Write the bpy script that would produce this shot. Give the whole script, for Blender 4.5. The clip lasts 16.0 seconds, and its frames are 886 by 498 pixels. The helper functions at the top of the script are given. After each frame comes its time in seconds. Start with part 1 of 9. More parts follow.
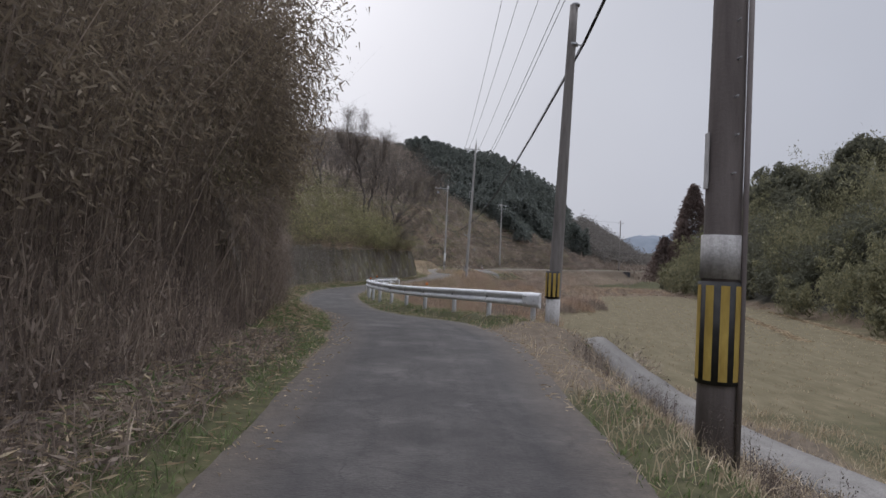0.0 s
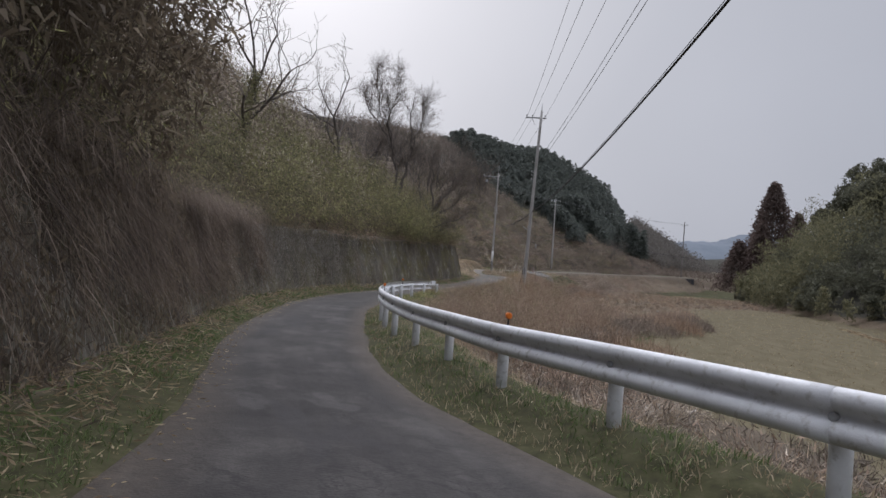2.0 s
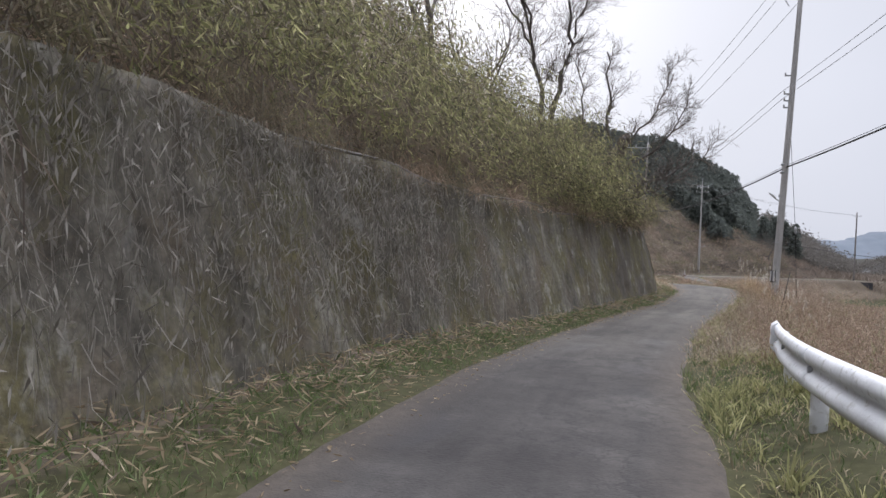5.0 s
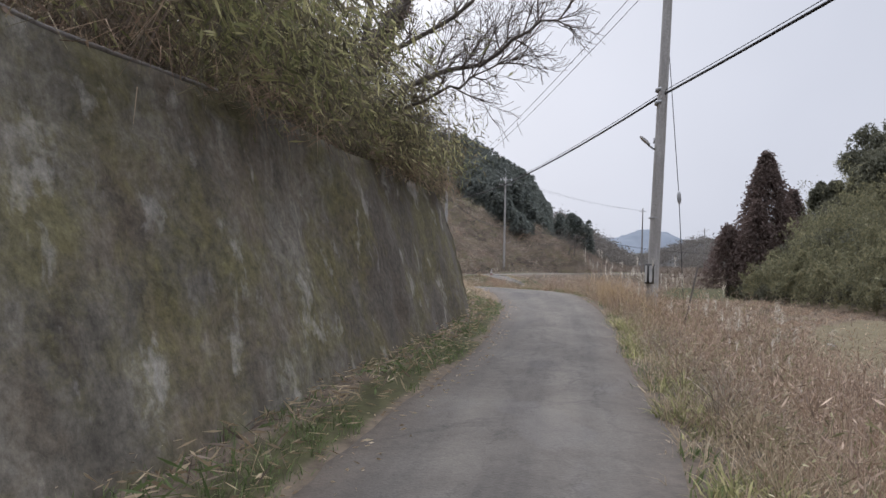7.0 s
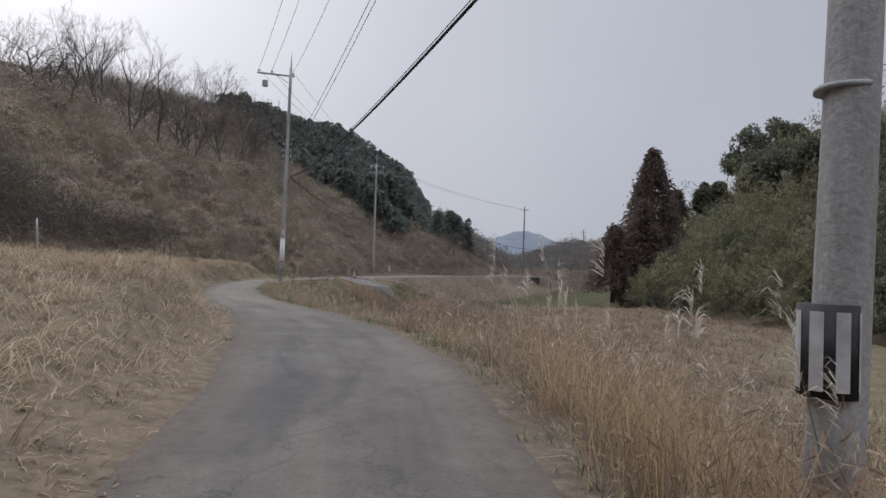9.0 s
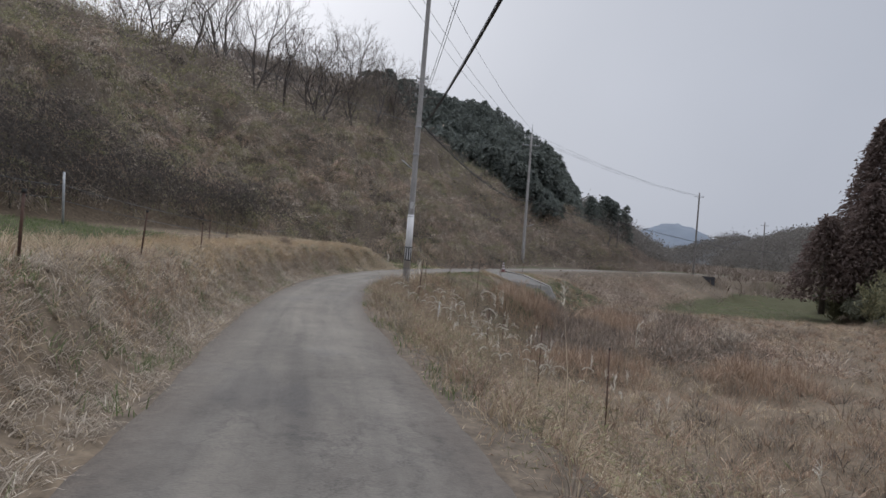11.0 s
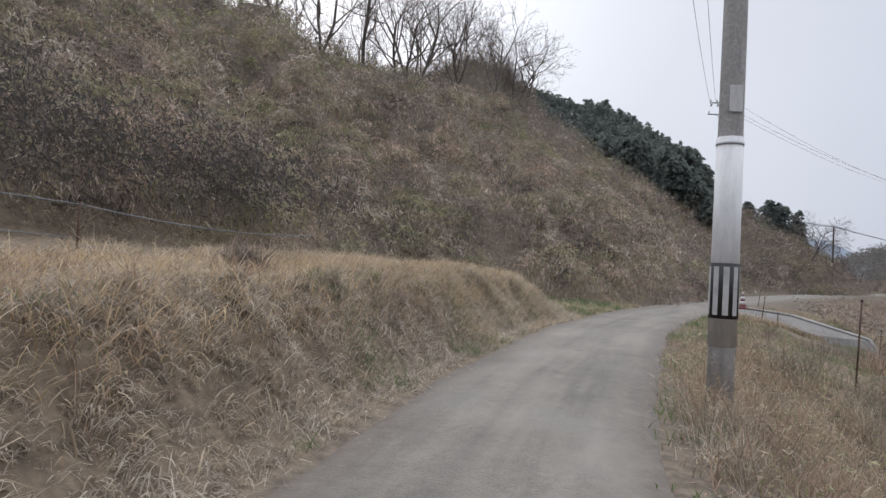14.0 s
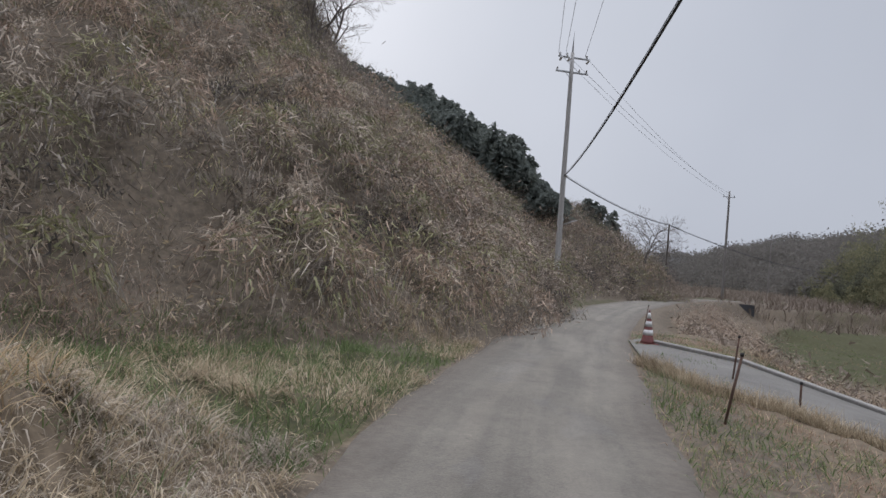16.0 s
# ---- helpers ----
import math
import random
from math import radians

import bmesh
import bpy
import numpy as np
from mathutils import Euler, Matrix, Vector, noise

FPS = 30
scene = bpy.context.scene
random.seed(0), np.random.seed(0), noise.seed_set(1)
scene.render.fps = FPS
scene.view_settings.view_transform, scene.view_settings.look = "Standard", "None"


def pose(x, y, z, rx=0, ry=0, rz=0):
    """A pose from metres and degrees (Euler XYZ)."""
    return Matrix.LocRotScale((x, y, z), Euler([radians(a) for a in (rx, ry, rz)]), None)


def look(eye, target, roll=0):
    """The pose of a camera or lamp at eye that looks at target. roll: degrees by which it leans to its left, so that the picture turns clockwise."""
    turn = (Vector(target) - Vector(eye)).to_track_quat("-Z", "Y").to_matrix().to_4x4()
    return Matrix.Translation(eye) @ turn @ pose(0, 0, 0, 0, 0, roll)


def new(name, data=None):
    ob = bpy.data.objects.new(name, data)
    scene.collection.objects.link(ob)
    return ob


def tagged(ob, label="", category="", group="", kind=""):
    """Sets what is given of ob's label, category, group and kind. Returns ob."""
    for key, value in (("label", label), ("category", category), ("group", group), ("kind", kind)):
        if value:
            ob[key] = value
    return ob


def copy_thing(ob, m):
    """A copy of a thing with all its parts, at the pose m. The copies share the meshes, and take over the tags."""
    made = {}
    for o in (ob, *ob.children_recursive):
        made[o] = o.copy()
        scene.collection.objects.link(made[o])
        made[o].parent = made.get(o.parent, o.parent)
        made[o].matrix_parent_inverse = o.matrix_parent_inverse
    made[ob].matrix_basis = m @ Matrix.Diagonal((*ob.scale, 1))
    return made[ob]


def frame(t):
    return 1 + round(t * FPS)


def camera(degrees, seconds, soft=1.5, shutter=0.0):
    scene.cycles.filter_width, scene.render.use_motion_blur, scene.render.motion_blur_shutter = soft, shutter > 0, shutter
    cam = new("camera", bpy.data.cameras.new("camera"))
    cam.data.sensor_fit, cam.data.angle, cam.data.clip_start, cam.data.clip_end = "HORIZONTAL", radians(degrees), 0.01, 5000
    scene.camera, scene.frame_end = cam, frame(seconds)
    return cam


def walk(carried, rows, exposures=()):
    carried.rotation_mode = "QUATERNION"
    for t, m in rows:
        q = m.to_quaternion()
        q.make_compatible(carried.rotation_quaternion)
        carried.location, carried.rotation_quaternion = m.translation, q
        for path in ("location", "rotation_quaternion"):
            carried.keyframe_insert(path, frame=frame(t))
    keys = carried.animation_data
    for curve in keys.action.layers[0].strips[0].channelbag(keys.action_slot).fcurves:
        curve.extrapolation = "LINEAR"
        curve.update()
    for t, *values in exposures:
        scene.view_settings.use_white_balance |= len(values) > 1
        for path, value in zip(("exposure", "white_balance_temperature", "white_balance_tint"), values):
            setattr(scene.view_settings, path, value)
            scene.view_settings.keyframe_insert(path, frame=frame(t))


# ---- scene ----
cam = camera(68.40, 16.0)
PATH = [
    (0, 0.070, 0.067, 1.440, 91.17, -2.64, -0.09),
    (0.5, 0.097, 3.801, 1.407, 91.18, -2.55, -0.06),
    (1, -0.039, 7.512, 1.403, 91.22, -3.03, 0.19),
    (1.5, -0.320, 10.902, 1.324, 90.80, -3.82, 1.39),
    (2, -0.765, 14.460, 1.292, 90.92, -4.35, 3.53),
    (2.5, -1.519, 17.985, 1.190, 90.50, -4.34, 7.00),
    (3, -2.475, 21.470, 1.026, 89.30, -4.92, 10.92),
    (3.2, -2.882, 22.847, 0.957, 89.23, -5.00, 12.02),
    (3.62, -3.720, 25.860, 0.886, 89.25, -4.92, 14.34),
    (4.04, -4.524, 29.007, 0.838, 89.65, -4.56, 15.26),
    (4.46, -5.184, 32.209, 0.809, 90.21, -4.08, 14.77),
    (4.88, -5.590, 35.385, 0.795, 90.74, -3.61, 12.86),
    (5.3, -5.634, 38.455, 0.792, 91.02, -3.33, 9.52),
    (5.5, -5.605, 39.884, 0.795, 91.53, -3.26, 7.40),
    (6, -5.343, 43.436, 0.794, 91.49, -2.52, 2.73),
    (6.5, -4.899, 46.894, 0.806, 91.74, -2.25, -0.78),
    (7, -4.236, 50.389, 0.821, 91.80, -1.81, -4.62),
    (7.5, -3.362, 53.730, 0.903, 92.26, -1.33, -8.37),
    (8, -2.415, 57.066, 0.972, 92.78, -1.73, -11.32),
    (8.2, -2.031, 58.425, 0.991, 92.73, -1.81, -12.08),
    (8.62, -1.212, 61.306, 1.076, 92.57, -1.99, -14.05),
    (9.04, -0.424, 64.283, 1.231, 92.07, -2.31, -15.25),
    (9.46, 0.229, 67.302, 1.401, 91.44, -2.70, -15.31),
    (9.88, 0.643, 70.312, 1.530, 90.89, -3.09, -13.84),
    (10.3, 0.713, 73.260, 1.564, 90.62, -3.39, -10.47),
    (10.5, 0.690, 74.631, 1.538, 90.40, -3.84, -8.75),
    (11, 0.486, 78.094, 1.474, 90.30, -4.73, -3.05),
    (11.5, 0.031, 81.533, 1.416, 90.90, -4.65, 2.09),
    (12, -0.544, 84.875, 1.347, 91.06, -4.77, 5.21),
    (12.5, -1.116, 88.305, 1.282, 90.93, -4.97, 6.74),
    (13, -1.624, 91.906, 1.254, 90.95, -4.82, 7.19),
    (13.5, -1.922, 95.705, 1.294, 90.87, -4.48, 7.27),
    (14, -1.894, 99.517, 1.363, 91.75, -3.16, 6.17),
    (14.5, -1.712, 103.367, 1.404, 91.68, -4.29, 3.13),
    (15, -1.185, 107.188, 1.471, 92.21, -4.73, -1.03),
    (15.5, -0.613, 110.894, 1.565, 92.02, -5.08, -5.73),
    (16, 0.214, 114.011, 1.609, 92.17, -5.03, -9.70),
]
STOPS = [(0, 0.0), (1, -0.05), (2.5, -0.15), (3.2, -0.1), (5.3, 0.52), (6, 0.55), (7, 0.46), (8, 0.16), (10.3, -0.05), (12.5, 0.17), (13.5, 0.32), (14.3, 0.40), (15, 0.30), (16, 0.12)]
EXPOSURES = [(t, e, 6320, 15) if t < 9 else (t, e, 6250, 13) for t, e in STOPS]
walk(cam, [(t, pose(*p)) for t, *p in PATH], EXPOSURES)


# ---- world, sun and light ----
def build_world():
    w = bpy.data.worlds.new("overcast_sky")
    w.use_nodes = True
    scene.world = w
    nt = w.node_tree
    nt.nodes.clear()
    N, L = nt.nodes.new, nt.links.new
    out = N("ShaderNodeOutputWorld")
    bg = N("ShaderNodeBackground")
    sky = N("ShaderNodeTexSky")
    sky.sky_type = "NISHITA"
    sky.sun_disc = False
    sky.sun_elevation = radians(32)
    sky.sun_rotation = radians(-20)
    sky.dust_density = 6.0
    sky.air_density = 1.5
    grey = N("ShaderNodeHueSaturation")
    grey.inputs["Saturation"].default_value = 0.25
    grey.inputs["Value"].default_value = 0.05
    L(sky.outputs[0], grey.inputs["Color"])
    # thick cloud layer: brighter towards the veiled sun, greyer away from it
    tc = N("ShaderNodeTexCoord")
    sun_dir = N("ShaderNodeVectorMath")
    sun_dir.operation = "DOT_PRODUCT"
    sun_dir.inputs[1].default_value = Vector((-0.30, 0.82, 0.48)).normalized()
    L(tc.outputs["Generated"], sun_dir.inputs[0])
    ramp = N("ShaderNodeValToRGB")
    e = ramp.color_ramp.elements
    e[0].position, e[0].color = 0.0, (0.490, 0.522, 0.575, 1)
    e[1].position, e[1].color = 1.0, (0.76, 0.782, 0.812, 1)
    m = ramp.color_ramp.elements.new(0.62)
    m.color = (0.510, 0.542, 0.595, 1)
    m = ramp.color_ramp.elements.new(0.85)
    m.color = (0.597, 0.626, 0.67, 1)
    L(sun_dir.outputs["Value"], ramp.inputs[0])
    cl = N("ShaderNodeTexNoise")
    cl.inputs["Scale"].default_value = 2.2
    cl.inputs["Detail"].default_value = 4
    L(tc.outputs["Generated"], cl.inputs["Vector"])
    mr = N("ShaderNodeMapRange")
    mr.inputs["To Min"].default_value, mr.inputs["To Max"].default_value = 0.90, 1.10
    L(cl.outputs["Fac"], mr.inputs["Value"])
    # an overcast sky is about three times brighter overhead than at the horizon
    sep = N("ShaderNodeSeparateXYZ")
    L(tc.outputs["Generated"], sep.inputs[0])
    zen = N("ShaderNodeMapRange")
    zen.interpolation_type = "SMOOTHSTEP"
    zen.inputs["From Min"].default_value, zen.inputs["From Max"].default_value = 0.42, 0.95
    zen.inputs["To Min"].default_value, zen.inputs["To Max"].default_value = 1.0, 4.2
    L(sep.outputs["Z"], zen.inputs["Value"])
    lift = N("ShaderNodeMath")
    lift.operation = "MULTIPLY"
    L(mr.outputs[0], lift.inputs[0])
    L(zen.outputs[0], lift.inputs[1])
    mul = N("ShaderNodeMix")
    mul.data_type, mul.blend_type = "RGBA", "MULTIPLY"
    mul.inputs[0].default_value = 1.0
    L(ramp.outputs[0], mul.inputs[6])
    L(lift.outputs[0], mul.inputs[7])
    add = N("ShaderNodeMix")
    add.data_type = "RGBA"
    add.inputs[0].default_value = 0.85
    L(grey.outputs[0], add.inputs[6])
    L(mul.outputs[2], add.inputs[7])
    L(add.outputs[2], bg.inputs["Color"])
    bg.inputs["Strength"].default_value = 1.0
    L(bg.outputs[0], out.inputs["Surface"])
    lamp = bpy.data.lights.new("sun", "SUN")
    lamp.energy, lamp.angle, lamp.color = 1.5, radians(60), (1.0, 0.985, 0.985)
    ob = new("sun", lamp)
    ob.matrix_world = look((10, 30, 80), (0, 0, 0))


build_world()


# ---- materials ----
def material(name, build, rough=0.9, bump=0.0, bump_scale=20.0, spec=0.3):
    m = bpy.data.materials.new(name)
    m.use_nodes = True
    nt = m.node_tree
    p = nt.nodes["Principled BSDF"]
    p.inputs["Roughness"].default_value = rough
    p.inputs["Specular IOR Level"].default_value = spec
    col = build(nt)
    if isinstance(col, tuple):
        p.inputs["Base Color"].default_value = (*col, 1)
    else:
        nt.links.new(col, p.inputs["Base Color"])
    if bump:
        tc = nt.nodes.new("ShaderNodeTexCoord")
        n = nt.nodes.new("ShaderNodeTexNoise")
        n.inputs["Scale"].default_value = bump_scale
        n.inputs["Detail"].default_value = 6
        nt.links.new(tc.outputs["Object"], n.inputs["Vector"])
        b = nt.nodes.new("ShaderNodeBump")
        b.inputs["Strength"].default_value = bump
        b.inputs["Distance"].default_value = 0.02
        nt.links.new(n.outputs["Fac"], b.inputs["Height"])
        nt.links.new(b.outputs["Normal"], p.inputs["Normal"])
    return m


def noise_tex(nt, scale, detail=6, rough=0.6, stretch=None):
    tc = nt.nodes.new("ShaderNodeTexCoord")
    n = nt.nodes.new("ShaderNodeTexNoise")
    n.inputs["Scale"].default_value = scale
    n.inputs["Detail"].default_value = detail
    n.inputs["Roughness"].default_value = rough
    src = tc.outputs["Object"]
    if stretch:
        mp = nt.nodes.new("ShaderNodeMapping")
        mp.inputs["Scale"].default_value = stretch
        nt.links.new(src, mp.inputs["Vector"])
        src = mp.outputs["Vector"]
    nt.links.new(src, n.inputs["Vector"])
    return n.outputs["Fac"]


def ramp_of(nt, fac, stops):
    r = nt.nodes.new("ShaderNodeValToRGB")
    e = r.color_ramp.elements
    while len(e) < len(stops):
        e.new(0.5)
    for el, (pos, col) in zip(e, stops):
        el.position, el.color = pos, (*col, 1)
    nt.links.new(fac, r.inputs[0])
    return r.outputs[0]


def mix_of(nt, fac, a, b, blend="MIX"):
    x = nt.nodes.new("ShaderNodeMix")
    x.data_type, x.blend_type = "RGBA", blend
    for val, i in ((fac, 0), (a, 6), (b, 7)):
        if isinstance(val, (int, float)):
            x.inputs[i].default_value = val
        elif isinstance(val, tuple):
            x.inputs[i].default_value = (*val, 1)
        else:
            nt.links.new(val, x.inputs[i])
    return x.outputs[2]


def math_of(nt, op, a, b=None):
    x = nt.nodes.new("ShaderNodeMath")
    x.operation = op
    for val, i in ((a, 0), (b, 1)):
        if val is None:
            continue
        if isinstance(val, (int, float)):
            x.inputs[i].default_value = val
        else:
            nt.links.new(val, x.inputs[i])
    return x.outputs[0]


def island(nt):
    return nt.nodes.new("ShaderNodeNewGeometry").outputs["Random Per Island"]


def attr_of(nt, name):
    a = nt.nodes.new("ShaderNodeAttribute")
    a.attribute_name = name
    return a.outputs["Fac"]


def leafy(name, stops, rough=0.75, spread=0.35, gain=2.0, clumps=1.3, thin=0.42):
    """Blades, leaves and twigs: one colour for each piece, with a drift from clump to clump."""
    def build(nt):
        slow, clump = noise_tex(nt, 0.35, 3), noise_tex(nt, clumps, 3, 0.6)
        drift = math_of(nt, "ADD", math_of(nt, "MULTIPLY", math_of(nt, "SUBTRACT", slow, 0.5), 1.1), math_of(nt, "MULTIPLY", math_of(nt, "SUBTRACT", clump, 0.5), 1.9))
        drift = math_of(nt, "ADD", drift, 0.5)
        fac = math_of(nt, "ADD", math_of(nt, "MULTIPLY", island(nt), 1 - spread), math_of(nt, "MULTIPLY", drift, spread))
        # the added 0.012 puts a veil of glare into the dark stops
        return ramp_of(nt, fac, [(q, tuple(min(c * gain + 0.012, 0.75) for c in col)) for q, col in stops])
    m = material(name, build, rough, spec=0.2)
    nt = m.node_tree
    p, out = nt.nodes["Principled BSDF"], nt.nodes["Material Output"]
    tr, mx = nt.nodes.new("ShaderNodeBsdfTranslucent"), nt.nodes.new("ShaderNodeMixShader")
    nt.links.new(p.inputs["Base Color"].links[0].from_socket, tr.inputs["Color"])
    mx.inputs[0].default_value = thin
    nt.links.new(p.outputs[0], mx.inputs[1])
    nt.links.new(tr.outputs[0], mx.inputs[2])
    nt.links.new(mx.outputs[0], out.inputs["Surface"])
    return m


def asphalt(nt):
    """Old asphalt: wheel tracks, patches, long and crazed cracks, soil at the edges."""
    across, along = attr_of(nt, "across"), attr_of(nt, "along")
    xyz = nt.nodes.new("ShaderNodeCombineXYZ")
    nt.links.new(across, xyz.inputs[0])
    nt.links.new(along, xyz.inputs[1])

    def road_noise(scale, sx, sy, detail=5, rough=0.6):
        mp = nt.nodes.new("ShaderNodeMapping")
        mp.inputs["Scale"].default_value = (sx, sy, 1)
        nt.links.new(xyz.outputs[0], mp.inputs["Vector"])
        n = nt.nodes.new("ShaderNodeTexNoise")
        n.inputs["Scale"].default_value = scale
        n.inputs["Detail"].default_value = detail
        n.inputs["Roughness"].default_value = rough
        nt.links.new(mp.outputs[0], n.inputs["Vector"])
        return n

    def grey(c):
        w = nt.nodes.new("ShaderNodeRGBToBW")
        nt.links.new(c, w.inputs[0])
        return w.outputs[0]
    fine = noise_tex(nt, 55, 4, 0.75)
    coarse = noise_tex(nt, 9, 5, 0.7)
    blot = noise_tex(nt, 0.8, 7, 0.7)
    age, lane = attr_of(nt, "age"), attr_of(nt, "lane")
    dark = ramp_of(nt, blot, [(0.32, (0.023, 0.021, 0.021)), (0.5, (0.040, 0.037, 0.036)), (0.68, (0.070, 0.065, 0.062))])
    pale = ramp_of(nt, blot, [(0.3, (0.088, 0.078, 0.066)), (0.7, (0.134, 0.120, 0.101))])
    col = mix_of(nt, age, dark, pale)
    tracks = road_noise(1.0, 2.6, 0.10, 4).outputs["Fac"]
    col = mix_of(nt, 1.0, col, ramp_of(nt, tracks, [(0.34, (0.78, 0.78, 0.79)), (0.5, (1, 1, 1)), (0.66, (1.16, 1.15, 1.14))]), "MULTIPLY")
    col = mix_of(nt, 1.0, col, ramp_of(nt, coarse, [(0.3, (0.9, 0.9, 0.9)), (0.7, (1.1, 1.1, 1.09))]), "MULTIPLY")
    col = mix_of(nt, 1.0, col, ramp_of(nt, fine, [(0.28, (0.72, 0.72, 0.72)), (0.72, (1.28, 1.28, 1.26))]), "MULTIPLY")
    # repaired pieces with ragged edges
    spot = grey(ramp_of(nt, road_noise(0.8, 1.0, 0.55, 5, 0.5).outputs["Fac"], [(0.60, (0, 0, 0)), (0.625, (1, 1, 1))]))
    col = mix_of(nt, math_of(nt, "MULTIPLY", spot, 0.2), col, mix_of(nt, 1.0, (0.135, 0.128, 0.124), ramp_of(nt, fine, [(0.3, (0.75, 0.75, 0.75)), (0.7, (1.2, 1.2, 1.2))]), "MULTIPLY"))
    spot = grey(ramp_of(nt, road_noise(0.7, 1.2, 0.4, 5, 0.5).outputs["Fac"], [(0.36, (1, 1, 1)), (0.39, (0, 0, 0))]))
    col = mix_of(nt, math_of(nt, "MULTIPLY", spot, math_of(nt, "SUBTRACT", 0.6, math_of(nt, "MULTIPLY", age, 0.45))), col, (0.036, 0.034, 0.035))
    # cracks: crazed areas and long wandering lines
    warp = road_noise(1.5, 1, 1, 5, 0.7)
    bent = nt.nodes.new("ShaderNodeMix")
    bent.data_type, bent.blend_type = "RGBA", "ADD"
    bent.inputs[0].default_value = 0.9
    nt.links.new(xyz.outputs[0], bent.inputs[6])
    nt.links.new(warp.outputs["Color"], bent.inputs[7])
    for scale, sy, width, lo, hi, power in ((2.4, 0.8, 0.045, 0.42, 0.54, 0.85), (0.9, 0.28, 0.020, 0.32, 0.46, 0.85)):
        mp = nt.nodes.new("ShaderNodeMapping")
        mp.inputs["Scale"].default_value = (1, sy, 1)
        nt.links.new(bent.outputs[2], mp.inputs["Vector"])
        vor = nt.nodes.new("ShaderNodeTexVoronoi")
        vor.feature = "DISTANCE_TO_EDGE"
        vor.inputs["Scale"].default_value = scale
        nt.links.new(mp.outputs[0], vor.inputs["Vector"])
        line = ramp_of(nt, vor.outputs["Distance"], [(0.0, (1, 1, 1)), (width, (0, 0, 0))])
        zone = ramp_of(nt, road_noise(0.35, 1, 0.6, 3).outputs["Fac"], [(lo, (0, 0, 0)), (hi, (1, 1, 1))])
        col = mix_of(nt, math_of(nt, "MULTIPLY", grey(mix_of(nt, 1.0, line, zone, "MULTIPLY")), math_of(nt, "SUBTRACT", power, math_of(nt, "MULTIPLY", age, 0.68))), col, (0.024, 0.022, 0.022))
    # dust drying pale between the wheels and beside them
    dust = grey(ramp_of(nt, road_noise(0.55, 1.2, 0.35, 6, 0.62).outputs["Fac"], [(0.50, (0, 0, 0)), (0.66, (1, 1, 1))]))
    col = mix_of(nt, math_of(nt, "MULTIPLY", dust, math_of(nt, "MULTIPLY", age, 0.5)), col, (0.178, 0.160, 0.134))
    # soil washed onto the edges
    soil = math_of(nt, "MULTIPLY", lane, math_of(nt, "ADD", noise_tex(nt, 2.5, 6, 0.7), 0.42))
    return mix_of(nt, soil, col, ramp_of(nt, coarse, [(0.3, (0.050, 0.040, 0.033)), (0.7, (0.105, 0.086, 0.068))]))


M_ASPHALT = material("worn_asphalt", asphalt, 0.85, 0.5, 45)


def mossy(nt):
    """Old concrete: lime runs, bare pale scars, moss, damp dark fields, darker brown towards the far end."""
    def bw(c):
        w = nt.nodes.new("ShaderNodeRGBToBW")
        nt.links.new(c, w.inputs[0])
        return w.outputs[0]

    def mask(fac, lo, hi):
        return bw(ramp_of(nt, fac, [(lo, (0, 0, 0)), (hi, (1, 1, 1))]))
    run = noise_tex(nt, 2.4, 8, 0.72, (1.0, 1.0, 0.30))
    col = ramp_of(nt, run, [(0.30, (0.046, 0.042, 0.035)), (0.46, (0.100, 0.091, 0.075)), (0.60, (0.155, 0.142, 0.118)), (0.74, (0.25, 0.235, 0.21))])
    damp = mask(noise_tex(nt, 0.42, 5, 0.6), 0.46, 0.60)
    col = mix_of(nt, math_of(nt, "MULTIPLY", damp, 0.5), col, (0.050, 0.044, 0.036))
    brown = mask(noise_tex(nt, 0.9, 6, 0.65), 0.46, 0.64)
    col = mix_of(nt, math_of(nt, "MULTIPLY", brown, 0.55), col, (0.112, 0.084, 0.056))
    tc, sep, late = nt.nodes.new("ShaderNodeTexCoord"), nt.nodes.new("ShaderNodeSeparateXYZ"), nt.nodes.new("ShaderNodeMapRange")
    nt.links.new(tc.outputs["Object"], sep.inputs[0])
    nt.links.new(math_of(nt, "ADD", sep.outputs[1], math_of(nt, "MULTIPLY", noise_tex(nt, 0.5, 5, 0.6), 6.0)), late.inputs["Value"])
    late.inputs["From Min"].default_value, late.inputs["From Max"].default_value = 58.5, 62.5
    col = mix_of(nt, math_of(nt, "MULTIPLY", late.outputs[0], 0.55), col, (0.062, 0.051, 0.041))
    moss = ramp_of(nt, noise_tex(nt, 7, 6, 0.7), [(0.3, (0.052, 0.048, 0.018)), (0.7, (0.145, 0.130, 0.052))])
    col = mix_of(nt, math_of(nt, "MULTIPLY", mask(noise_tex(nt, 0.75, 9, 0.76), 0.47, 0.60), 0.62), col, moss)
    lime = mask(noise_tex(nt, 1.5, 9, 0.66, (1.0, 1.0, 0.7)), 0.575, 0.635)
    col = mix_of(nt, math_of(nt, "MULTIPLY", lime, 0.55), col, (0.27, 0.255, 0.23))
    drip = mask(noise_tex(nt, 3.0, 8, 0.66, (1.0, 1.0, 0.22)), 0.610, 0.70)
    col = mix_of(nt, math_of(nt, "MULTIPLY", drip, 0.5), col, (0.27, 0.258, 0.236))
    return mix_of(nt, 1.0, col, ramp_of(nt, noise_tex(nt, 13, 8, 0.8), [(0.3, (0.5, 0.5, 0.5)), (0.5, (1.0, 1.0, 1.0)), (0.7, (1.5, 1.5, 1.46))]), "MULTIPLY")


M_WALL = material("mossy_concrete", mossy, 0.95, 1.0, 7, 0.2)


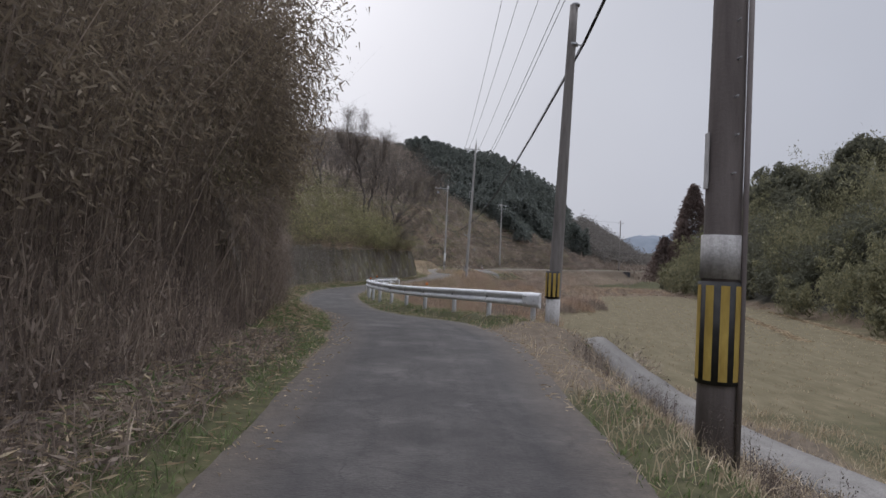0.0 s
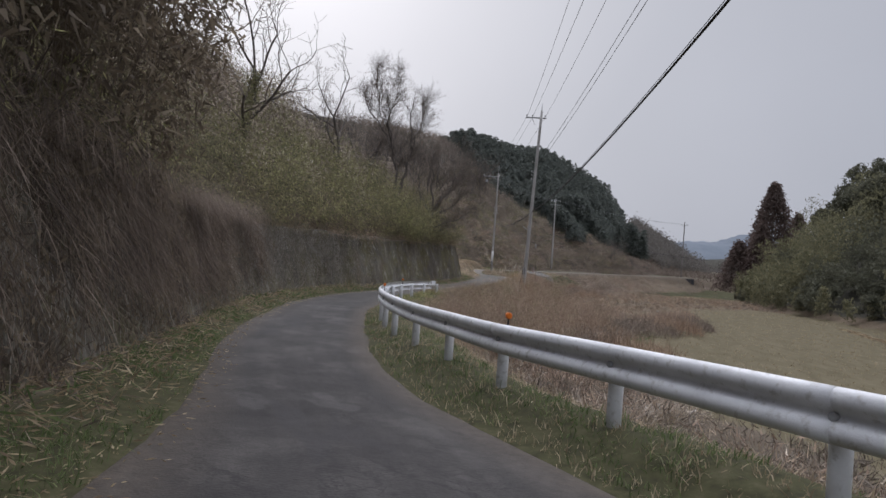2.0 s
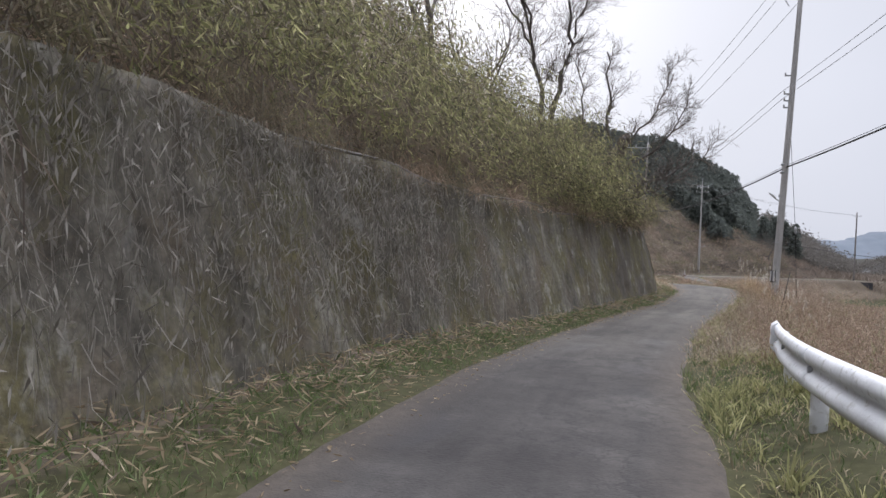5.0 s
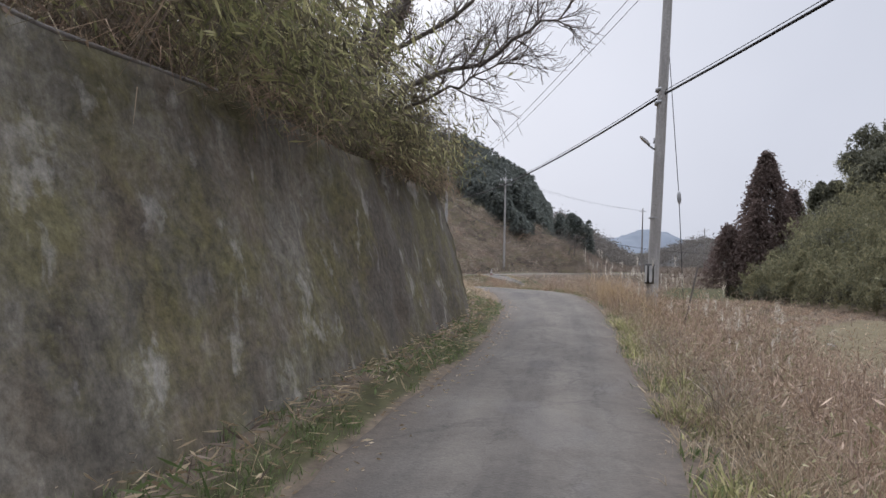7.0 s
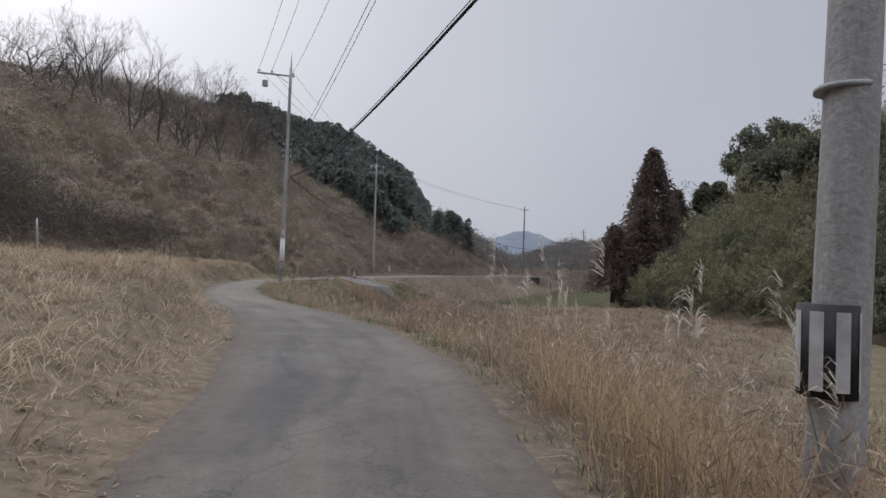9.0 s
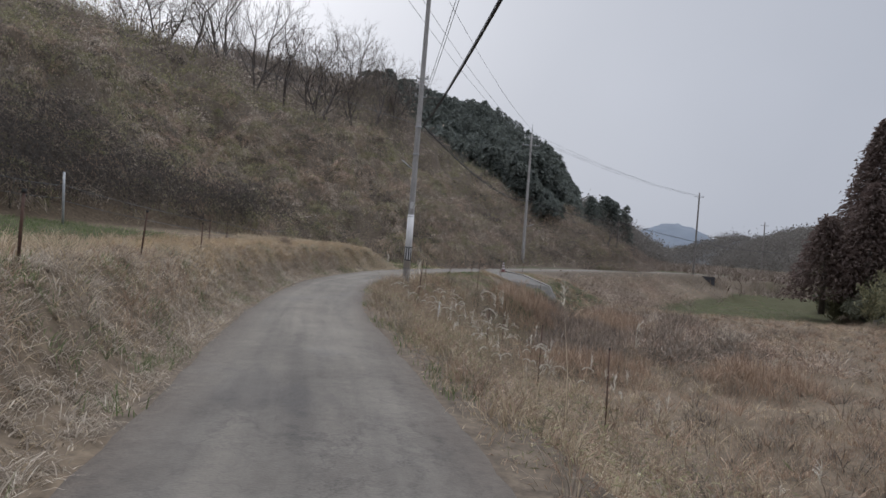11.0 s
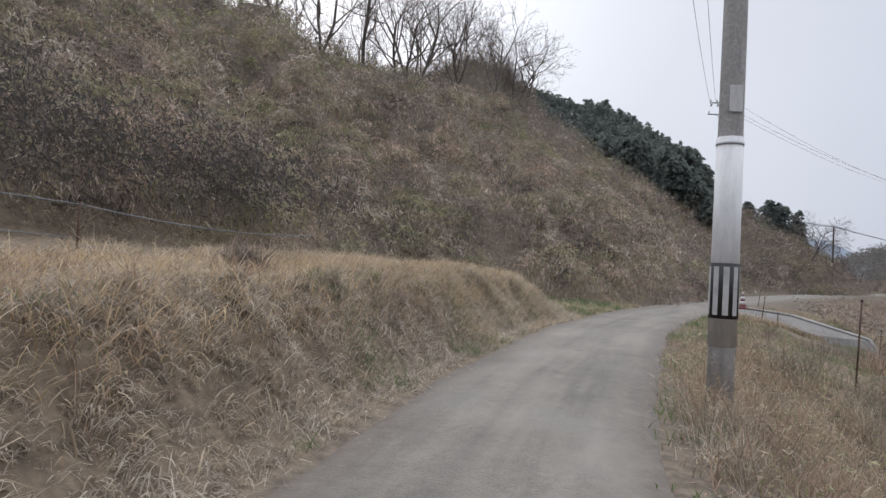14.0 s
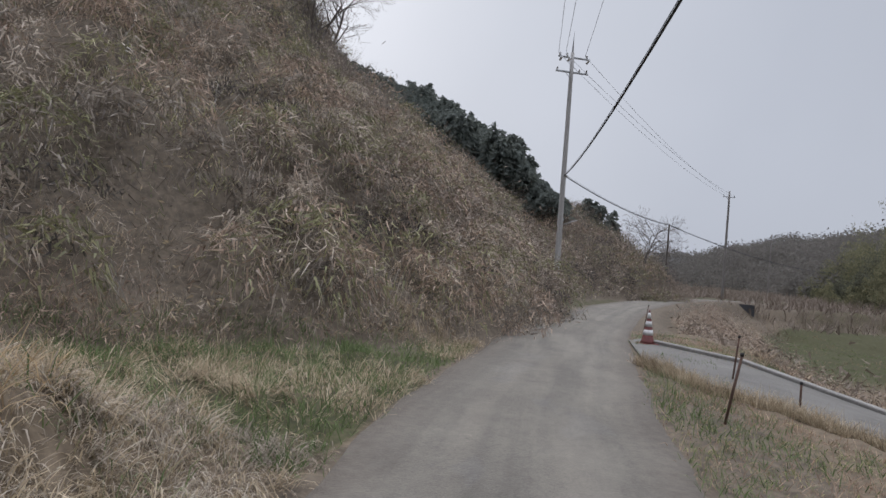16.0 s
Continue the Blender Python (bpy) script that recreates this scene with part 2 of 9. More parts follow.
def ground_col(nt):
    """Soil, leaf litter, straw, turf and stubble, mixed by where each grows."""
    n1, n2 = noise_tex(nt, 0.5, 7, 0.65), noise_tex(nt, 7, 6, 0.7)
    litter = ramp_of(nt, n2, [(0.3, (0.045, 0.036, 0.028)), (0.7, (0.150, 0.120, 0.088))])
    straw = ramp_of(nt, n2, [(0.3, (0.060, 0.046, 0.033)), (0.7, (0.168, 0.130, 0.090))])
    turf = ramp_of(nt, n2, [(0.3, (0.026, 0.025, 0.014)), (0.55, (0.056, 0.055, 0.026)), (0.75, (0.100, 0.084, 0.055))])
    stub = ramp_of(nt, noise_tex(nt, 2.2, 6, 0.7, (1.0, 0.3, 1.0)), [(0.3, (0.064, 0.054, 0.030)), (0.5, (0.098, 0.083, 0.049)), (0.7, (0.142, 0.119, 0.076))])
    wood = ramp_of(nt, n2, [(0.3, (0.022, 0.021, 0.016)), (0.7, (0.050, 0.047, 0.036))])
    wob = math_of(nt, "SUBTRACT", n1, 0.5)

    def share(name):
        v = math_of(nt, "ADD", attr_of(nt, name), math_of(nt, "MULTIPLY", wob, 0.9))
        r = ramp_of(nt, v, [(0.35, (0, 0, 0)), (0.65, (1, 1, 1))])
        b = nt.nodes.new("ShaderNodeRGBToBW")
        nt.links.new(r, b.inputs[0])
        return b.outputs[0]
    col = mix_of(nt, share("straw"), litter, straw)
    col = mix_of(nt, share("turf"), col, turf)
    col = mix_of(nt, share("field"), col, mix_of(nt, share("turf"), stub, turf))
    return mix_of(nt, share("wood"), col, wood)


M_GROUND = material("hill_ground", ground_col, 0.95, 0.8, 6, 0.15)
# blue-grey haze of distance is mixed into this base colour
M_HAZEHILL = material("haze_blue_hill", lambda nt: ramp_of(nt, noise_tex(nt, 0.02, 5), [(0.3, (0.105, 0.125, 0.150)), (0.7, (0.135, 0.155, 0.182))]), 1.0)
M_FAR2 = material("far_wooded_hill", lambda nt: ramp_of(nt, noise_tex(nt, 0.09, 6, 0.7), [(0.3, (0.070, 0.072, 0.073)), (0.7, (0.12, 0.117, 0.112))]), 1.0)

M_STRAW = leafy("dry_grass", [(0.0, (0.090, 0.066, 0.042)), (0.35, (0.240, 0.188, 0.122)), (0.7, (0.390, 0.316, 0.218)), (1.0, (0.58, 0.50, 0.38))], gain=1.15)
M_RUSSET = leafy("russet_grass", [(0.0, (0.075, 0.050, 0.036)), (0.4, (0.185, 0.125, 0.085)), (0.75, (0.290, 0.210, 0.148)), (1.0, (0.42, 0.335, 0.24))], gain=1.3)
M_GRASS = leafy("winter_grass", [(0.0, (0.026, 0.036, 0.014)), (0.45, (0.058, 0.086, 0.028)), (0.75, (0.100, 0.128, 0.048)), (1.0, (0.26, 0.25, 0.16))], gain=1.42)
M_SASA = leafy("dwarf_bamboo_leaf", [(0.0, (0.023, 0.024, 0.011)), (0.35, (0.071, 0.073, 0.031)), (0.7, (0.145, 0.138, 0.066)), (0.92, (0.235, 0.218, 0.120)), (1.0, (0.44, 0.39, 0.27))], gain=2.55, thin=0.6)
M_DEAD = leafy("dead_stem", [(0.0, (0.027, 0.021, 0.018)), (0.45, (0.078, 0.060, 0.048)), (0.8, (0.148, 0.119, 0.094)), (0.95, (0.24, 0.20, 0.155)), (1.0, (0.41, 0.36, 0.30))])
M_SCRUB = leafy("hill_scrub", [(0.0, (0.026, 0.021, 0.017)), (0.3, (0.066, 0.054, 0.043)), (0.6, (0.120, 0.100, 0.079)), (0.85, (0.185, 0.158, 0.126)), (1.0, (0.36, 0.32, 0.27))], spread=0.5, gain=3.25, clumps=0.8, thin=0.16)
M_RUSTSCRUB = leafy("rust_brown_scrub", [(0.0, (0.024, 0.017, 0.014)), (0.3, (0.070, 0.050, 0.038)), (0.6, (0.125, 0.092, 0.068)), (0.85, (0.190, 0.148, 0.110)), (1.0, (0.34, 0.285, 0.225))], spread=0.5, gain=2.95, clumps=0.8, thin=0.16)
M_SCRUBG = leafy("green_scrub", [(0.0, (0.022, 0.021, 0.014)), (0.4, (0.056, 0.055, 0.028)), (0.8, (0.110, 0.104, 0.054)), (1.0, (0.25, 0.23, 0.17))], spread=0.5, gain=2.95, clumps=0.8, thin=0.2)
M_GREYSCRUB = leafy("grey_brown_scrub", [(0.0, (0.032, 0.026, 0.021)), (0.5, (0.082, 0.067, 0.053)), (0.85, (0.145, 0.124, 0.101)), (1.0, (0.27, 0.24, 0.205))], gain=1.9, thin=0.2)
M_FARBRUSH = leafy("brown_far_brush", [(0.0, (0.040, 0.031, 0.025)), (0.4, (0.076, 0.060, 0.048)), (0.75, (0.104, 0.083, 0.066)), (1.0, (0.14, 0.115, 0.092))], spread=0.8, gain=2.3, clumps=0.5, thin=0.12)
M_LITTER = leafy("fallen_leaf", [(0.0, (0.08, 0.058, 0.038)), (0.4, (0.22, 0.165, 0.105)), (0.8, (0.36, 0.29, 0.19)), (1.0, (0.52, 0.46, 0.35))], gain=1.2)
M_CONIFER = leafy("conifer_needles", [(0.0, (0.030, 0.037, 0.034)), (0.5, (0.048, 0.054, 0.047)), (1.0, (0.074, 0.080, 0.067))], spread=0.6, gain=2.0)
M_CEDAR = leafy("russet_cedar", [(0.0, (0.060, 0.042, 0.036)), (0.5, (0.084, 0.059, 0.050)), (1.0, (0.115, 0.084, 0.070))], gain=1.4)
M_BAMBOO = leafy("bamboo_grove_leaf", [(0.0, (0.032, 0.031, 0.019)), (0.45, (0.080, 0.077, 0.043)), (0.8, (0.140, 0.131, 0.074)), (1.0, (0.20, 0.18, 0.11))], spread=0.6, gain=1.8)
M_EVER = leafy("evergreen_leaf", [(0.0, (0.024, 0.026, 0.018)), (0.5, (0.056, 0.057, 0.038)), (1.0, (0.100, 0.097, 0.066))], spread=0.6, gain=1.7)
M_PLUME = leafy("pale_plume", [(0.0, (0.34, 0.30, 0.24)), (0.5, (0.46, 0.42, 0.35)), (1.0, (0.60, 0.56, 0.49))], gain=1.1)
M_BARK = material("grey_bark", lambda nt: ramp_of(nt, noise_tex(nt, 4, 6, 0.7, (1, 1, 0.3)), [(0.3, (0.060, 0.051, 0.045)), (0.7, (0.17, 0.150, 0.132))]), 0.95, 0.8, 14)
M_TWIG = leafy("bare_twig", [(0.0, (0.050, 0.040, 0.034)), (1.0, (0.125, 0.105, 0.090))])
M_POLE = material("weathered_concrete", lambda nt: mix_of(nt, 1.0, ramp_of(nt, noise_tex(nt, 2.0, 6, 0.7, (3, 3, 0.35)), [(0.3, (0.25, 0.238, 0.226)), (0.7, (0.42, 0.405, 0.39))]), ramp_of(nt, noise_tex(nt, 25, 3), [(0.3, (0.8, 0.8, 0.8)), (0.7, (1.15, 1.15, 1.15))]), "MULTIPLY"), 0.9, 0.4, 30)
M_POLEB = material("stained_concrete", lambda nt: ramp_of(nt, noise_tex(nt, 1.6, 7, 0.75, (3, 3, 0.3)), [(0.3, (0.105, 0.094, 0.086)), (0.7, (0.26, 0.24, 0.225))]), 0.9, 0.4, 30)
M_BROWNPOLE = material("brown_pole_cover", lambda nt: ramp_of(nt, noise_tex(nt, 2.2, 6, 0.7, (3, 3, 0.3)), [(0.3, (0.095, 0.078, 0.073)), (0.7, (0.170, 0.145, 0.137))]), 0.7, 0.3, 30)
M_WHITEPAINT = material("pole_white_paint", lambda nt: ramp_of(nt, noise_tex(nt, 3, 6, 0.7, (2, 2, 0.4)), [(0.3, (0.40, 0.39, 0.38)), (0.6, (0.56, 0.55, 0.54))]), 0.7, 0.2, 30)
M_BLACK = material("black_band", lambda nt: ramp_of(nt, noise_tex(nt, 9, 4), [(0.3, (0.018, 0.018, 0.018)), (0.7, (0.040, 0.038, 0.037))]), 0.7)
M_YELLOW = material("faded_yellow", lambda nt: ramp_of(nt, noise_tex(nt, 6, 6, 0.7, (2, 2, 0.5)), [(0.3, (0.30, 0.20, 0.045)), (0.7, (0.48, 0.34, 0.085))]), 0.7)
M_STRIPEW = material("stripe_white", lambda nt: ramp_of(nt, noise_tex(nt, 8, 4), [(0.3, (0.36, 0.35, 0.34)), (0.7, (0.52, 0.51, 0.50))]), 0.7)
M_RAIL = material("white_rail_paint", lambda nt: mix_of(nt, 1.0, ramp_of(nt, noise_tex(nt, 1.2, 7, 0.7), [(0.25, (0.52, 0.525, 0.54)), (0.6, (0.74, 0.745, 0.76))]), ramp_of(nt, noise_tex(nt, 14, 5), [(0.28, (0.62, 0.60, 0.56)), (0.45, (1, 1, 1))]), "MULTIPLY"), 0.45, 0.15, 30)
M_GALV = material("galvanised_steel", lambda nt: ramp_of(nt, noise_tex(nt, 9, 4), [(0.3, (0.24, 0.245, 0.25)), (0.7, (0.40, 0.405, 0.41))]), 0.5)
M_PORC = material("insulator_porcelain", lambda nt: (0.62, 0.62, 0.62), 0.3)
M_CABLE = material("black_cable", lambda nt: (0.022, 0.022, 0.024), 0.6)
M_WIRE = material("weathered_wire", lambda nt: (0.16, 0.165, 0.175), 0.6)
M_RUST = material("rusty_stake", lambda nt: ramp_of(nt, noise_tex(nt, 12, 5), [(0.3, (0.050, 0.030, 0.024)), (0.7, (0.12, 0.070, 0.050))]), 0.85)
M_ORANGE = material("orange_reflector", lambda nt: (0.62, 0.155, 0.02), 0.35)
M_RED = material("faded_cone_red", lambda nt: ramp_of(nt, noise_tex(nt, 8, 5), [(0.3, (0.105, 0.036, 0.034)), (0.7, (0.175, 0.062, 0.056))]), 0.6)
M_KERB = material("kerb_concrete", lambda nt: mix_of(nt, 1.0, ramp_of(nt, noise_tex(nt, 1.6, 7, 0.72), [(0.3, (0.135, 0.126, 0.115)), (0.7, (0.26, 0.247, 0.23))]), ramp_of(nt, noise_tex(nt, 28, 4), [(0.3, (0.75, 0.75, 0.75)), (0.7, (1.15, 1.15, 1.15))]), "MULTIPLY"), 0.95, 0.4, 25)
M_CONCRETE = material("pale_concrete", lambda nt: mix_of(nt, 1.0, ramp_of(nt, noise_tex(nt, 1.1, 7, 0.7), [(0.3, (0.086, 0.080, 0.072)), (0.7, (0.150, 0.141, 0.128))]), ramp_of(nt, noise_tex(nt, 30, 4), [(0.3, (0.75, 0.75, 0.75)), (0.7, (1.15, 1.15, 1.15))]), "MULTIPLY"), 0.95, 0.4, 25)
M_DARKWALL = material("dark_retaining_wall", lambda nt: ramp_of(nt, noise_tex(nt, 0.8, 6, 0.7), [(0.3, (0.035, 0.036, 0.042)), (0.7, (0.075, 0.074, 0.080))]), 0.95)
M_BLUE = material("blue_plastic_sheet", lambda nt: ramp_of(nt, noise_tex(nt, 6, 5), [(0.35, (0.07, 0.13, 0.19)), (0.55, (0.17, 0.24, 0.29)), (0.75, (0.34, 0.38, 0.40))]), 0.5)


# ---- plan of the valley: road line, hill feet, heights ----
def curve(pairs):
    ys, vs = zip(*pairs)
    return lambda y: np.interp(y, ys, vs)


left_edge = curve([(-60, -1.6), (0, -1.45), (5, -1.45), (9, -1.75), (12, -1.98), (15, -2.4), (20, -3.45), (22, -4.05), (25, -5.1), (27, -5.7), (30, -6.45), (37, -7.45),
                   (41, -7.4), (45, -6.95), (50, -5.95), (55, -4.6), (57, -3.95), (60, -3.0), (63.5, -2.1), (66, -1.5), (70, -1.0), (75, -0.9), (79, -1.1), (81, -1.25),
                   (85, -1.85), (88.5, -2.4), (92.4, -2.98), (96, -3.22), (101, -3.35), (103, -3.3), (107, -2.75), (110, -2.05), (114.4, -1.1), (118, 0.1), (121, 1.05),
                   (123.2, 1.95), (130, 4.6), (138, 8.6), (150, 15.2), (165, 25), (185, 40), (192, 48), (240, 110)])
right_edge = curve([(-60, 1.4), (0, 1.4), (5, 1.5), (8, 1.62), (12, 1.72), (13.5, 1.70), (16.4, 1.30), (18, 0.85), (20, -0.15), (22, -1.25), (24, -2.0), (26, -2.55),
                    (28.7, -3.15), (31, -3.65), (36, -4.45), (40, -4.55), (44.7, -4.3), (46.3, -4.05), (48.4, -3.7), (53.4, -2.6), (57, -1.5), (60, -0.7), (62.5, 0.1),
                    (64.6, 0.65), (68, 1.35), (72, 1.8), (76, 1.8), (79, 1.62), (81, 1.4), (84.3, 1.0), (87, 0.65), (89, 0.38), (91.6, -0.1), (95.6, -0.6), (98.5, -0.78),
                    (101, -0.9), (103, -0.85), (105, -0.65), (108, 0.0), (110, 0.5), (113.3, 1.3), (115.5, 2.0), (118, 2.85), (121, 4.05), (125, 5.8), (130, 8.0), (138, 12.2),
                    (150, 19), (165, 29), (185, 44), (192, 52), (240, 115)])
road_z = curve([(-60, 0.15), (0, 0.03), (7.5, 0.0), (14.5, -0.10), (18, -0.20), (21.5, -0.36), (25, -0.48), (30, -0.56), (38, -0.605), (47, -0.595), (51, -0.57), (54, -0.50),
                (57, -0.43), (61, -0.33), (64.3, -0.18), (68, 0.02), (71, 0.13), (74, 0.14), (78, 0.07), (82, 0.01), (85, -0.05), (88, -0.11), (92, -0.14), (96, -0.11),
                (100, -0.04), (103, 0.0), (107, 0.07), (111, 0.16), (115, 0.20), (130, 0.30), (150, 0.55), (185, 1.1), (192, 1.25), (240, 2.0)])
valley_z = curve([(-200, -2.4), (128, -2.4), (160, -2.0), (186, -1.6), (192.5, -1.4), (194.5, 1.0), (230, 1.6), (320, 4), (600, 8), (4000, 20)])

# foot of the western hill, bank and wall line; uphill lies to the left of its course
FOOT_W = np.array([(-3.0, -400), (-3.0, -30), (-2.75, 3), (-2.8, 8), (-3.2, 11), (-3.75, 14), (-4.2, 17), (-4.75, 20), (-5.9, 24.5), (-7.2, 29.5), (-8.3, 35), (-8.6, 40), (-8.2, 44.5),
                   (-7.55, 47.5), (-6.5, 51), (-5.25, 55), (-4.3, 58), (-3.4, 61), (-2.55, 64), (-2.25, 65.8), (-3.2, 67), (-9, 70), (-15, 77), (-19, 88), (-18, 98), (-14, 106),
                   (-10, 112.3), (-7, 118), (-3, 121.8), (1, 124.6), (5, 129), (9, 137), (12.2, 148.5), (20, 159.5), (29, 167), (36, 174), (42, 186), (50, 205), (66, 250), (110, 340),
                   (150, 460), (150, 900), (150, 3500)])
FOOT_E = np.array([(26, -400), (26, -60), (27, 0), (29, 20), (31, 44), (35, 60), (37.5, 80), (39, 100), (43, 125), (51, 148), (62, 172), (78, 192), (110, 250), (150, 330), (190, 460), (330, 900), (330, 3500)])


def foot_distance(x, y, line):
    """Signed distance from a foot line (positive to its left) and the y of the nearest point on it."""
    best = np.full(x.shape, 1e9)
    sign = np.ones(x.shape)
    at = np.zeros(x.shape)
    for (ax, ay), (bx, by) in zip(line[:-1], line[1:]):
        dx, dy = bx - ax, by - ay
        u = np.clip(((x - ax) * dx + (y - ay) * dy) / (dx * dx + dy * dy), 0, 1)
        px, py = ax + u * dx, ay + u * dy
        d = np.hypot(x - px, y - py)
        near = d < best - 1e-9
        side = np.sign((y - ay) * dx - (x - ax) * dy)
        best = np.where(near, d, best)
        sign = np.where(near, np.where(side == 0, 1, side), sign)
        at = np.where(near, py, at)
    return best * sign, at


def lumps(x, y, scale, seed=0.0):
    """Smooth uneven ground: a few crossed waves with bent phases, about -1 to 1."""
    u, v = x / scale + seed, y / scale - seed * 1.7
    return (np.sin(u * 1.0 + 1.3 * np.sin(v * 0.7)) * np.cos(v * 1.1 + 0.9 * np.sin(u * 0.8)) + 0.5 * np.sin(u * 2.3 + v * 1.7 + np.sin(u * 1.1))
            + 0.3 * np.cos(u * 4.1 - v * 3.3 + 1.5 * np.sin(v * 1.9))) / 1.5


def smooth(a, b, v):
    t = np.clip((v - a) / (b - a), 0, 1)
    return t * t * (3 - 2 * t)


def track_x(y):
    """Middle of the farm track that drops from the lane to the field."""
    return np.interp(y, [-12, -1, 3.5, 6.5, 8.9, 10.9, 12.5, 13.8, 14.85, 15.9, 16.3, 16.31], [8.9, 8.8, 8.7, 8.5, 8.1, 7.45, 6.7, 5.9, 5.1, 4.2, 3.9, -99])


BANK_A = curve([(-99, 0), (0, 0), (1, 0.8), (3, 2.9), (6, 6.0), (12, 10.5), (25, 17), (70, 28), (400, 60)])
WALL_P = curve([(-99, 0), (0.5, 0), (1.5, 2.65), (2.2, 3.05), (6, 6.0), (12, 11.2), (20, 16.5), (35, 22), (70, 29), (400, 60)])
SLOPE = curve([(-99, 0), (0, 0), (1.2, 0.8), (2, 1.5), (6, 4.0), (10, 7.0), (16, 11.3), (24, 16.8), (31, 18.4), (45, 19.6), (80, 23), (150, 34), (400, 60)])
SLOPE_FAR = curve([(-99, 0), (0, 0), (5, 2.5), (12, 5), (25, 10.5), (40, 16.5), (55, 23), (70, 28), (100, 33), (400, 60)])
EAST_P = curve([(-99, 0), (0, 0), (3, 1.4), (10, 5.5), (25, 14), (45, 21), (80, 26), (200, 38), (400, 60)])
SIDE_STEEP = curve([(-99, 0), (0, 0), (0.7, -0.02), (1.3, -0.22), (3.5, -1.15), (6.5, -2.0), (9, -2.4), (9999, -2.4)])
SIDE_SHELF = curve([(-99, 0), (0, 0), (2.5, -0.06), (4.5, -0.35), (8, -1.5), (12, -2.4), (9999, -2.4)])
SIDE_RAIL = curve([(-99, 0), (0, 0), (0.25, 0.03), (0.8, 0.22), (1.35, 0.22), (1.9, 0.02), (2.4, -0.3), (4, -1.1), (7, -1.8), (10, -2.2), (9999, -2.4)])


def terrain(x, y, rough=True):
    """Height of the ground, and shares of straw, turf, field and wood."""
    x, y = np.asarray(x, float), np.asarray(y, float)
    le, re, zr = left_edge(y), right_edge(y), road_z(y)
    a, b = le - x, x - re
    s, fy = foot_distance(x, y, FOOT_W)
    e, _ = foot_distance(x, y, FOOT_E)
    e = -e
    # west of the road
    wallish = smooth(11, 13.5, fy) * (1 - smooth(65.6, 66.6, fy))
    banky = 1 - smooth(11, 13.5, fy)
    far = smooth(165, 200, y)
    up = wallish * WALL_P(s) + banky * BANK_A(s) + (1 - wallish - banky) * (SLOPE(s) * (1 - far) + SLOPE_FAR(s) * (1 + 0.45 * smooth(205, 275, y)) * far)
    # terrace of the small field above the road
    terr = (0.96 * smooth(0.3, 1.5, a) + 0.042 * np.clip(a - 2, 0, 14)) * smooth(68, 77, y) * (1 - smooth(116.5, 119.8, y + 0.5 * np.clip(2 - a, 0, 2)))
    flat_w = zr + np.minimum(0.10 * np.maximum(a, 0), 0.12)
    up = up + 4.2 * np.exp(-((x + 7) / 6.5) ** 2 - ((y - 168) / 12) ** 2) * smooth(6, 14, s)
    up = up - 4.0 * np.exp(-((x - 18) / 7) ** 2 - ((y - 172) / 9) ** 2) * smooth(2, 8, s)
    up = up - 4.2 * np.exp(-((x + 15) / 8) ** 2 - ((y - 152) / 14) ** 2) * smooth(6, 14, s)
    zw = flat_w + np.maximum(terr * (1 - smooth(200, 260, y)), 0) + up
    # east of the road
    rail = smooth(12.5, 15.5, y) * (1 - smooth(46, 49, y))
    shelf = smooth(107, 113, y) * (1 - smooth(134, 142, y))
    drop = rail * SIDE_RAIL(b) + shelf * SIDE_SHELF(b) + (1 - rail - shelf) * SIDE_STEEP(b)
    k = np.clip(-drop / 2.4, 0, 1)
    ze = zr + drop * (1 - k) + (valley_z(y) - zr) * k
    by_wall = smooth(43.5, 45.8, x) * (1 - smooth(55.4, 57.5, x)) + smooth(23.5, 25.2, x) * (1 - smooth(34.8, 36.5, x))
    low = by_wall * (1 - smooth(192.3, 193.2, y)) + (1 - by_wall) * (1 - smooth(176, 191.5, y))
    ze = ze - 1.45 * smooth(18, 27, x) * (1 - smooth(60, 70, x)) * smooth(132, 156, y) * low * smooth(4, 12, b)
    ze = ze + EAST_P(e)
    z = np.where(a > 0, zw, np.where(b > 0, ze, zr - 0.06 * smooth(0, 0.25, np.minimum(-a, -b))))
    hill = smooth(0.3, 4, s) * np.where(a > 0, 1, 0)
    east = smooth(1, 6, e) * np.where(b > 0, 1, 0)
    fieldx = np.interp(y, [-200, 15, 25, 36, 45, 50, 57, 62, 70, 75, 82, 92, 100, 104], [8.5, 8.5, 7.4, 5.0, 4.8, 7.0, 9.0, 10.2, 10.4, 12.4, 16.6, 24.0, 33, 60])
    field = smooth(-0.3, 0.8, x - fieldx) * (1 - smooth(-0.5, 0.5, e)) * np.where(b > 0, 1, 0) * (1 - smooth(100, 104, y))
    if rough:
        wild = np.where(b > 0, smooth(1.5, 5, b) * (1 - field) * (1 - east), 0) * smooth(0.8, 1.8, np.abs(x - track_x(y)))
        z = z + hill * (0.55 * lumps(x, y, 2.3, 1.0) + 0.34 * lumps(x, y, 0.85, 4.0)) * (1 - wallish * (1 - smooth(1.5, 4, s)))
        z = z + east * 0.6 * lumps(x, y, 2.5, 2.0) + wild * (0.22 * lumps(x, y, 1.1, 3.0) + 0.07 * lumps(x, y, 0.45, 5.0))
        z = z + field * 0.03 * lumps(x, y, 1.3, 6.0)
        bankz = smooth(0.3, 0.9, a) * smooth(70, 78, y) * (1 - hill)
        z = z + np.where(a > 0, bankz * (0.10 * lumps(x, y, 0.55, 7.0) + 0.06 * lumps(x, y, 0.2, 2.0)) * (1 - 0.8 * smooth(3.5, 5, a)), 0)
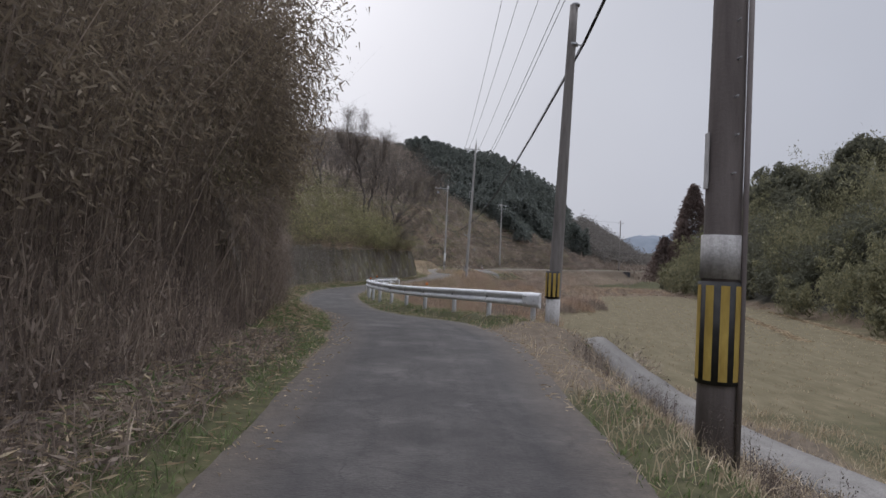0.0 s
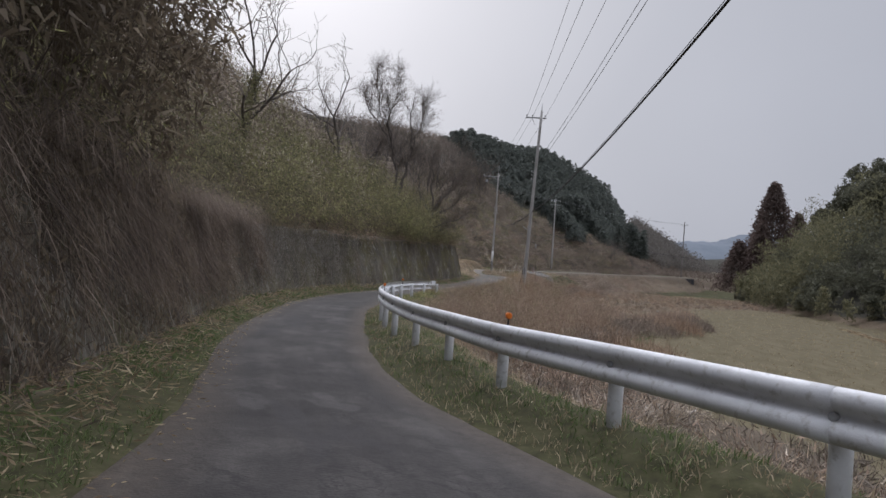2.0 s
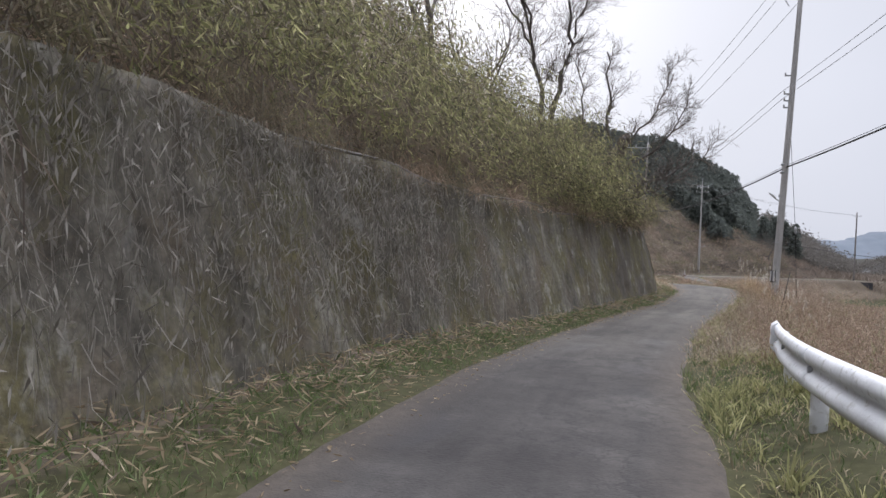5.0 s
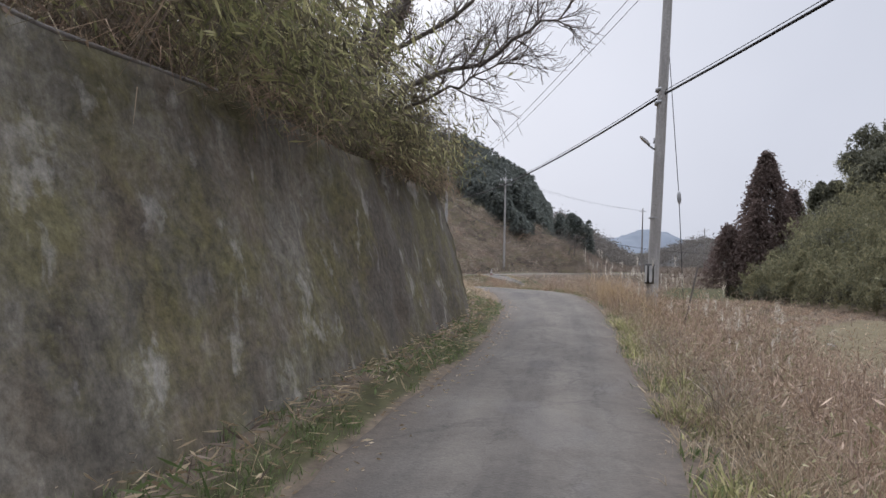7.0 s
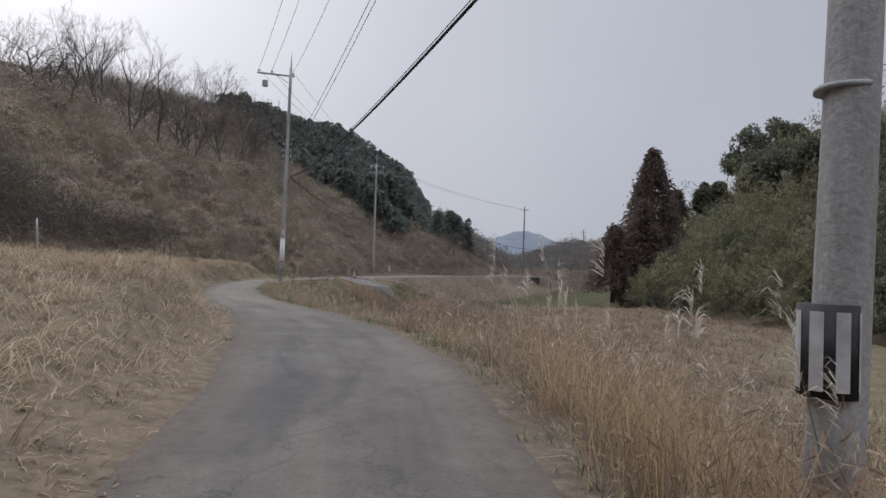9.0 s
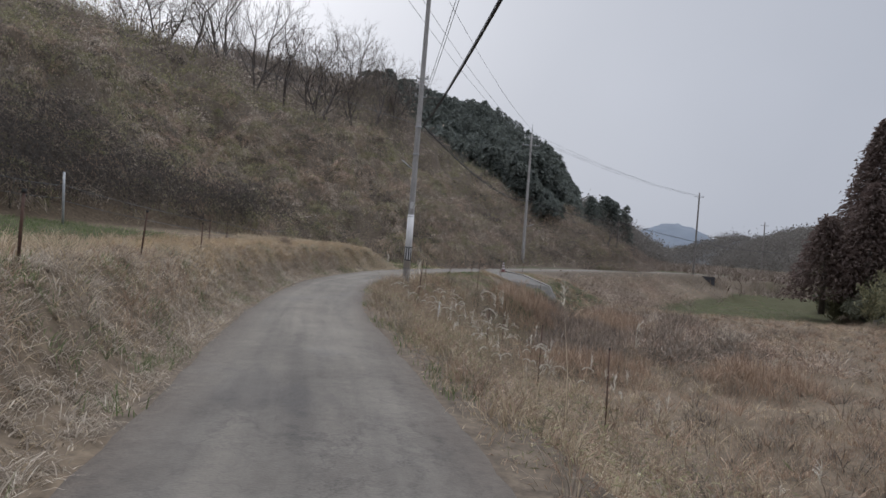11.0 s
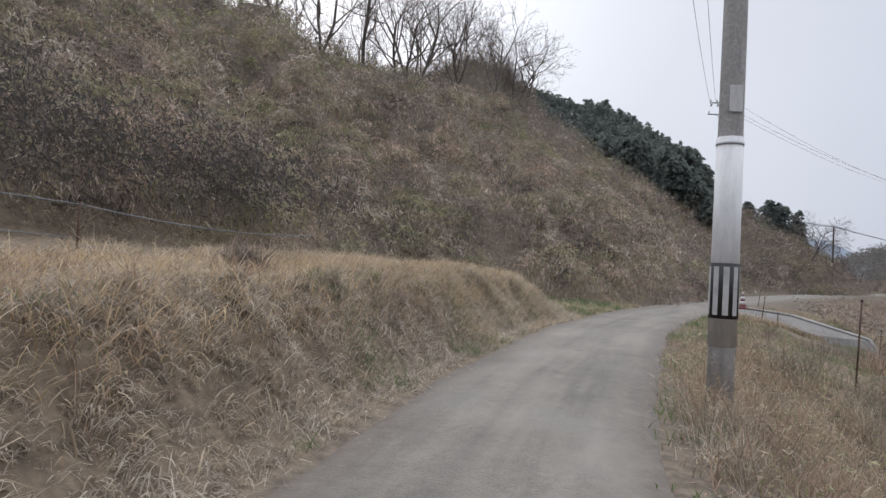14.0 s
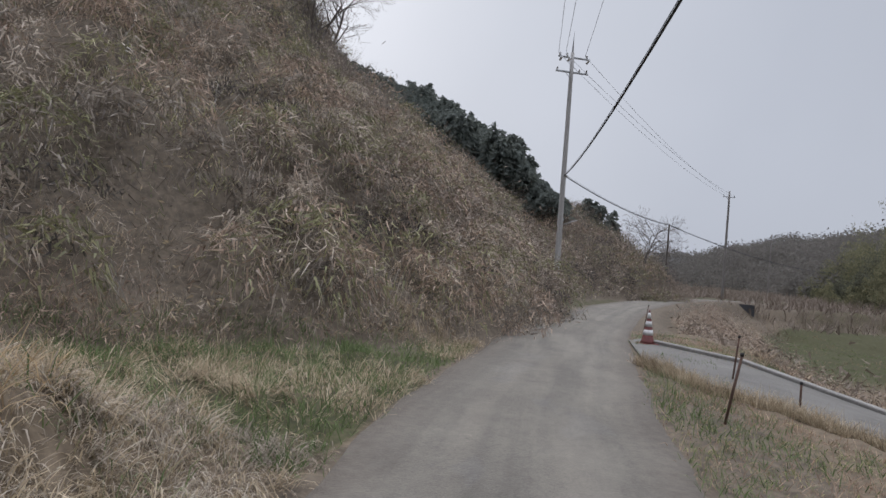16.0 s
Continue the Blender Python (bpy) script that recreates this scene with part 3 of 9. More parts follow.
        z = z + hill * smooth(70, 95, y) * (1 - far) * smooth(2, 8, s) * (0.6 * lumps(x, y, 4.6, 2.5) + 1.9 * np.abs(lumps(x, y, 2.6, 5.5)) - 0.6) + hill * smooth(85, 95, y) * (1 - far) * 0.95 * np.abs(lumps(x, y, 0.95, 7.5)) * smooth(0.3, 2.0, s)
        rows = smooth(6, 10, b) * smooth(74, 80, y) * (1 - smooth(118, 126, y)) * (1 - smooth(-3, 0, e))
        z = z + np.where(b > 0, rows * 0.16 * np.abs(np.sin(math.pi * (x - 0.22 * y) / 1.5)), 0)
        kerb = np.where(a > 0, smooth(0.05, 0.5, a) * (1 - hill), np.where(b > 0, smooth(0.05, 0.5, b) * (1 - field), 0))
        z = z + kerb * 0.03 * lumps(x, y, 0.22, 8.0)
    straw = np.where(a > 0, smooth(66, 70, y) * (1 - smooth(0.2, 2.5, s)) * (1 - smooth(118, 124, y)), smooth(0.6, 2.0, b) * smooth(36, 48, y) * (1 - 0.6 * smooth(150, 200, y)))
    straw = straw + np.where((a > 0) & (y < 68), 0.25 * (1 - smooth(0.0, 0.6, s)), 0)
    turf = np.where(a > 0, (1 - smooth(-0.3, 0.1, s)) * (1 - smooth(62, 70, y)) * 0.75, (1 - smooth(1.2, 2.8, b)) * (1 - smooth(44, 56, y)) * 0.8 * (1 - 0.85 * smooth(7, 9, y) * (1 - smooth(15, 17.5, y))))
    turf = turf + np.where(a > 0, 0.75 * smooth(2.2, 3.5, a) * smooth(76, 80, y) * (1 - smooth(102, 108, y)) * (1 - smooth(-1.5, 0.0, s)), 0)
    turf = turf + np.where(b > 0, 0.7 * shelf * smooth(2, 5, b) * (1 - smooth(7, 10, b)), 0) + np.where((a > 0), 0.6 * smooth(117, 119.5, y) * (1 - smooth(-1, 0.5, s)), 0)
    turf = turf + field * 0.6 * smooth(-5, 5, 20 - y) + np.where(b > 0, (0.42 * smooth(150, 165, y) + 0.5 * smooth(24, 32, x) * smooth(140, 152, y) * (1 - smooth(186, 192, y))) * smooth(6, 10, b) * (1 - smooth(0, 2, e)), 0)
    wood = np.clip(np.where(a > 0, smooth(190, 215, y) * smooth(4, 9, s), 0) + smooth(0.5, 3, e), 0, 1)
    return z, straw, turf, field, wood


# ---- meshes ----
def mesh_np(name, verts, quads=None, tris=None, mats=(), smooth_faces=False):
    me = bpy.data.meshes.new(name)
    q = np.zeros((0, 4), np.int64) if quads is None else np.asarray(quads, np.int64).reshape(-1, 4)
    t = np.zeros((0, 3), np.int64) if tris is None else np.asarray(tris, np.int64).reshape(-1, 3)
    loops = np.concatenate([q.ravel(), t.ravel()]).astype(np.int32)
    starts = np.concatenate([np.arange(len(q)) * 4, len(q) * 4 + np.arange(len(t)) * 3]).astype(np.int32)
    me.vertices.add(len(verts))
    me.vertices.foreach_set("co", np.asarray(verts, np.float32).ravel())
    me.loops.add(len(loops))
    me.loops.foreach_set("vertex_index", loops)
    me.polygons.add(len(starts))
    me.polygons.foreach_set("loop_start", starts)
    if smooth_faces:
        me.polygons.foreach_set("use_smooth", np.ones(len(starts), bool))
    me.update(calc_edges=True)
    me.validate()
    for m in mats:
        me.materials.append(m)
    return me


def add_attr(me, name, values):
    at = me.attributes.new(name, "FLOAT", "POINT")
    at.data.foreach_set("value", np.asarray(values, np.float32).ravel())


def grid_quads(rows, cols):
    i = np.arange((rows - 1) * cols).reshape(rows - 1, cols)[:, :-1].ravel()
    return np.stack([i, i + 1, i + cols + 1, i + cols], 1)


def steps(*spans):
    """Numbers from span to span: (start, end, count)."""
    out = [np.linspace(a, b, n, endpoint=False) for a, b, n in spans]
    return np.concatenate(out + [[spans[-1][1]]])


def part(name, bm, mat, parent, label=""):
    me = bpy.data.meshes.new(name)
    bm.to_mesh(me)
    bm.free()
    me.materials.append(mat)
    ob = new(name, me)
    ob.parent = parent
    if label:
        tagged(ob, label)
    return ob


def thing(name, at, label, category, group="", kind=""):
    ob = new(name)
    ob.empty_display_size = 0.2
    ob.matrix_world = at if isinstance(at, Matrix) else Matrix.Translation(at)
    return tagged(ob, label, category, group, kind)


def bm_tube(pts, radii, sides=8, bm=None, cap=True):
    """A tube through points, with a radius for each."""
    bm = bm or bmesh.new()
    rings = []
    pts = [Vector(p) for p in pts]
    for i, p in enumerate(pts):
        d = (pts[min(i + 1, len(pts) - 1)] - pts[max(i - 1, 0)]).normalized()
        side = d.cross(Vector((0, 0, 1)) if abs(d.z) < 0.95 else Vector((1, 0, 0))).normalized()
        up = side.cross(d)
        r = radii[i] if hasattr(radii, "__len__") else radii
        rings.append([bm.verts.new(p + r * (math.cos(k * 2 * math.pi / sides) * side + math.sin(k * 2 * math.pi / sides) * up)) for k in range(sides)])
    for r0, r1 in zip(rings, rings[1:]):
        for k in range(sides):
            f = bm.faces.new((r0[k], r0[(k + 1) % sides], r1[(k + 1) % sides], r1[k]))
            f.smooth = sides > 5
    if cap:
        bm.faces.new(rings[0][::-1])
        bm.faces.new(rings[-1])
    return bm


def bm_box(x0, x1, y0, y1, z0, z1, bm=None, bevel=0.0):
    own = bmesh.new()
    bmesh.ops.create_cube(own, size=1.0, matrix=Matrix.Translation(((x0 + x1) / 2, (y0 + y1) / 2, (z0 + z1) / 2)) @ Matrix.Diagonal((x1 - x0, y1 - y0, z1 - z0, 1)))
    if bevel:
        bmesh.ops.bevel(own, geom=list(own.edges), offset=bevel, segments=2, affect="EDGES")
    if bm is None:
        return own
    tmp = bpy.data.meshes.new("tmp")
    own.to_mesh(tmp)
    own.free()
    bm.from_mesh(tmp)
    bpy.data.meshes.remove(tmp)
    return bm


def ground_at(x, y):
    return float(terrain(np.array([x]), np.array([y]))[0][0])


# ---- ground sheet ----
def build_ground():
    rows_y = steps((-1500, -200, 8), (-200, -20, 20), (-20, 135, 420), (135, 260, 110), (260, 600, 50), (600, 3800, 24))
    off = steps((-3000, -400, 9), (-400, -90, 22), (-90, -30, 45), (-30, -9, 52), (-9, 8, 100), (8, 30, 50), (30, 110, 60), (110, 400, 28), (400, 3000, 9))
    # the columns follow the road, and straighten out far ahead
    cx = (left_edge(rows_y) + right_edge(rows_y)) / 2
    cx = np.where(rows_y > 150, 17.1 + 0.55 * (np.minimum(rows_y, 260) - 150), cx)
    Y = np.repeat(rows_y[:, None], len(off), 1)
    X = cx[:, None] + off[None, :]
    z, straw, turf, field, wood = terrain(X.ravel(), Y.ravel())
    me = mesh_np("ground", np.stack([X.ravel(), Y.ravel(), z], 1), grid_quads(len(rows_y), len(off)), mats=[M_GROUND], smooth_faces=True)
    for n, v in (("straw", straw), ("turf", turf), ("field", field), ("wood", wood)):
        add_attr(me, n, v)
    tagged(new("ground", me), "valley ground with grass verges, stubble fields and wooded slopes", "ground", kind="structure")


build_ground()


def build_road():
    ys = steps((-20, 135, 520), (135, 200, 60))
    us = np.array([0, 0.03, 0.08, 0.14, 0.22, 0.36, 0.5, 0.64, 0.78, 0.86, 0.92, 0.97, 1.0])
    rng = np.random.default_rng(3)
    wl = np.convolve(rng.normal(0, 1, len(ys) + 8), np.ones(5) / 5, "same")[4:-4] * 0.07
    wr = np.convolve(rng.normal(0, 1, len(ys) + 8), np.ones(5) / 5, "same")[4:-4] * 0.07
    le, re = left_edge(ys) + wl - 0.03, right_edge(ys) + wr + 0.03
    X = le[:, None] * (1 - us) + re[:, None] * us
    Y = np.repeat(ys[:, None], len(us), 1)
    crown = 0.035 * (1 - (2 * us - 1) ** 2)
    Z = road_z(ys)[:, None] + crown[None, :] + 0.004
    Z = Z + 0.004 * lumps(X, Y, 0.9, 9.0)
    Z[:, 0] -= 0.05
    Z[:, -1] -= 0.05
    me = mesh_np("road", np.stack([X.ravel(), Y.ravel(), Z.ravel()], 1), grid_quads(len(ys), len(us)), mats=[M_ASPHALT], smooth_faces=True)
    add_attr(me, "age", np.repeat((smooth(36, 60, ys) * 0.55 + 0.45 * smooth(78, 92, ys))[:, None], len(us), 1))
    add_attr(me, "across", X - (le + re)[:, None] / 2)
    add_attr(me, "along", Y)
    edge = np.clip(1 - np.minimum(us, 1 - us) / 0.2, 0, 1) ** 0.95
    add_attr(me, "lane", np.repeat(edge[None, :], len(ys), 0))
    tagged(new("road", me), "narrow worn asphalt lane, cracked and patched, without markings", "road", kind="structure")


build_road()


def line_points(line, y0, y1, step):
    """Points along a foot line between two values of y."""
    ys = np.arange(y0, y1 + 1e-6, step)
    return np.stack([np.interp(ys, line[:, 1], line[:, 0]), ys], 1)


# ---- retaining wall: leaning, uneven concrete with drips and moss ----
def build_wall():
    keep = FOOT_W[(FOOT_W[:, 1] > 9) & (FOOT_W[:, 1] < 66)]
    p = line_points(keep, 13.8, 65.8, 0.25)
    d = np.gradient(p, axis=0)
    d /= np.linalg.norm(d, axis=1)[:, None]
    nrm = np.stack([d[:, 1], -d[:, 0]], 1)
    base = road_z(p[:, 1])
    hs = np.linspace(-0.3, 2.74, 25)
    height = 1 + 0.05 * lumps(p[:, 1], p[:, 1] * 0.3, 2.2, 2.0) - 0.35 * (1 - smooth(14, 18, p[:, 1]))
    H = np.outer(height, hs)
    # lean-back of 0.3 per metre, bulges, buttress-like drips
    bulge = 0.05 * lumps(p[:, 1][:, None] + 0 * H, H * 0.6, 0.55, 1.0) + 0.03 * lumps(p[:, 1][:, None] + 0 * H, H * 1.6, 0.2, 3.0) + 0.07 * lumps(p[:, 1][:, None] + 0 * H, H * 0.5, 1.6, 6.0)
    back = -0.3 * H + bulge - 0.05
    X, Y = p[:, 0:1] + nrm[:, 0:1] * back, p[:, 1:2] + nrm[:, 1:2] * back
    Z = base[:, None] + H
    top = np.stack([X[:, -1] - nrm[:, 0] * 0.45, Y[:, -1] - nrm[:, 1] * 0.45, Z[:, -1] - 0.02], 1)
    V = np.concatenate([np.stack([X, Y, Z], 2), top[:, None, :]], 1)
    n, m = V.shape[:2]
    verts = V.reshape(-1, 3)
    quads = grid_quads(n, m)
    # closed end towards the bend
    end = V[-1] - np.append(nrm[-1], 0) * 0.9
    k = len(verts)
    verts = np.concatenate([verts, end])
    i = np.arange(m - 1)
    quads = np.concatenate([quads, np.stack([(n - 1) * m + i, k + i, k + i + 1, (n - 1) * m + i + 1], 1)])
    first = V[0] - np.append(nrm[0], 0) * 0.9
    k = len(verts)
    verts = np.concatenate([verts, first])
    quads = np.concatenate([quads, np.stack([k + i, i, i + 1, k + i + 1], 1)])
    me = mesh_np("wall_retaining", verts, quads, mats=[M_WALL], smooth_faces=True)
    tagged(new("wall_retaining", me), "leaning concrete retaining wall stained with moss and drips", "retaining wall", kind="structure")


build_wall()


# ---- utility poles ----
def sleeve(parent, z0, z1, r, stripes, mat_stripe, name="marker_band", label=""):
    band = part(name, bm_tube([(0, 0, z0), (0, 0, z1)], [r, r], 24), M_BLACK, parent, label or "black band with bright upright stripes")
    for k in range(stripes):
        a0, a1 = (k + 0.22) * 2 * math.pi / stripes, (k + 0.78) * 2 * math.pi / stripes
        bm = bmesh.new()
        rows = []
        for z in (z0 + 0.04, z1 - 0.04):
            rows.append([bm.verts.new(((r + 0.004) * math.cos(a0 + (a1 - a0) * i / 3), (r + 0.004) * math.sin(a0 + (a1 - a0) * i / 3), z)) for i in range(4)])
        for i in range(3):
            bm.faces.new((rows[0][i], rows[0][i + 1], rows[1][i + 1], rows[1][i]))
        part("stripe", bm, mat_stripe, band)
    return band


def utility_pole(x, y, h, r0, r1, label, mat=M_POLE, lean=(0, 0), sink=0.5, gz=None):
    z = ground_at(x, y) if gz is None else gz
    ob = thing("utility_pole", (x, y, z), label, "utility pole", "poles along the lane")
    n = 10
    pts = [(lean[0] * max(k / n, 0) , lean[1] * max(k / n, 0), -sink + (h + sink) * k / n) for k in range(n + 1)]
    part("shaft", bm_tube(pts, [r0 + (r1 - r0) * k / n for k in range(n + 1)], 20), mat, ob)
    return ob, z


def ring(parent, z, r, height=0.06, dx=0.0):
    part("clamp_ring", bm_tube([(dx, 0, z - height / 2), (dx, 0, z + height / 2)], [r, r], 18), M_GALV, parent)


def insulator(parent, x, y, z, size=0.13):
    bm = bmesh.new()
    zs = [0, 0.25, 0.3, 0.5, 0.55, 0.8, 0.85, 1.0]
    rs = [0.35, 0.35, 1, 0.4, 0.9, 0.4, 0.75, 0.3]
    bm_tube([(x, y, z + k * size * 1.6) for k in zs], [max(q * size * 0.55, 0.01) for q in rs], 10, bm)
    part("insulator", bm, M_PORC, parent)


def crossarm(parent, x0, x1, y, z, pins):
    arm = part("crossarm", bm_box(x0, x1, y - 0.045, y + 0.045, z - 0.045, z + 0.045, bevel=0.008), M_GALV, parent)
    bm = bm_tube([(x0 * 0.45 + 0.02, y, z), (0, y, z - 0.55)], 0.018, 6)
    part("brace", bm, M_GALV, parent)
    for x in pins:
        insulator(parent, x, y, z + 0.05)
    return arm


def street_light(parent, z, x0, tip, dy=0.0):
    """A short arm with a slim lamp head, tipped upwards."""
    part("lamp_arm", bm_tube([(x0, 0, z - 0.10), (x0 + (tip - x0) * 0.35, dy * 0.3, z - 0.02), (x0 + (tip - x0) * 0.55, dy * 0.55, z + 0.05)], 0.025, 8), M_GALV, parent)
    bm = bmesh.new()
    a, b = Vector((x0 + (tip - x0) * 0.35, dy * 0.35, z + 0.02)), Vector((tip, dy, z + 0.20))
    rings = []
    for k, (w, t) in enumerate(((0.035, 0.02), (0.06, 0.035), (0.06, 0.035), (0.035, 0.02))):
        c = a.lerp(b, k / 3)
        rings.append([bm.verts.new(c + Vector((0, sy * w, sz * t))) for sy, sz in ((-1, -1), (1, -1), (1, 1), (-1, 1))])
    for r0, r1 in zip(rings, rings[1:]):
        for k in range(4):
            bm.faces.new((r0[k], r0[(k + 1) % 4], r1[(k + 1) % 4], r1[k]))
    bm.faces.new(rings[0][::-1])
    bm.faces.new(rings[-1])
    part("lamp_head", bm, M_STRIPEW, parent, "slim white street lamp head")
    part("sensor", bm_tube([(x0 * 0.9, 0, z + 0.06), (x0 * 0.9, 0, z + 0.2)], [0.035, 0.03], 8), M_GALV, parent)


def build_poles():
    # brown covered pole beside the lane
    ob, z = utility_pole(3.04, 7.0, 14.6, 0.205, 0.12, "tall brown-covered utility pole with yellow and black band", M_BROWNPOLE)
    sleeve(ob, 0.30 - z, 1.37 - z, 0.222, 9, M_YELLOW, label="black band with faded yellow stripes")
    part("pale_plate", bm_tube([(0, 0, 1.40 - z), (0, 0, 1.86 - z)], [0.212, 0.211], 20), M_POLE, ob, "bare pale grey concrete stretch")
    part("riser_pipe", bm_tube([(0.17, -0.16, -0.3), (0.17, -0.16, 1.8), (0.15, -0.15, 6.5)], 0.03, 8), M_BROWNPOLE, ob)
    for k in range(8):
        part("step_bolt", bm_tube([(0.02 * (k % 2), -0.17, 2.5 + 0.4 * k - z), (0.02 * (k % 2), -0.26, 2.5 + 0.4 * k - z)], 0.009, 6), M_GALV, ob)
    part("tag_plate", bm_box(-0.205, -0.19, -0.05, 0.05, 2.35 - z, 2.95 - z, bevel=0.004), M_STRIPEW, ob, "weathered white tag plate without legible writing")
    crossarm(ob, -0.9, 0.9, 0, 13.4 - z, (-0.8, 0.0, 0.8))
    # leaning pole at the end of the guardrail
    ob, z = utility_pole(2.84, 16.2, 8.15, 0.172, 0.10, "weathered leaning concrete pole with black and yellow band", M_POLEB, lean=(0.23, 0.0), gz=-0.16)
    sleeve(ob, 0.68 - z, 1.34 - z, 0.185, 10, M_YELLOW, label="black band with faded yellow stripes")
    part("pale_foot", bm_tube([(0, 0, -0.3), (0.02, 0, 0.66 - z)], [0.180, 0.176], 20), M_POLE, ob, "paler concrete foot")
    part("cap", bm_tube([(0.27, 0, 8.14), (0.275, 0, 8.19)], [0.105, 0.10], 16), M_GALV, ob)
    part("cable_bracket", bm_box(0.22, 0.49, -0.012, 0.012, 6.99 - z, 7.015 - z, bevel=0.003), M_GALV, ob)
    ring(ob, 7.0 - z, 0.125, dx=0.24)
    # pole on the inside of the bend, with street lamp
    ob, z = utility_pole(2.57, 67.0, 14.2, 0.158, 0.095, "tall grey concrete utility pole with street lamp", lean=(0.45, -0.1))
    sleeve(ob, 0.62 - z, 1.13 - z, 0.165, 8, M_STRIPEW, label="black band with grey-white stripes")
    ring(ob, 5.40 - z, 0.165, 0.09, 0.18)
    ring(ob, 5.75 - z, 0.16, 0.09, 0.19)
    ring(ob, 2.35 - z, 0.165, 0.03, 0.085)
    street_light(ob, 4.26 - z, 0.03, -0.40, -0.1)
    crossarm(ob, -0.8, 0.85, -0.05, 13.2 - z, (-0.7, -0.25, 0.75))
    part("spike", bm_tube([(0.45, -0.1, 14.1), (0.45, -0.1, 14.9)], [0.05, 0.012], 8), M_GALV, ob)
    for dz in (8.2, 8.5, 8.8, 9.6):
        part("bracket", bm_box(0.0, 0.25, -0.02, 0.02, dz - z, dz + 0.05 - z), M_GALV, ob)
        insulator(ob, 0.02, 0, dz + 0.02 - z, 0.09)
    # white-painted pole on the second bend
    ob, z = utility_pole(0.48, 107.2, 14.1, 0.150, 0.09, "concrete utility pole with white painted foot and lamp", lean=(0.0, 0.0), gz=0.0)
    part("white_paint", bm_tube([(0, 0, 0.67), (0, 0, 3.03)], [0.153, 0.146], 24), M_WHITEPAINT, ob, "white painted lower stretch")
    sleeve(ob, 0.98, 1.60, 0.157, 9, M_STRIPEW, label="black band with grey-white stripes")
    ring(ob, 2.95, 0.152, 0.03)
    ring(ob, 5.72, 0.152)
    ring(ob, 6.95, 0.150)
    part("tag_plate", bm_box(-0.07, 0.07, -0.156, -0.146, 3.3, 3.6), M_WHITEPAINT, ob, "small white tag plate without legible writing")
    street_light(ob, 5.2, -0.13, -0.62, -0.25)
    crossarm(ob, -2.1, 0.25, 0, 13.6, (-2.0, -1.2, 0.15))
    part("switch_box", bm_box(-1.75, -1.4, -0.15, 0.15, 12.75, 13.15, bevel=0.03), M_GALV, ob, "small grey switch box under the crossarm")
    part("spike", bm_tube([(0, 0, 14.0), (0, 0, 15.2)], [0.045, 0.012], 8), M_GALV, ob)
    for dz in (8.3, 8.7, 9.1):
        part("bracket", bm_box(-0.26, 0.26, -0.02, 0.02, dz, dz + 0.05), M_GALV, ob)
        insulator(ob, -0.24, 0, dz + 0.02, 0.09)
        insulator(ob, 0.24, 0, dz + 0.02, 0.09)
    # pole at the foot of the scrub slope, double crossarm
    ob, z = utility_pole(13.45, 151.3, 15.0, 0.19, 0.11, "grey concrete utility pole with two crossarms and lamp", lean=(-0.12, 0), gz=0.6)
    crossarm(ob, -1.0, 0.9, 0, 14.7, (-0.9, -0.45, 0.8))
    crossarm(ob, -1.1, 0.95, 0, 13.8, (-1.0, 0.85, 0.4))
    for x in (-0.9, 0.8, -0.4):
        part("strain_insulator", bm_tube([(x, -0.05, 14.45), (x, -0.45, 14.55)], 0.07, 8), M_PORC, ob)
    part("spike", bm_tube([(-0.12, 0, 14.9), (-0.12, 0, 16.4)], [0.06, 0.015], 8), M_GALV, ob)
    street_light(ob, 4.7, 0.16, 0.95, -0.2)
    ring(ob, 7.5, 0.19)
    # far poles down the valley
    for x, y, gz, h in ((53.2, 195.9, 1.2, 15.2), (85, 230, 2.2, 12.8)):
        ob, z = utility_pole(x, y, h, 0.2, 0.12, "slim far utility pole standing in the valley", M_POLEB, gz=gz)
        crossarm(ob, -0.9, 0.9, 0, h - 0.8, (-0.8, 0.8))
    ob, z = utility_pole(29.5, 168.0, 3.2, 0.09, 0.07, "short wooden cable pole beside the scrub", M_BARK, gz=4.6)


build_poles()


def wire(name, a, b, sag, r, mat, label, category="cable", n=18, swing=0.0):
    a, b = Vector(a), Vector(b)
    pts = []
    for k in range(n + 1):
        u = k / n
        p = a.lerp(b, u)
        p.z -= sag * 4 * u * (1 - u)
        p.x += swing * math.sin(u * 37)
        pts.append(p)
    me = bpy.data.meshes.new(name)
    bm = bm_tube(pts, r, 6)
    bm.to_mesh(me)
    bm.free()
    me.materials.append(mat)
    return tagged(new(name, me), label, category, "overhead lines")


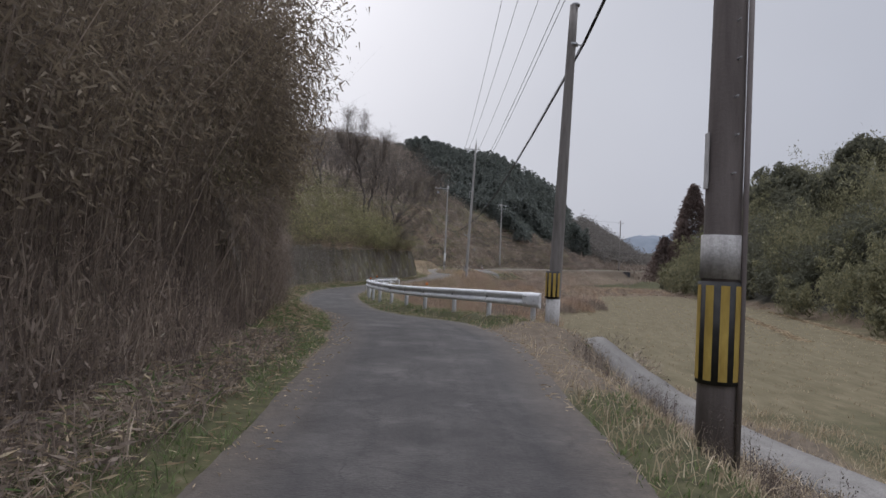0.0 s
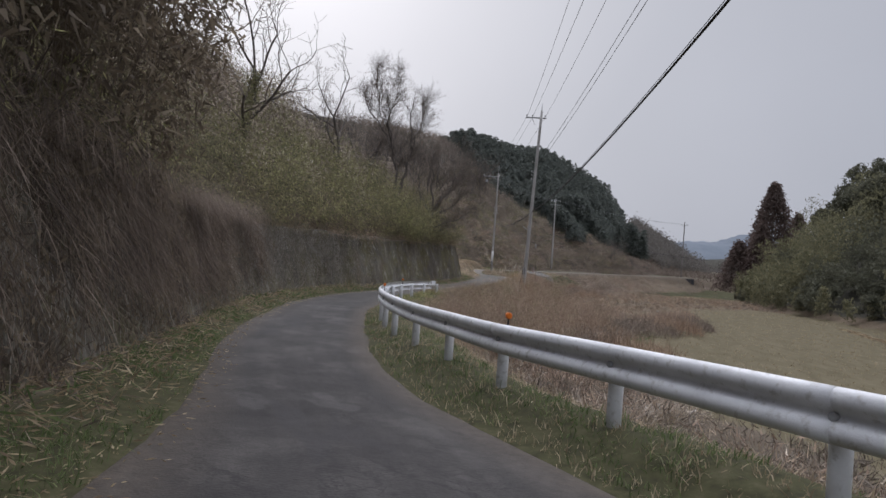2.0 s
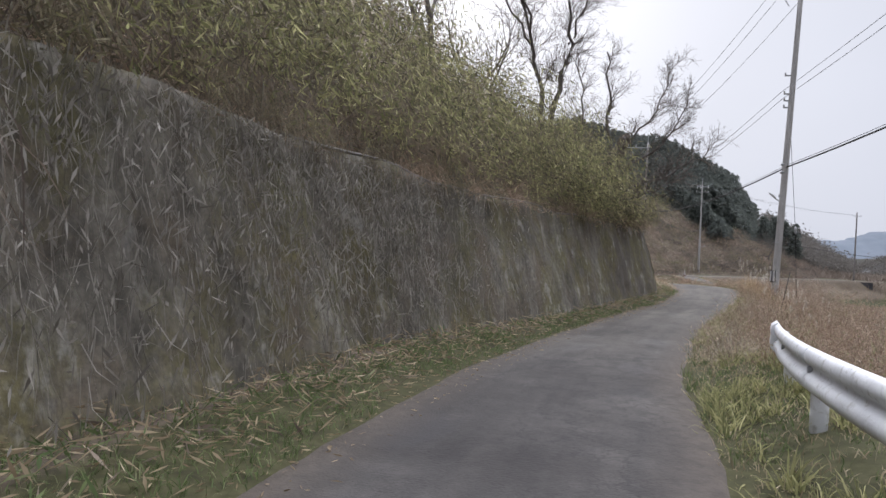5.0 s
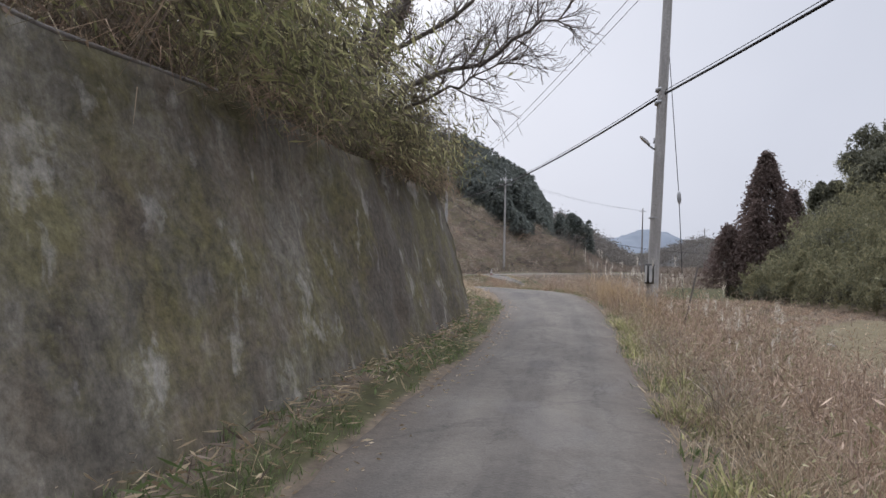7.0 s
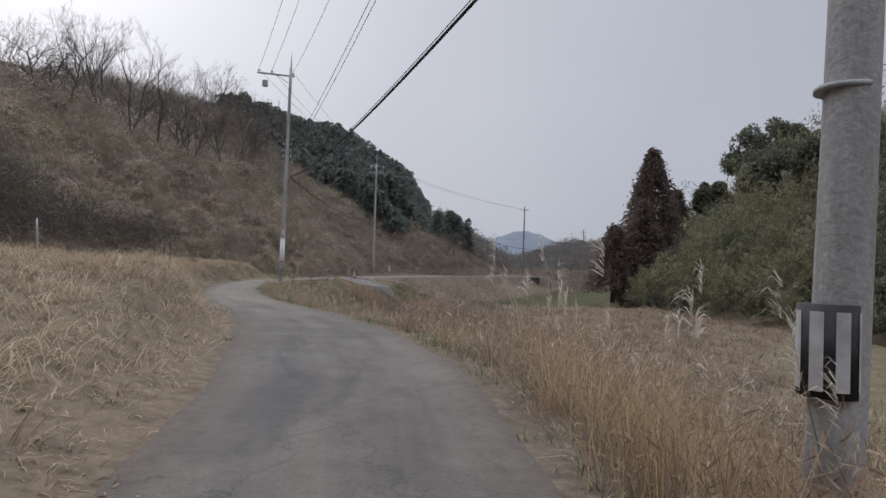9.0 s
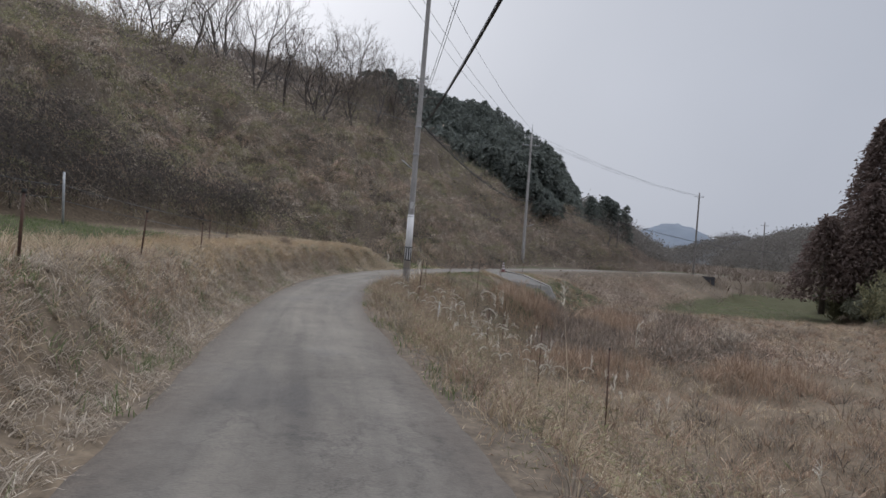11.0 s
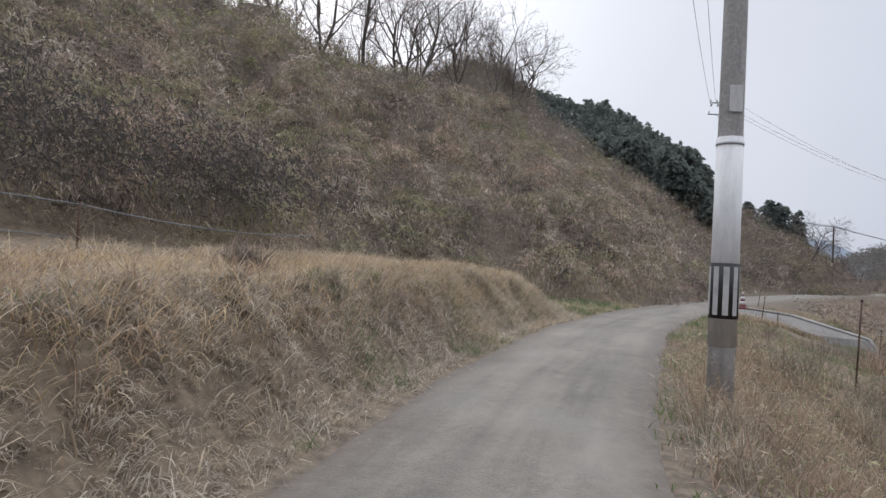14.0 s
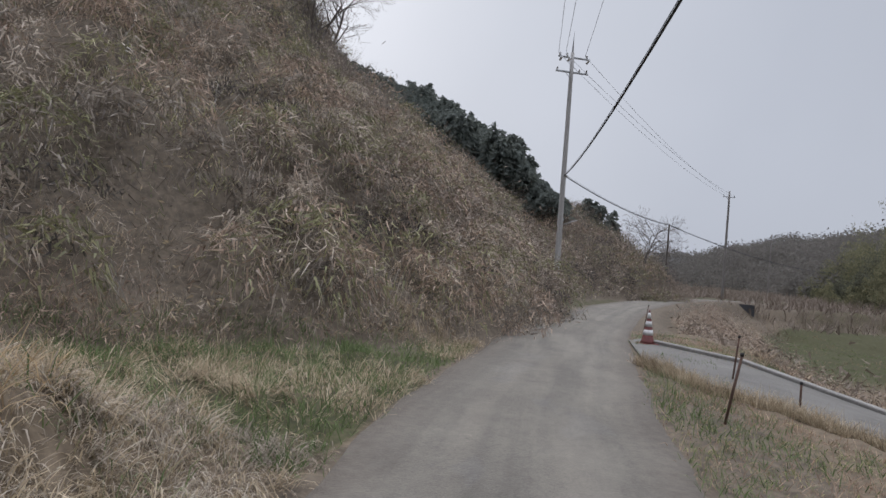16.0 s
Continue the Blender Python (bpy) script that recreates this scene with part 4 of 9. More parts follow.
def build_wires():
    lab = "thick black telephone cable slung between poles"
    run = [(3.35, 7.0, 8.6), (3.36, 16.2, 7.05), (2.80, 66.9, 5.62), (0.70, 107.1, 7.0), (13.4, 151.2, 8.1), (29.5, 168, 7.7), (70, 196, 6.5)]
    for (a, b), sag in zip(zip(run, run[1:]), (0.1, 0.75, 0.7, 0.9, 0.4, 0.8)):
        wire("telephone_cable", a, b, sag, 0.030, M_CABLE, lab)
        wire("messenger_wire", (a[0], a[1], a[2] + 0.09), (b[0], b[1], b[2] + 0.09), sag, 0.009, M_CABLE, "thin steel messenger wire above the cable")
    lab = "thin overhead power line between crossarms"
    arms = [[(3.04 + d, 7.0, 13.65) for d in (-0.8, 0.0, 0.8)], [(2.63 + d, 66.9, 13.4) for d in (-0.7, -0.25, 0.75)], [(0.48 + d, 107.2, 13.85) for d in (-2.0, -1.2, 0.15)],
            [(13.35 + d, 151.3, 15.5) for d in (-0.9, -0.45, 0.8)], [(53.2 + d, 195.9, 15.8) for d in (-0.8, 0.8, 0.0)]]
    for row, nxt in zip(arms, arms[1:]):
        for a, b in zip(row, nxt):
            wire("power_line", a, b, 0.8, 0.011, M_WIRE, lab)
    for z in (0, 0.35):
        wire("power_line", (3.2, 7.0, 9.2 + z), (2.45, 66.9, 8.55 + z), 0.7, 0.010, M_WIRE, "thin low-voltage line below the crossarms")
        wire("power_line", (2.45, 66.9, 8.55 + z), (0.75, 107.2, 8.45 + z), 0.5, 0.010, M_WIRE, "thin low-voltage line below the crossarms")
    wire("service_wire", (0.35, 107.2, 7.1), (-20, 140, 19), 0.3, 0.009, M_WIRE, "thin service wire leading up to the hillside")
    ob = thing("guy_wire", (3.62, 67.1, ground_at(3.62, 67.1)), "steel guy wire with insulator anchored beside the pole", "guy wire")
    gz = ob.location.z
    part("strand", bm_tube([(0, 0, -0.2), (-0.28, 0, 2.95 - gz), (-0.82, -0.1, 8.4 - gz)], 0.010, 6), M_CABLE, ob)
    part("guy_insulator", bm_tube([(-0.26, 0, 2.75 - gz), (-0.27, 0, 2.85 - gz), (-0.28, 0, 3.0 - gz), (-0.29, 0, 3.1 - gz)], [0.02, 0.055, 0.055, 0.02], 8), M_GALV, ob)


build_wires()


# ---- guardrail on the outside of the bend ----
RAIL = [(2.44, 16.65), (1.46, 18.54), (0.51, 20.44), (-0.44, 22.3), (-1.18, 24.31), (-1.88, 26.25), (-2.54, 28.27), (-3.03, 30.2), (-3.42, 32.15), (-3.70, 34.1), (-3.88, 36.1),
        (-3.96, 38.1), (-3.90, 40.1), (-3.70, 42.1), (-3.35, 44.05), (-2.90, 45.95)]
RAIL_TOP = [0.77, 0.715, 0.65, 0.58, 0.52, 0.47, 0.45, 0.42, 0.39, 0.36, 0.335, 0.31, 0.285, 0.26, 0.235, 0.21]


def build_guardrail():
    ob = thing("guardrail", (*RAIL[0], ground_at(*RAIL[0])), "white painted corrugated steel guardrail on round posts, scuffed", "guardrail")
    org = Vector(ob.location)
    n = len(RAIL)
    P = [Vector((x, y, z)) for (x, y), z in zip(RAIL, RAIL_TOP)]
    P.insert(0, P[0] + (P[0] - P[1]).normalized() * 0.45)
    P[0].z = P[1].z

    def at(u):
        """Point and outward normal on the rail line, u counted in post spaces."""
        i = min(max(int(math.floor(u)), 0), len(P) - 2)
        f = u - i
        p0, p1, p2, p3 = P[max(i - 1, 0)], P[i], P[i + 1], P[min(i + 2, len(P) - 1)]
        p = 0.5 * ((2 * p1) + (p2 - p0) * f + (2 * p0 - 5 * p1 + 4 * p2 - p3) * f * f + (3 * p1 - p0 - 3 * p2 + p3) * f ** 3)
        d = (p2 - p1).normalized() if f == 0 else ((p2 - p0) * 0.5 * (1 - f) + (p3 - p1) * 0.5 * f).normalized()
        return p, Vector((-d.y, d.x, 0)).normalized()
    prof = [(0.0, -0.012), (-0.012, 0.018), (-0.035, 0.036), (-0.07, 0.045), (-0.105, 0.040), (-0.135, 0.018), (-0.155, -0.012), (-0.175, -0.020), (-0.195, -0.012),
            (-0.215, 0.018), (-0.245, 0.040), (-0.28, 0.045), (-0.315, 0.036), (-0.338, 0.018), (-0.35, -0.012)]
    full = [(v, u + 0.085) for v, u in prof] + [(v, u + 0.081) for v, u in prof[::-1]]

    def sweep(u0, u1, shape, steps_n):
        bm = bmesh.new()
        rings = []
        for k in range(steps_n + 1):
            p, nr = at(u0 + (u1 - u0) * k / steps_n)
            rings.append([bm.verts.new(p - org + nr * u + Vector((0, 0, v))) for v, u in shape])
        m = len(shape)
        for r0, r1 in zip(rings, rings[1:]):
            for k in range(m):
                f = bm.faces.new((r0[k], r0[(k + 1) % m], r1[(k + 1) % m], r1[k]))
                f.smooth = True
        bm.faces.new(rings[0][::-1])
        bm.faces.new(rings[-1])
        return bm
    for k in range(0, 16, 2):
        u0, u1 = (0.35 if k == 0 else k + 0.0), min(k + 2.06, 16.15)
        lap = [(v, u + (0.003 if (k // 2) % 2 else 0.0)) for v, u in full]
        part("beam", sweep(u0, min(u1, 15.99), lap, 16), M_RAIL, ob)
    # flat flared end pieces
    for u0, u1 in ((0.0, 1.17), (15.6, 15.99)):
        shape = [(0.012, 0.10), (-0.03, 0.158), (-0.10, 0.168), (-0.175, 0.160), (-0.25, 0.168), (-0.32, 0.158), (-0.365, 0.10), (-0.365, 0.088), (-0.175, 0.09), (0.012, 0.088)]
        bm = sweep(u0, u1, shape, 4)
        part("end_terminal", bm, M_RAIL, ob, "smooth white end piece with bolts")
    for u in (1.08, 1.13):
        for dz in (-0.09, -0.26):
            p, nr = at(u)
            c = p - org + nr * 0.165 + Vector((0, 0, dz))
            part("bolt", bm_tube([c, c + nr * 0.02], 0.014, 8), M_GALV, ob)
    for k in range(1, n + 1):
        p, nr = at(k - 0.0001)
        c = p - org
        gz = ground_at(P[k].x, P[k].y) - org.z
        part("post", bm_tube([(c.x, c.y, gz - 0.4), (c.x, c.y, c.z - 0.14), (c.x, c.y, c.z - 0.12)], [0.068, 0.068, 0.055], 14), M_RAIL, ob)
        part("bracket", bm_tube([Vector((c.x, c.y, c.z - 0.18)), Vector((c.x, c.y, c.z - 0.18)) + nr * 0.10], 0.03, 8), M_GALV, ob)
    for k in (4, 9, 13):
        p, nr = at(k - 0.0001)
        c = p - org - nr * 0.03
        d = (at(k + 0.1)[0] - p).normalized()
        stem = part("delineator_stem", bm_tube([c + Vector((0, 0, -0.1)), c + Vector((0, 0, 0.06))], 0.012, 6), M_BLACK, ob)
        m = c + Vector((0, 0, 0.10))
        part("reflector", bm_tube([m - d * 0.025, m - d * 0.018, m + d * 0.018, m + d * 0.025], [0.028, 0.04, 0.04, 0.028], 16), M_ORANGE, ob, "round orange reflector")


build_guardrail()


# ---- traffic cone, stakes, ramp, small things on the verges ----
def build_cone():
    x, y = 8.05, 129.1
    ob = thing("traffic_cone", (x, y, float(road_z(y)) + 0.01), "faded red and white traffic cone standing on the concrete", "traffic cone")
    part("base", bm_box(-0.22, 0.22, -0.22, 0.22, 0.0, 0.045, bevel=0.015), M_RED, ob)
    prof = lambda z: 0.165 - 0.145 * z / 0.82
    part("cone_body", bm_tube([(0, 0, 0.045), (0, 0, 0.10), (0, 0, 0.82), (0, 0, 0.87)], [0.185, prof(0.08), prof(0.82), 0.012], 20), M_RED, ob)
    for z0, z1 in ((0.24, 0.37), (0.45, 0.58), (0.65, 0.79)):
        part("white_band", bm_tube([(0, 0, z0), (0, 0, z1)], [prof(z0) + 0.006, prof(z1) + 0.006], 20), M_WHITEPAINT, ob)


build_cone()


def stake(x, y, top, lean=(0.0, 0.0), r=0.016, mat=M_RUST, label="thin rusty steel stake driven into the verge"):
    z = ground_at(x, y)
    ob = tagged(new("stake", None), label, "stake", "fence stakes")
    ob.location = (x, y, z)
    h = top - z
    part("rod", bm_tube([(-0.2 * lean[0], -0.2 * lean[1], -0.2), (lean[0] * 0.5, lean[1] * 0.5, h * 0.5), (lean[0], lean[1], h)], r, 8), mat, ob)
    if mat is M_RUST:
        part("cap", bm_tube([(lean[0], lean[1], h - 0.01), (lean[0] * 1.01, lean[1] * 1.01, h + 0.03)], r * 1.35, 8), M_BLACK, ob)


for x, y, top, lean in ((4.66, 120.67, 0.99, (0.16, 0.0)), (7.07, 124.15, 0.97, (0.08, 0.0)), (6.9, 122.3, 0.50, (0.0, 0.0)), (9.4, 121.0, 0.2, (0.05, 0.0)), (1.4, 110.5, 0.84, (0.06, 0.0)),
                        (2.77, 115.1, 0.86, (0.35, 0.0)), (10.44, 134.0, 1.15, (0.1, 0)), (1.01, 103.8, 1.1, (0.1, 0)), (4.55, 104.2, -0.9, (0, 0)), (4.2, 111.8, 1.2, (0.05, 0)),
                        (4.5, 90.3, -0.1, (-0.05, 0)), (4.6, 97.1, -0.45, (0, 0)), (3.7, 102.4, -0.55, (0, 0)), (-3.2, 84.5, 1.72, (0.0, 0)), (-4.14, 89.7, 1.75, (0.05, 0)),
                        (-4.9, 95.4, 1.7, (0, 0)), (-6.4, 101.0, 1.9, (0, 0)), (-7.6, 107.5, 2.0, (0, 0))):
    stake(x, y, top, lean)
stake(2.05, 64.1, 1.08, (0.20, -0.4), 0.02, M_BARK, "leaning dark wooden post in the dry grass")
stake(1.9, 104.5, -0.55, (0.03, 0), 0.03, M_WHITEPAINT, "short white painted marker post")
stake(-12.0, 102.3, 3.24, (-0.1, 0), 0.045, M_GALV, "tall pale pipe post at the edge of the field")
stake(-15.2, 104.5, 3.1, (0.1, 0), 0.04, M_BARK, "thin wooden post at the edge of the field")


def build_fence_wires():
    lab = "slack pale wire strung along the terrace field"
    run = [(-13.5, 99.0, 3.0), (-12.0, 102.3, 2.75), (-7.6, 107.5, 1.95), (-6.0, 112.5, 1.9)]
    for a, b in zip(run, run[1:]):
        wire("fence_wire", a, b, 0.12, 0.009, M_WIRE, lab, "fence wire")
    for a, b in zip(run, run[1:]):
        wire("fence_wire", (a[0], a[1], a[2] - 0.55), (b[0], b[1], b[2] - 0.45), 0.1, 0.008, M_WIRE, lab, "fence wire")


build_fence_wires()


def build_ramp():
    """Concrete farm ramp that leaves the lane beside the cone, with a raised kerb."""
    left = [(9.4, 131.5, 0.33), (8.3, 129.2, 0.335), (9.3, 127.1, 0.22), (10.3, 124.9, -0.2), (10.7, 124.1, -0.36), (11.3, 123.2, -1.7)]
    right = [(7.9, 129.8, 0.33), (6.3, 125.9, 0.33), (6.1, 123.2, 0.29), (6.9, 121.1, 0.10), (7.4, 120.6, -0.04), (8.1, 119.8, -1.6)]
    bm = bmesh.new()
    rows = []
    for a, b in zip(left, right):
        a, b = Vector(a), Vector(b)
        rows.append([bm.verts.new(v) for v in (a - Vector((0, 0, 0.6)), a, a.lerp(b, 0.5), b, b - Vector((0, 0, 0.6)))])
    for r0, r1 in zip(rows, rows[1:]):
        for k in range(4):
            bm.faces.new((r0[k], r0[k + 1], r1[k + 1], r1[k]))
    bmesh.ops.subdivide_edges(bm, edges=list(bm.edges), cuts=2, use_grid_fill=True, smooth=0.3)
    ob = new("farm_ramp", bpy.data.meshes.new("farm_ramp"))
    bm.to_mesh(ob.data)
    bm.free()
    ob.data.materials.append(M_CONCRETE)
    tagged(ob, "pale concrete farm ramp leading down from the lane", "ramp", kind="structure")
    pts = [Vector(p) for p in left[1:]]
    bm = bmesh.new()
    rings = []
    for i, p in enumerate(pts):
        d = (pts[min(i + 1, len(pts) - 1)] - pts[max(i - 1, 0)]).normalized()
        s = d.cross(Vector((0, 0, 1))).normalized()
        rings.append([bm.verts.new(p + s * u + Vector((0, 0, v))) for u, v in ((-0.11, -0.5), (-0.11, 0.07), (-0.09, 0.09), (0.07, 0.09), (0.09, 0.07), (0.09, -0.5))])
    for r0, r1 in zip(rings, rings[1:]):
        for k in range(6):
            bm.faces.new((r0[k], r0[(k + 1) % 6], r1[(k + 1) % 6], r1[k]))
    bm.faces.new(rings[0][::-1])
    bm.faces.new(rings[-1])
    ob = new("ramp_kerb", bpy.data.meshes.new("ramp_kerb"))
    bm.to_mesh(ob.data)
    bm.free()
    ob.data.materials.append(M_KERB)
    tagged(ob, "low pale concrete kerb along the ramp", "kerb", kind="structure")


build_ramp()


M_PATH = material("dusty_concrete", lambda nt: mix_of(nt, 1.0, ramp_of(nt, noise_tex(nt, 1.1, 7, 0.7), [(0.3, (0.105, 0.098, 0.090)), (0.7, (0.19, 0.18, 0.168))]), ramp_of(nt, noise_tex(nt, 30, 4), [(0.3, (0.7, 0.7, 0.7)), (0.7, (1.2, 1.2, 1.2))]), "MULTIPLY"), 0.95, 0.5, 25)


def build_channel():
    """Narrow concrete farm track that drops from the lane to the field."""
    line = [(3.75, 15.85), (4.3, 15.5), (4.8, 15.1), (5.2, 14.7), (5.9, 13.8), (6.7, 12.5), (7.45, 10.9), (8.1, 8.9), (8.5, 6.5), (8.7, 3.5), (8.8, -1), (8.9, -12)]
    u = np.linspace(0, len(line) - 1, 70)
    xc, yc = np.interp(u, range(len(line)), [p[0] for p in line]), np.interp(u, range(len(line)), [p[1] for p in line])
    d = np.stack([np.gradient(xc), np.gradient(yc)], 1)
    d /= np.linalg.norm(d, axis=1)[:, None]
    z = np.convolve(np.pad(terrain(xc, yc, False)[0], 4, "edge"), np.ones(9) / 9, "valid") + 0.13
    w = np.array([-0.88, -0.84, -0.3, 0.3, 0.84, 0.88])
    X, Y = xc[:, None] - d[:, 1:2] * w, yc[:, None] + d[:, 0:1] * w
    side = terrain(X.ravel(), Y.ravel(), False)[0].reshape(X.shape)
    near = np.convolve(np.pad(side[:, 1], 4, "edge"), np.ones(9) / 9, "valid") + 0.03
    Z = 0.15 * z[:, None] + 0.85 * near[:, None] + np.array([-0.3, 0.0, 0.01, 0.0, -0.03, -0.9])[None, :]
    me = mesh_np("field_path", np.stack([X.ravel(), Y.ravel(), Z.ravel()], 1), grid_quads(70, 6), mats=[M_PATH])
    tagged(new("field_path", me), "narrow pale concrete track dropping from the lane to the field", "path", kind="structure")


build_channel()


def build_far_walls():
    for x0, x1, y, z0, z1 in ((45.6, 55.6, 192.6, -3.0, 1.05), (25, 35, 191.0, -3.0, 0.55)):
        me = bpy.data.meshes.new("wall_embankment")
        bm = bm_box(x0, x1, y - 0.5, y + 0.5, z0, z1, bevel=0.08)
        bm.to_mesh(me)
        bm.free()
        me.materials.append(M_DARKWALL)
        tagged(new("wall_embankment", me), "dark stained retaining wall below the far road", "retaining wall", kind="structure")


build_far_walls()


SHEET = (0.42, 101.0)


def build_sheet():
    """Torn piece of plastic sheet lying in the verge grass."""
    n, m = 12, 8
    u, v = np.meshgrid(np.linspace(-0.5, 0.5, n), np.linspace(-0.5, 0.5, m), indexing="ij")
    x, y = SHEET[0] + 0.42 * u + 0.10 * v + 0.05 * np.sin(9 * v), SHEET[1] + 0.30 * v + 0.04 * np.sin(11 * u)
    z = terrain(x.ravel(), y.ravel())[0].reshape(n, m) + 0.05 + 0.07 * np.abs(np.sin(8 * u + 5 * v)) + 0.03 * np.sin(14 * v + 9 * u)
    me = mesh_np("plastic_sheet", np.stack([x.ravel(), y.ravel(), z.ravel()], 1), grid_quads(n, m), mats=[M_BLUE])
    ob = tagged(new("plastic_sheet", me), "crumpled pale blue plastic sheet lying in the verge grass", "plastic sheet")
    th = ob.modifiers.new("thickness", "SOLIDIFY")
    th.thickness = 0.006


build_sheet()


def build_far_hills():
    """Distant ridges that close the valley; the blue ones carry haze in their colour."""
    rng = np.random.default_rng(5)
    for name, mat, cx, cy, half, depth, top, lab in (("backdrop_blue_hill", M_HAZEHILL, 640, 1750, 520, 300, 128, "distant hill with blue haze in its colour, closing the valley"),
                                                     ("backdrop_blue_hill", M_HAZEHILL, 1500, 2100, 700, 300, 150, "distant hill with blue haze in its colour, closing the valley"),
                                                     ("backdrop_wooded_hill", M_FAR2, 330, 560, 150, 90, 52, "grey-brown wooded hill far down the valley")):
        u = np.linspace(-1, 1, 120)
        v = np.linspace(-1, 1, 14)
        U, V = np.meshgrid(u, v)
        ridge = np.cos(U * math.pi / 2) ** 0.8 * (0.82 + 0.12 * np.sin(U * 7 + 1) + 0.06 * np.sin(U * 19)) + 0.012 * rng.normal(0, 1, U.shape)
        Z = top * ridge * np.cos(V * math.pi / 2) ** 0.9 - 2
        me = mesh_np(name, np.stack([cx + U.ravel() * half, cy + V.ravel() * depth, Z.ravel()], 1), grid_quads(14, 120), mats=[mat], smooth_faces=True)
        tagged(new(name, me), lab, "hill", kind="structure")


build_far_hills()


# ---- vegetation ----
def blades_mesh(root, length, width, lean, curl, rng, heading=None):
    """Bent ribbons that taper to a tip: vertices, quads and triangles."""
    n = len(root)
    th = rng.uniform(0, 2 * math.pi, n) if heading is None else heading
    ph = rng.uniform(0, 2 * math.pi, n)
    h = np.stack([np.cos(th), np.sin(th)], 1)

    def way(a):
        return np.concatenate([h * np.sin(a)[:, None], np.cos(a)[:, None]], 1)
    w = np.stack([np.cos(ph), np.sin(ph), 0 * ph], 1) * (width / 2)[:, None]
    mid = root + way(lean) * (length * 0.5)[:, None]
    tip = mid + way(lean + curl) * (length * 0.5)[:, None]
    v = np.stack([root - w, root + w, mid + w * 0.8, mid - w * 0.8, tip], 1).reshape(-1, 3)
    i = np.arange(n) * 5
    return v, np.stack([i, i + 1, i + 2, i + 3], 1), np.stack([i + 3, i + 2, i + 4], 1)


def curved_blades(root, length, width, lean, curl, rng, heading):
    """Ribbons of three pieces that arch over evenly."""
    n = len(root)
    ph = rng.uniform(0, 2 * math.pi, n)
    h = np.stack([np.cos(heading), np.sin(heading)], 1)
    w = np.stack([np.cos(ph), np.sin(ph), 0 * ph], 1) * (width / 2)[:, None]
    p, rings = root, [root]
    for k in range(3):
        a = lean + curl * k / 2
        p = p + np.concatenate([h * np.sin(a)[:, None], np.cos(a)[:, None]], 1) * (length / 3)[:, None]
        rings.append(p)
    v = np.stack([rings[0] - w, rings[0] + w, rings[1] + w, rings[1] - w, rings[2] + w * 0.7, rings[2] - w * 0.7, rings[3]], 1).reshape(-1, 3)
    i = np.arange(n) * 7
    return v, np.concatenate([np.stack([i, i + 1, i + 2, i + 3], 1), np.stack([i + 3, i + 2, i + 4, i + 5], 1)]), np.stack([i + 5, i + 4, i + 6], 1)


def leaves_mesh(mid, axis, length, width, rng):
    """Lance-shaped leaves, slightly folded, lying along an axis."""
    n = len(mid)
    axis = axis / np.linalg.norm(axis, axis=1)[:, None]
    r = rng.normal(0, 1, (n, 3))
    w = np.cross(axis, r)
    w /= np.linalg.norm(w, axis=1)[:, None] + 1e-9
    a, b = axis * (length / 2)[:, None], w * (width / 2)[:, None]
    v = np.stack([mid - a, mid + b - a * 0.15, mid + a, mid - b - a * 0.15], 1).reshape(-1, 3)
    i = np.arange(n) * 4
    return v, np.stack([i, i + 1, i + 2, i + 3], 1), None


def flakes_mesh(mid, axis, length, width, rng):
    """Small pointed sprays for growth that stays far off."""
    n = len(mid)
    axis = axis / np.linalg.norm(axis, axis=1)[:, None]
    w = np.cross(axis, rng.normal(0, 1, (n, 3)))
    w /= np.linalg.norm(w, axis=1)[:, None] + 1e-9
    a, b = axis * (length / 2)[:, None], w * (width * 0.6)[:, None]
    v = np.stack([mid - a - b, mid - a + b, mid + a], 1).reshape(-1, 3)
    return v, None, np.arange(n * 3).reshape(-1, 3)


def stuff(name, data, mat, label, category):
    v, q, t = data
    me = mesh_np(name, v, q, t, [mat])
    return tagged(new(name, me), label, category, kind="stuff")


def on_ground(x, y, dz=0.0):
    z = terrain(x, y)[0]
    return np.stack([x, y, z + dz], 1)


def pick(rng, n, ylo, yhi, power=1.0):
    """Places along the lane, denser towards the first value when power is above 1."""
    return ylo + (yhi - ylo) * rng.uniform(0, 1, n) ** power


def U(rng, a, b, n):
    return rng.uniform(a, b, n)


def west_of_road(rng, n, y0, y1, a0, a1, power=1.0):
    y = pick(rng, n, y0, y1)
    a = a0 + (a1 - a0) * rng.uniform(0, 1, n) ** power
    return left_edge(y) - a, y


def east_of_road(rng, n, y0, y1, b0, b1, power=1.0):
    y = pick(rng, n, y0, y1)
    b = b0 + (b1 - b0) * rng.uniform(0, 1, n) ** power
    return right_edge(y) + b, y


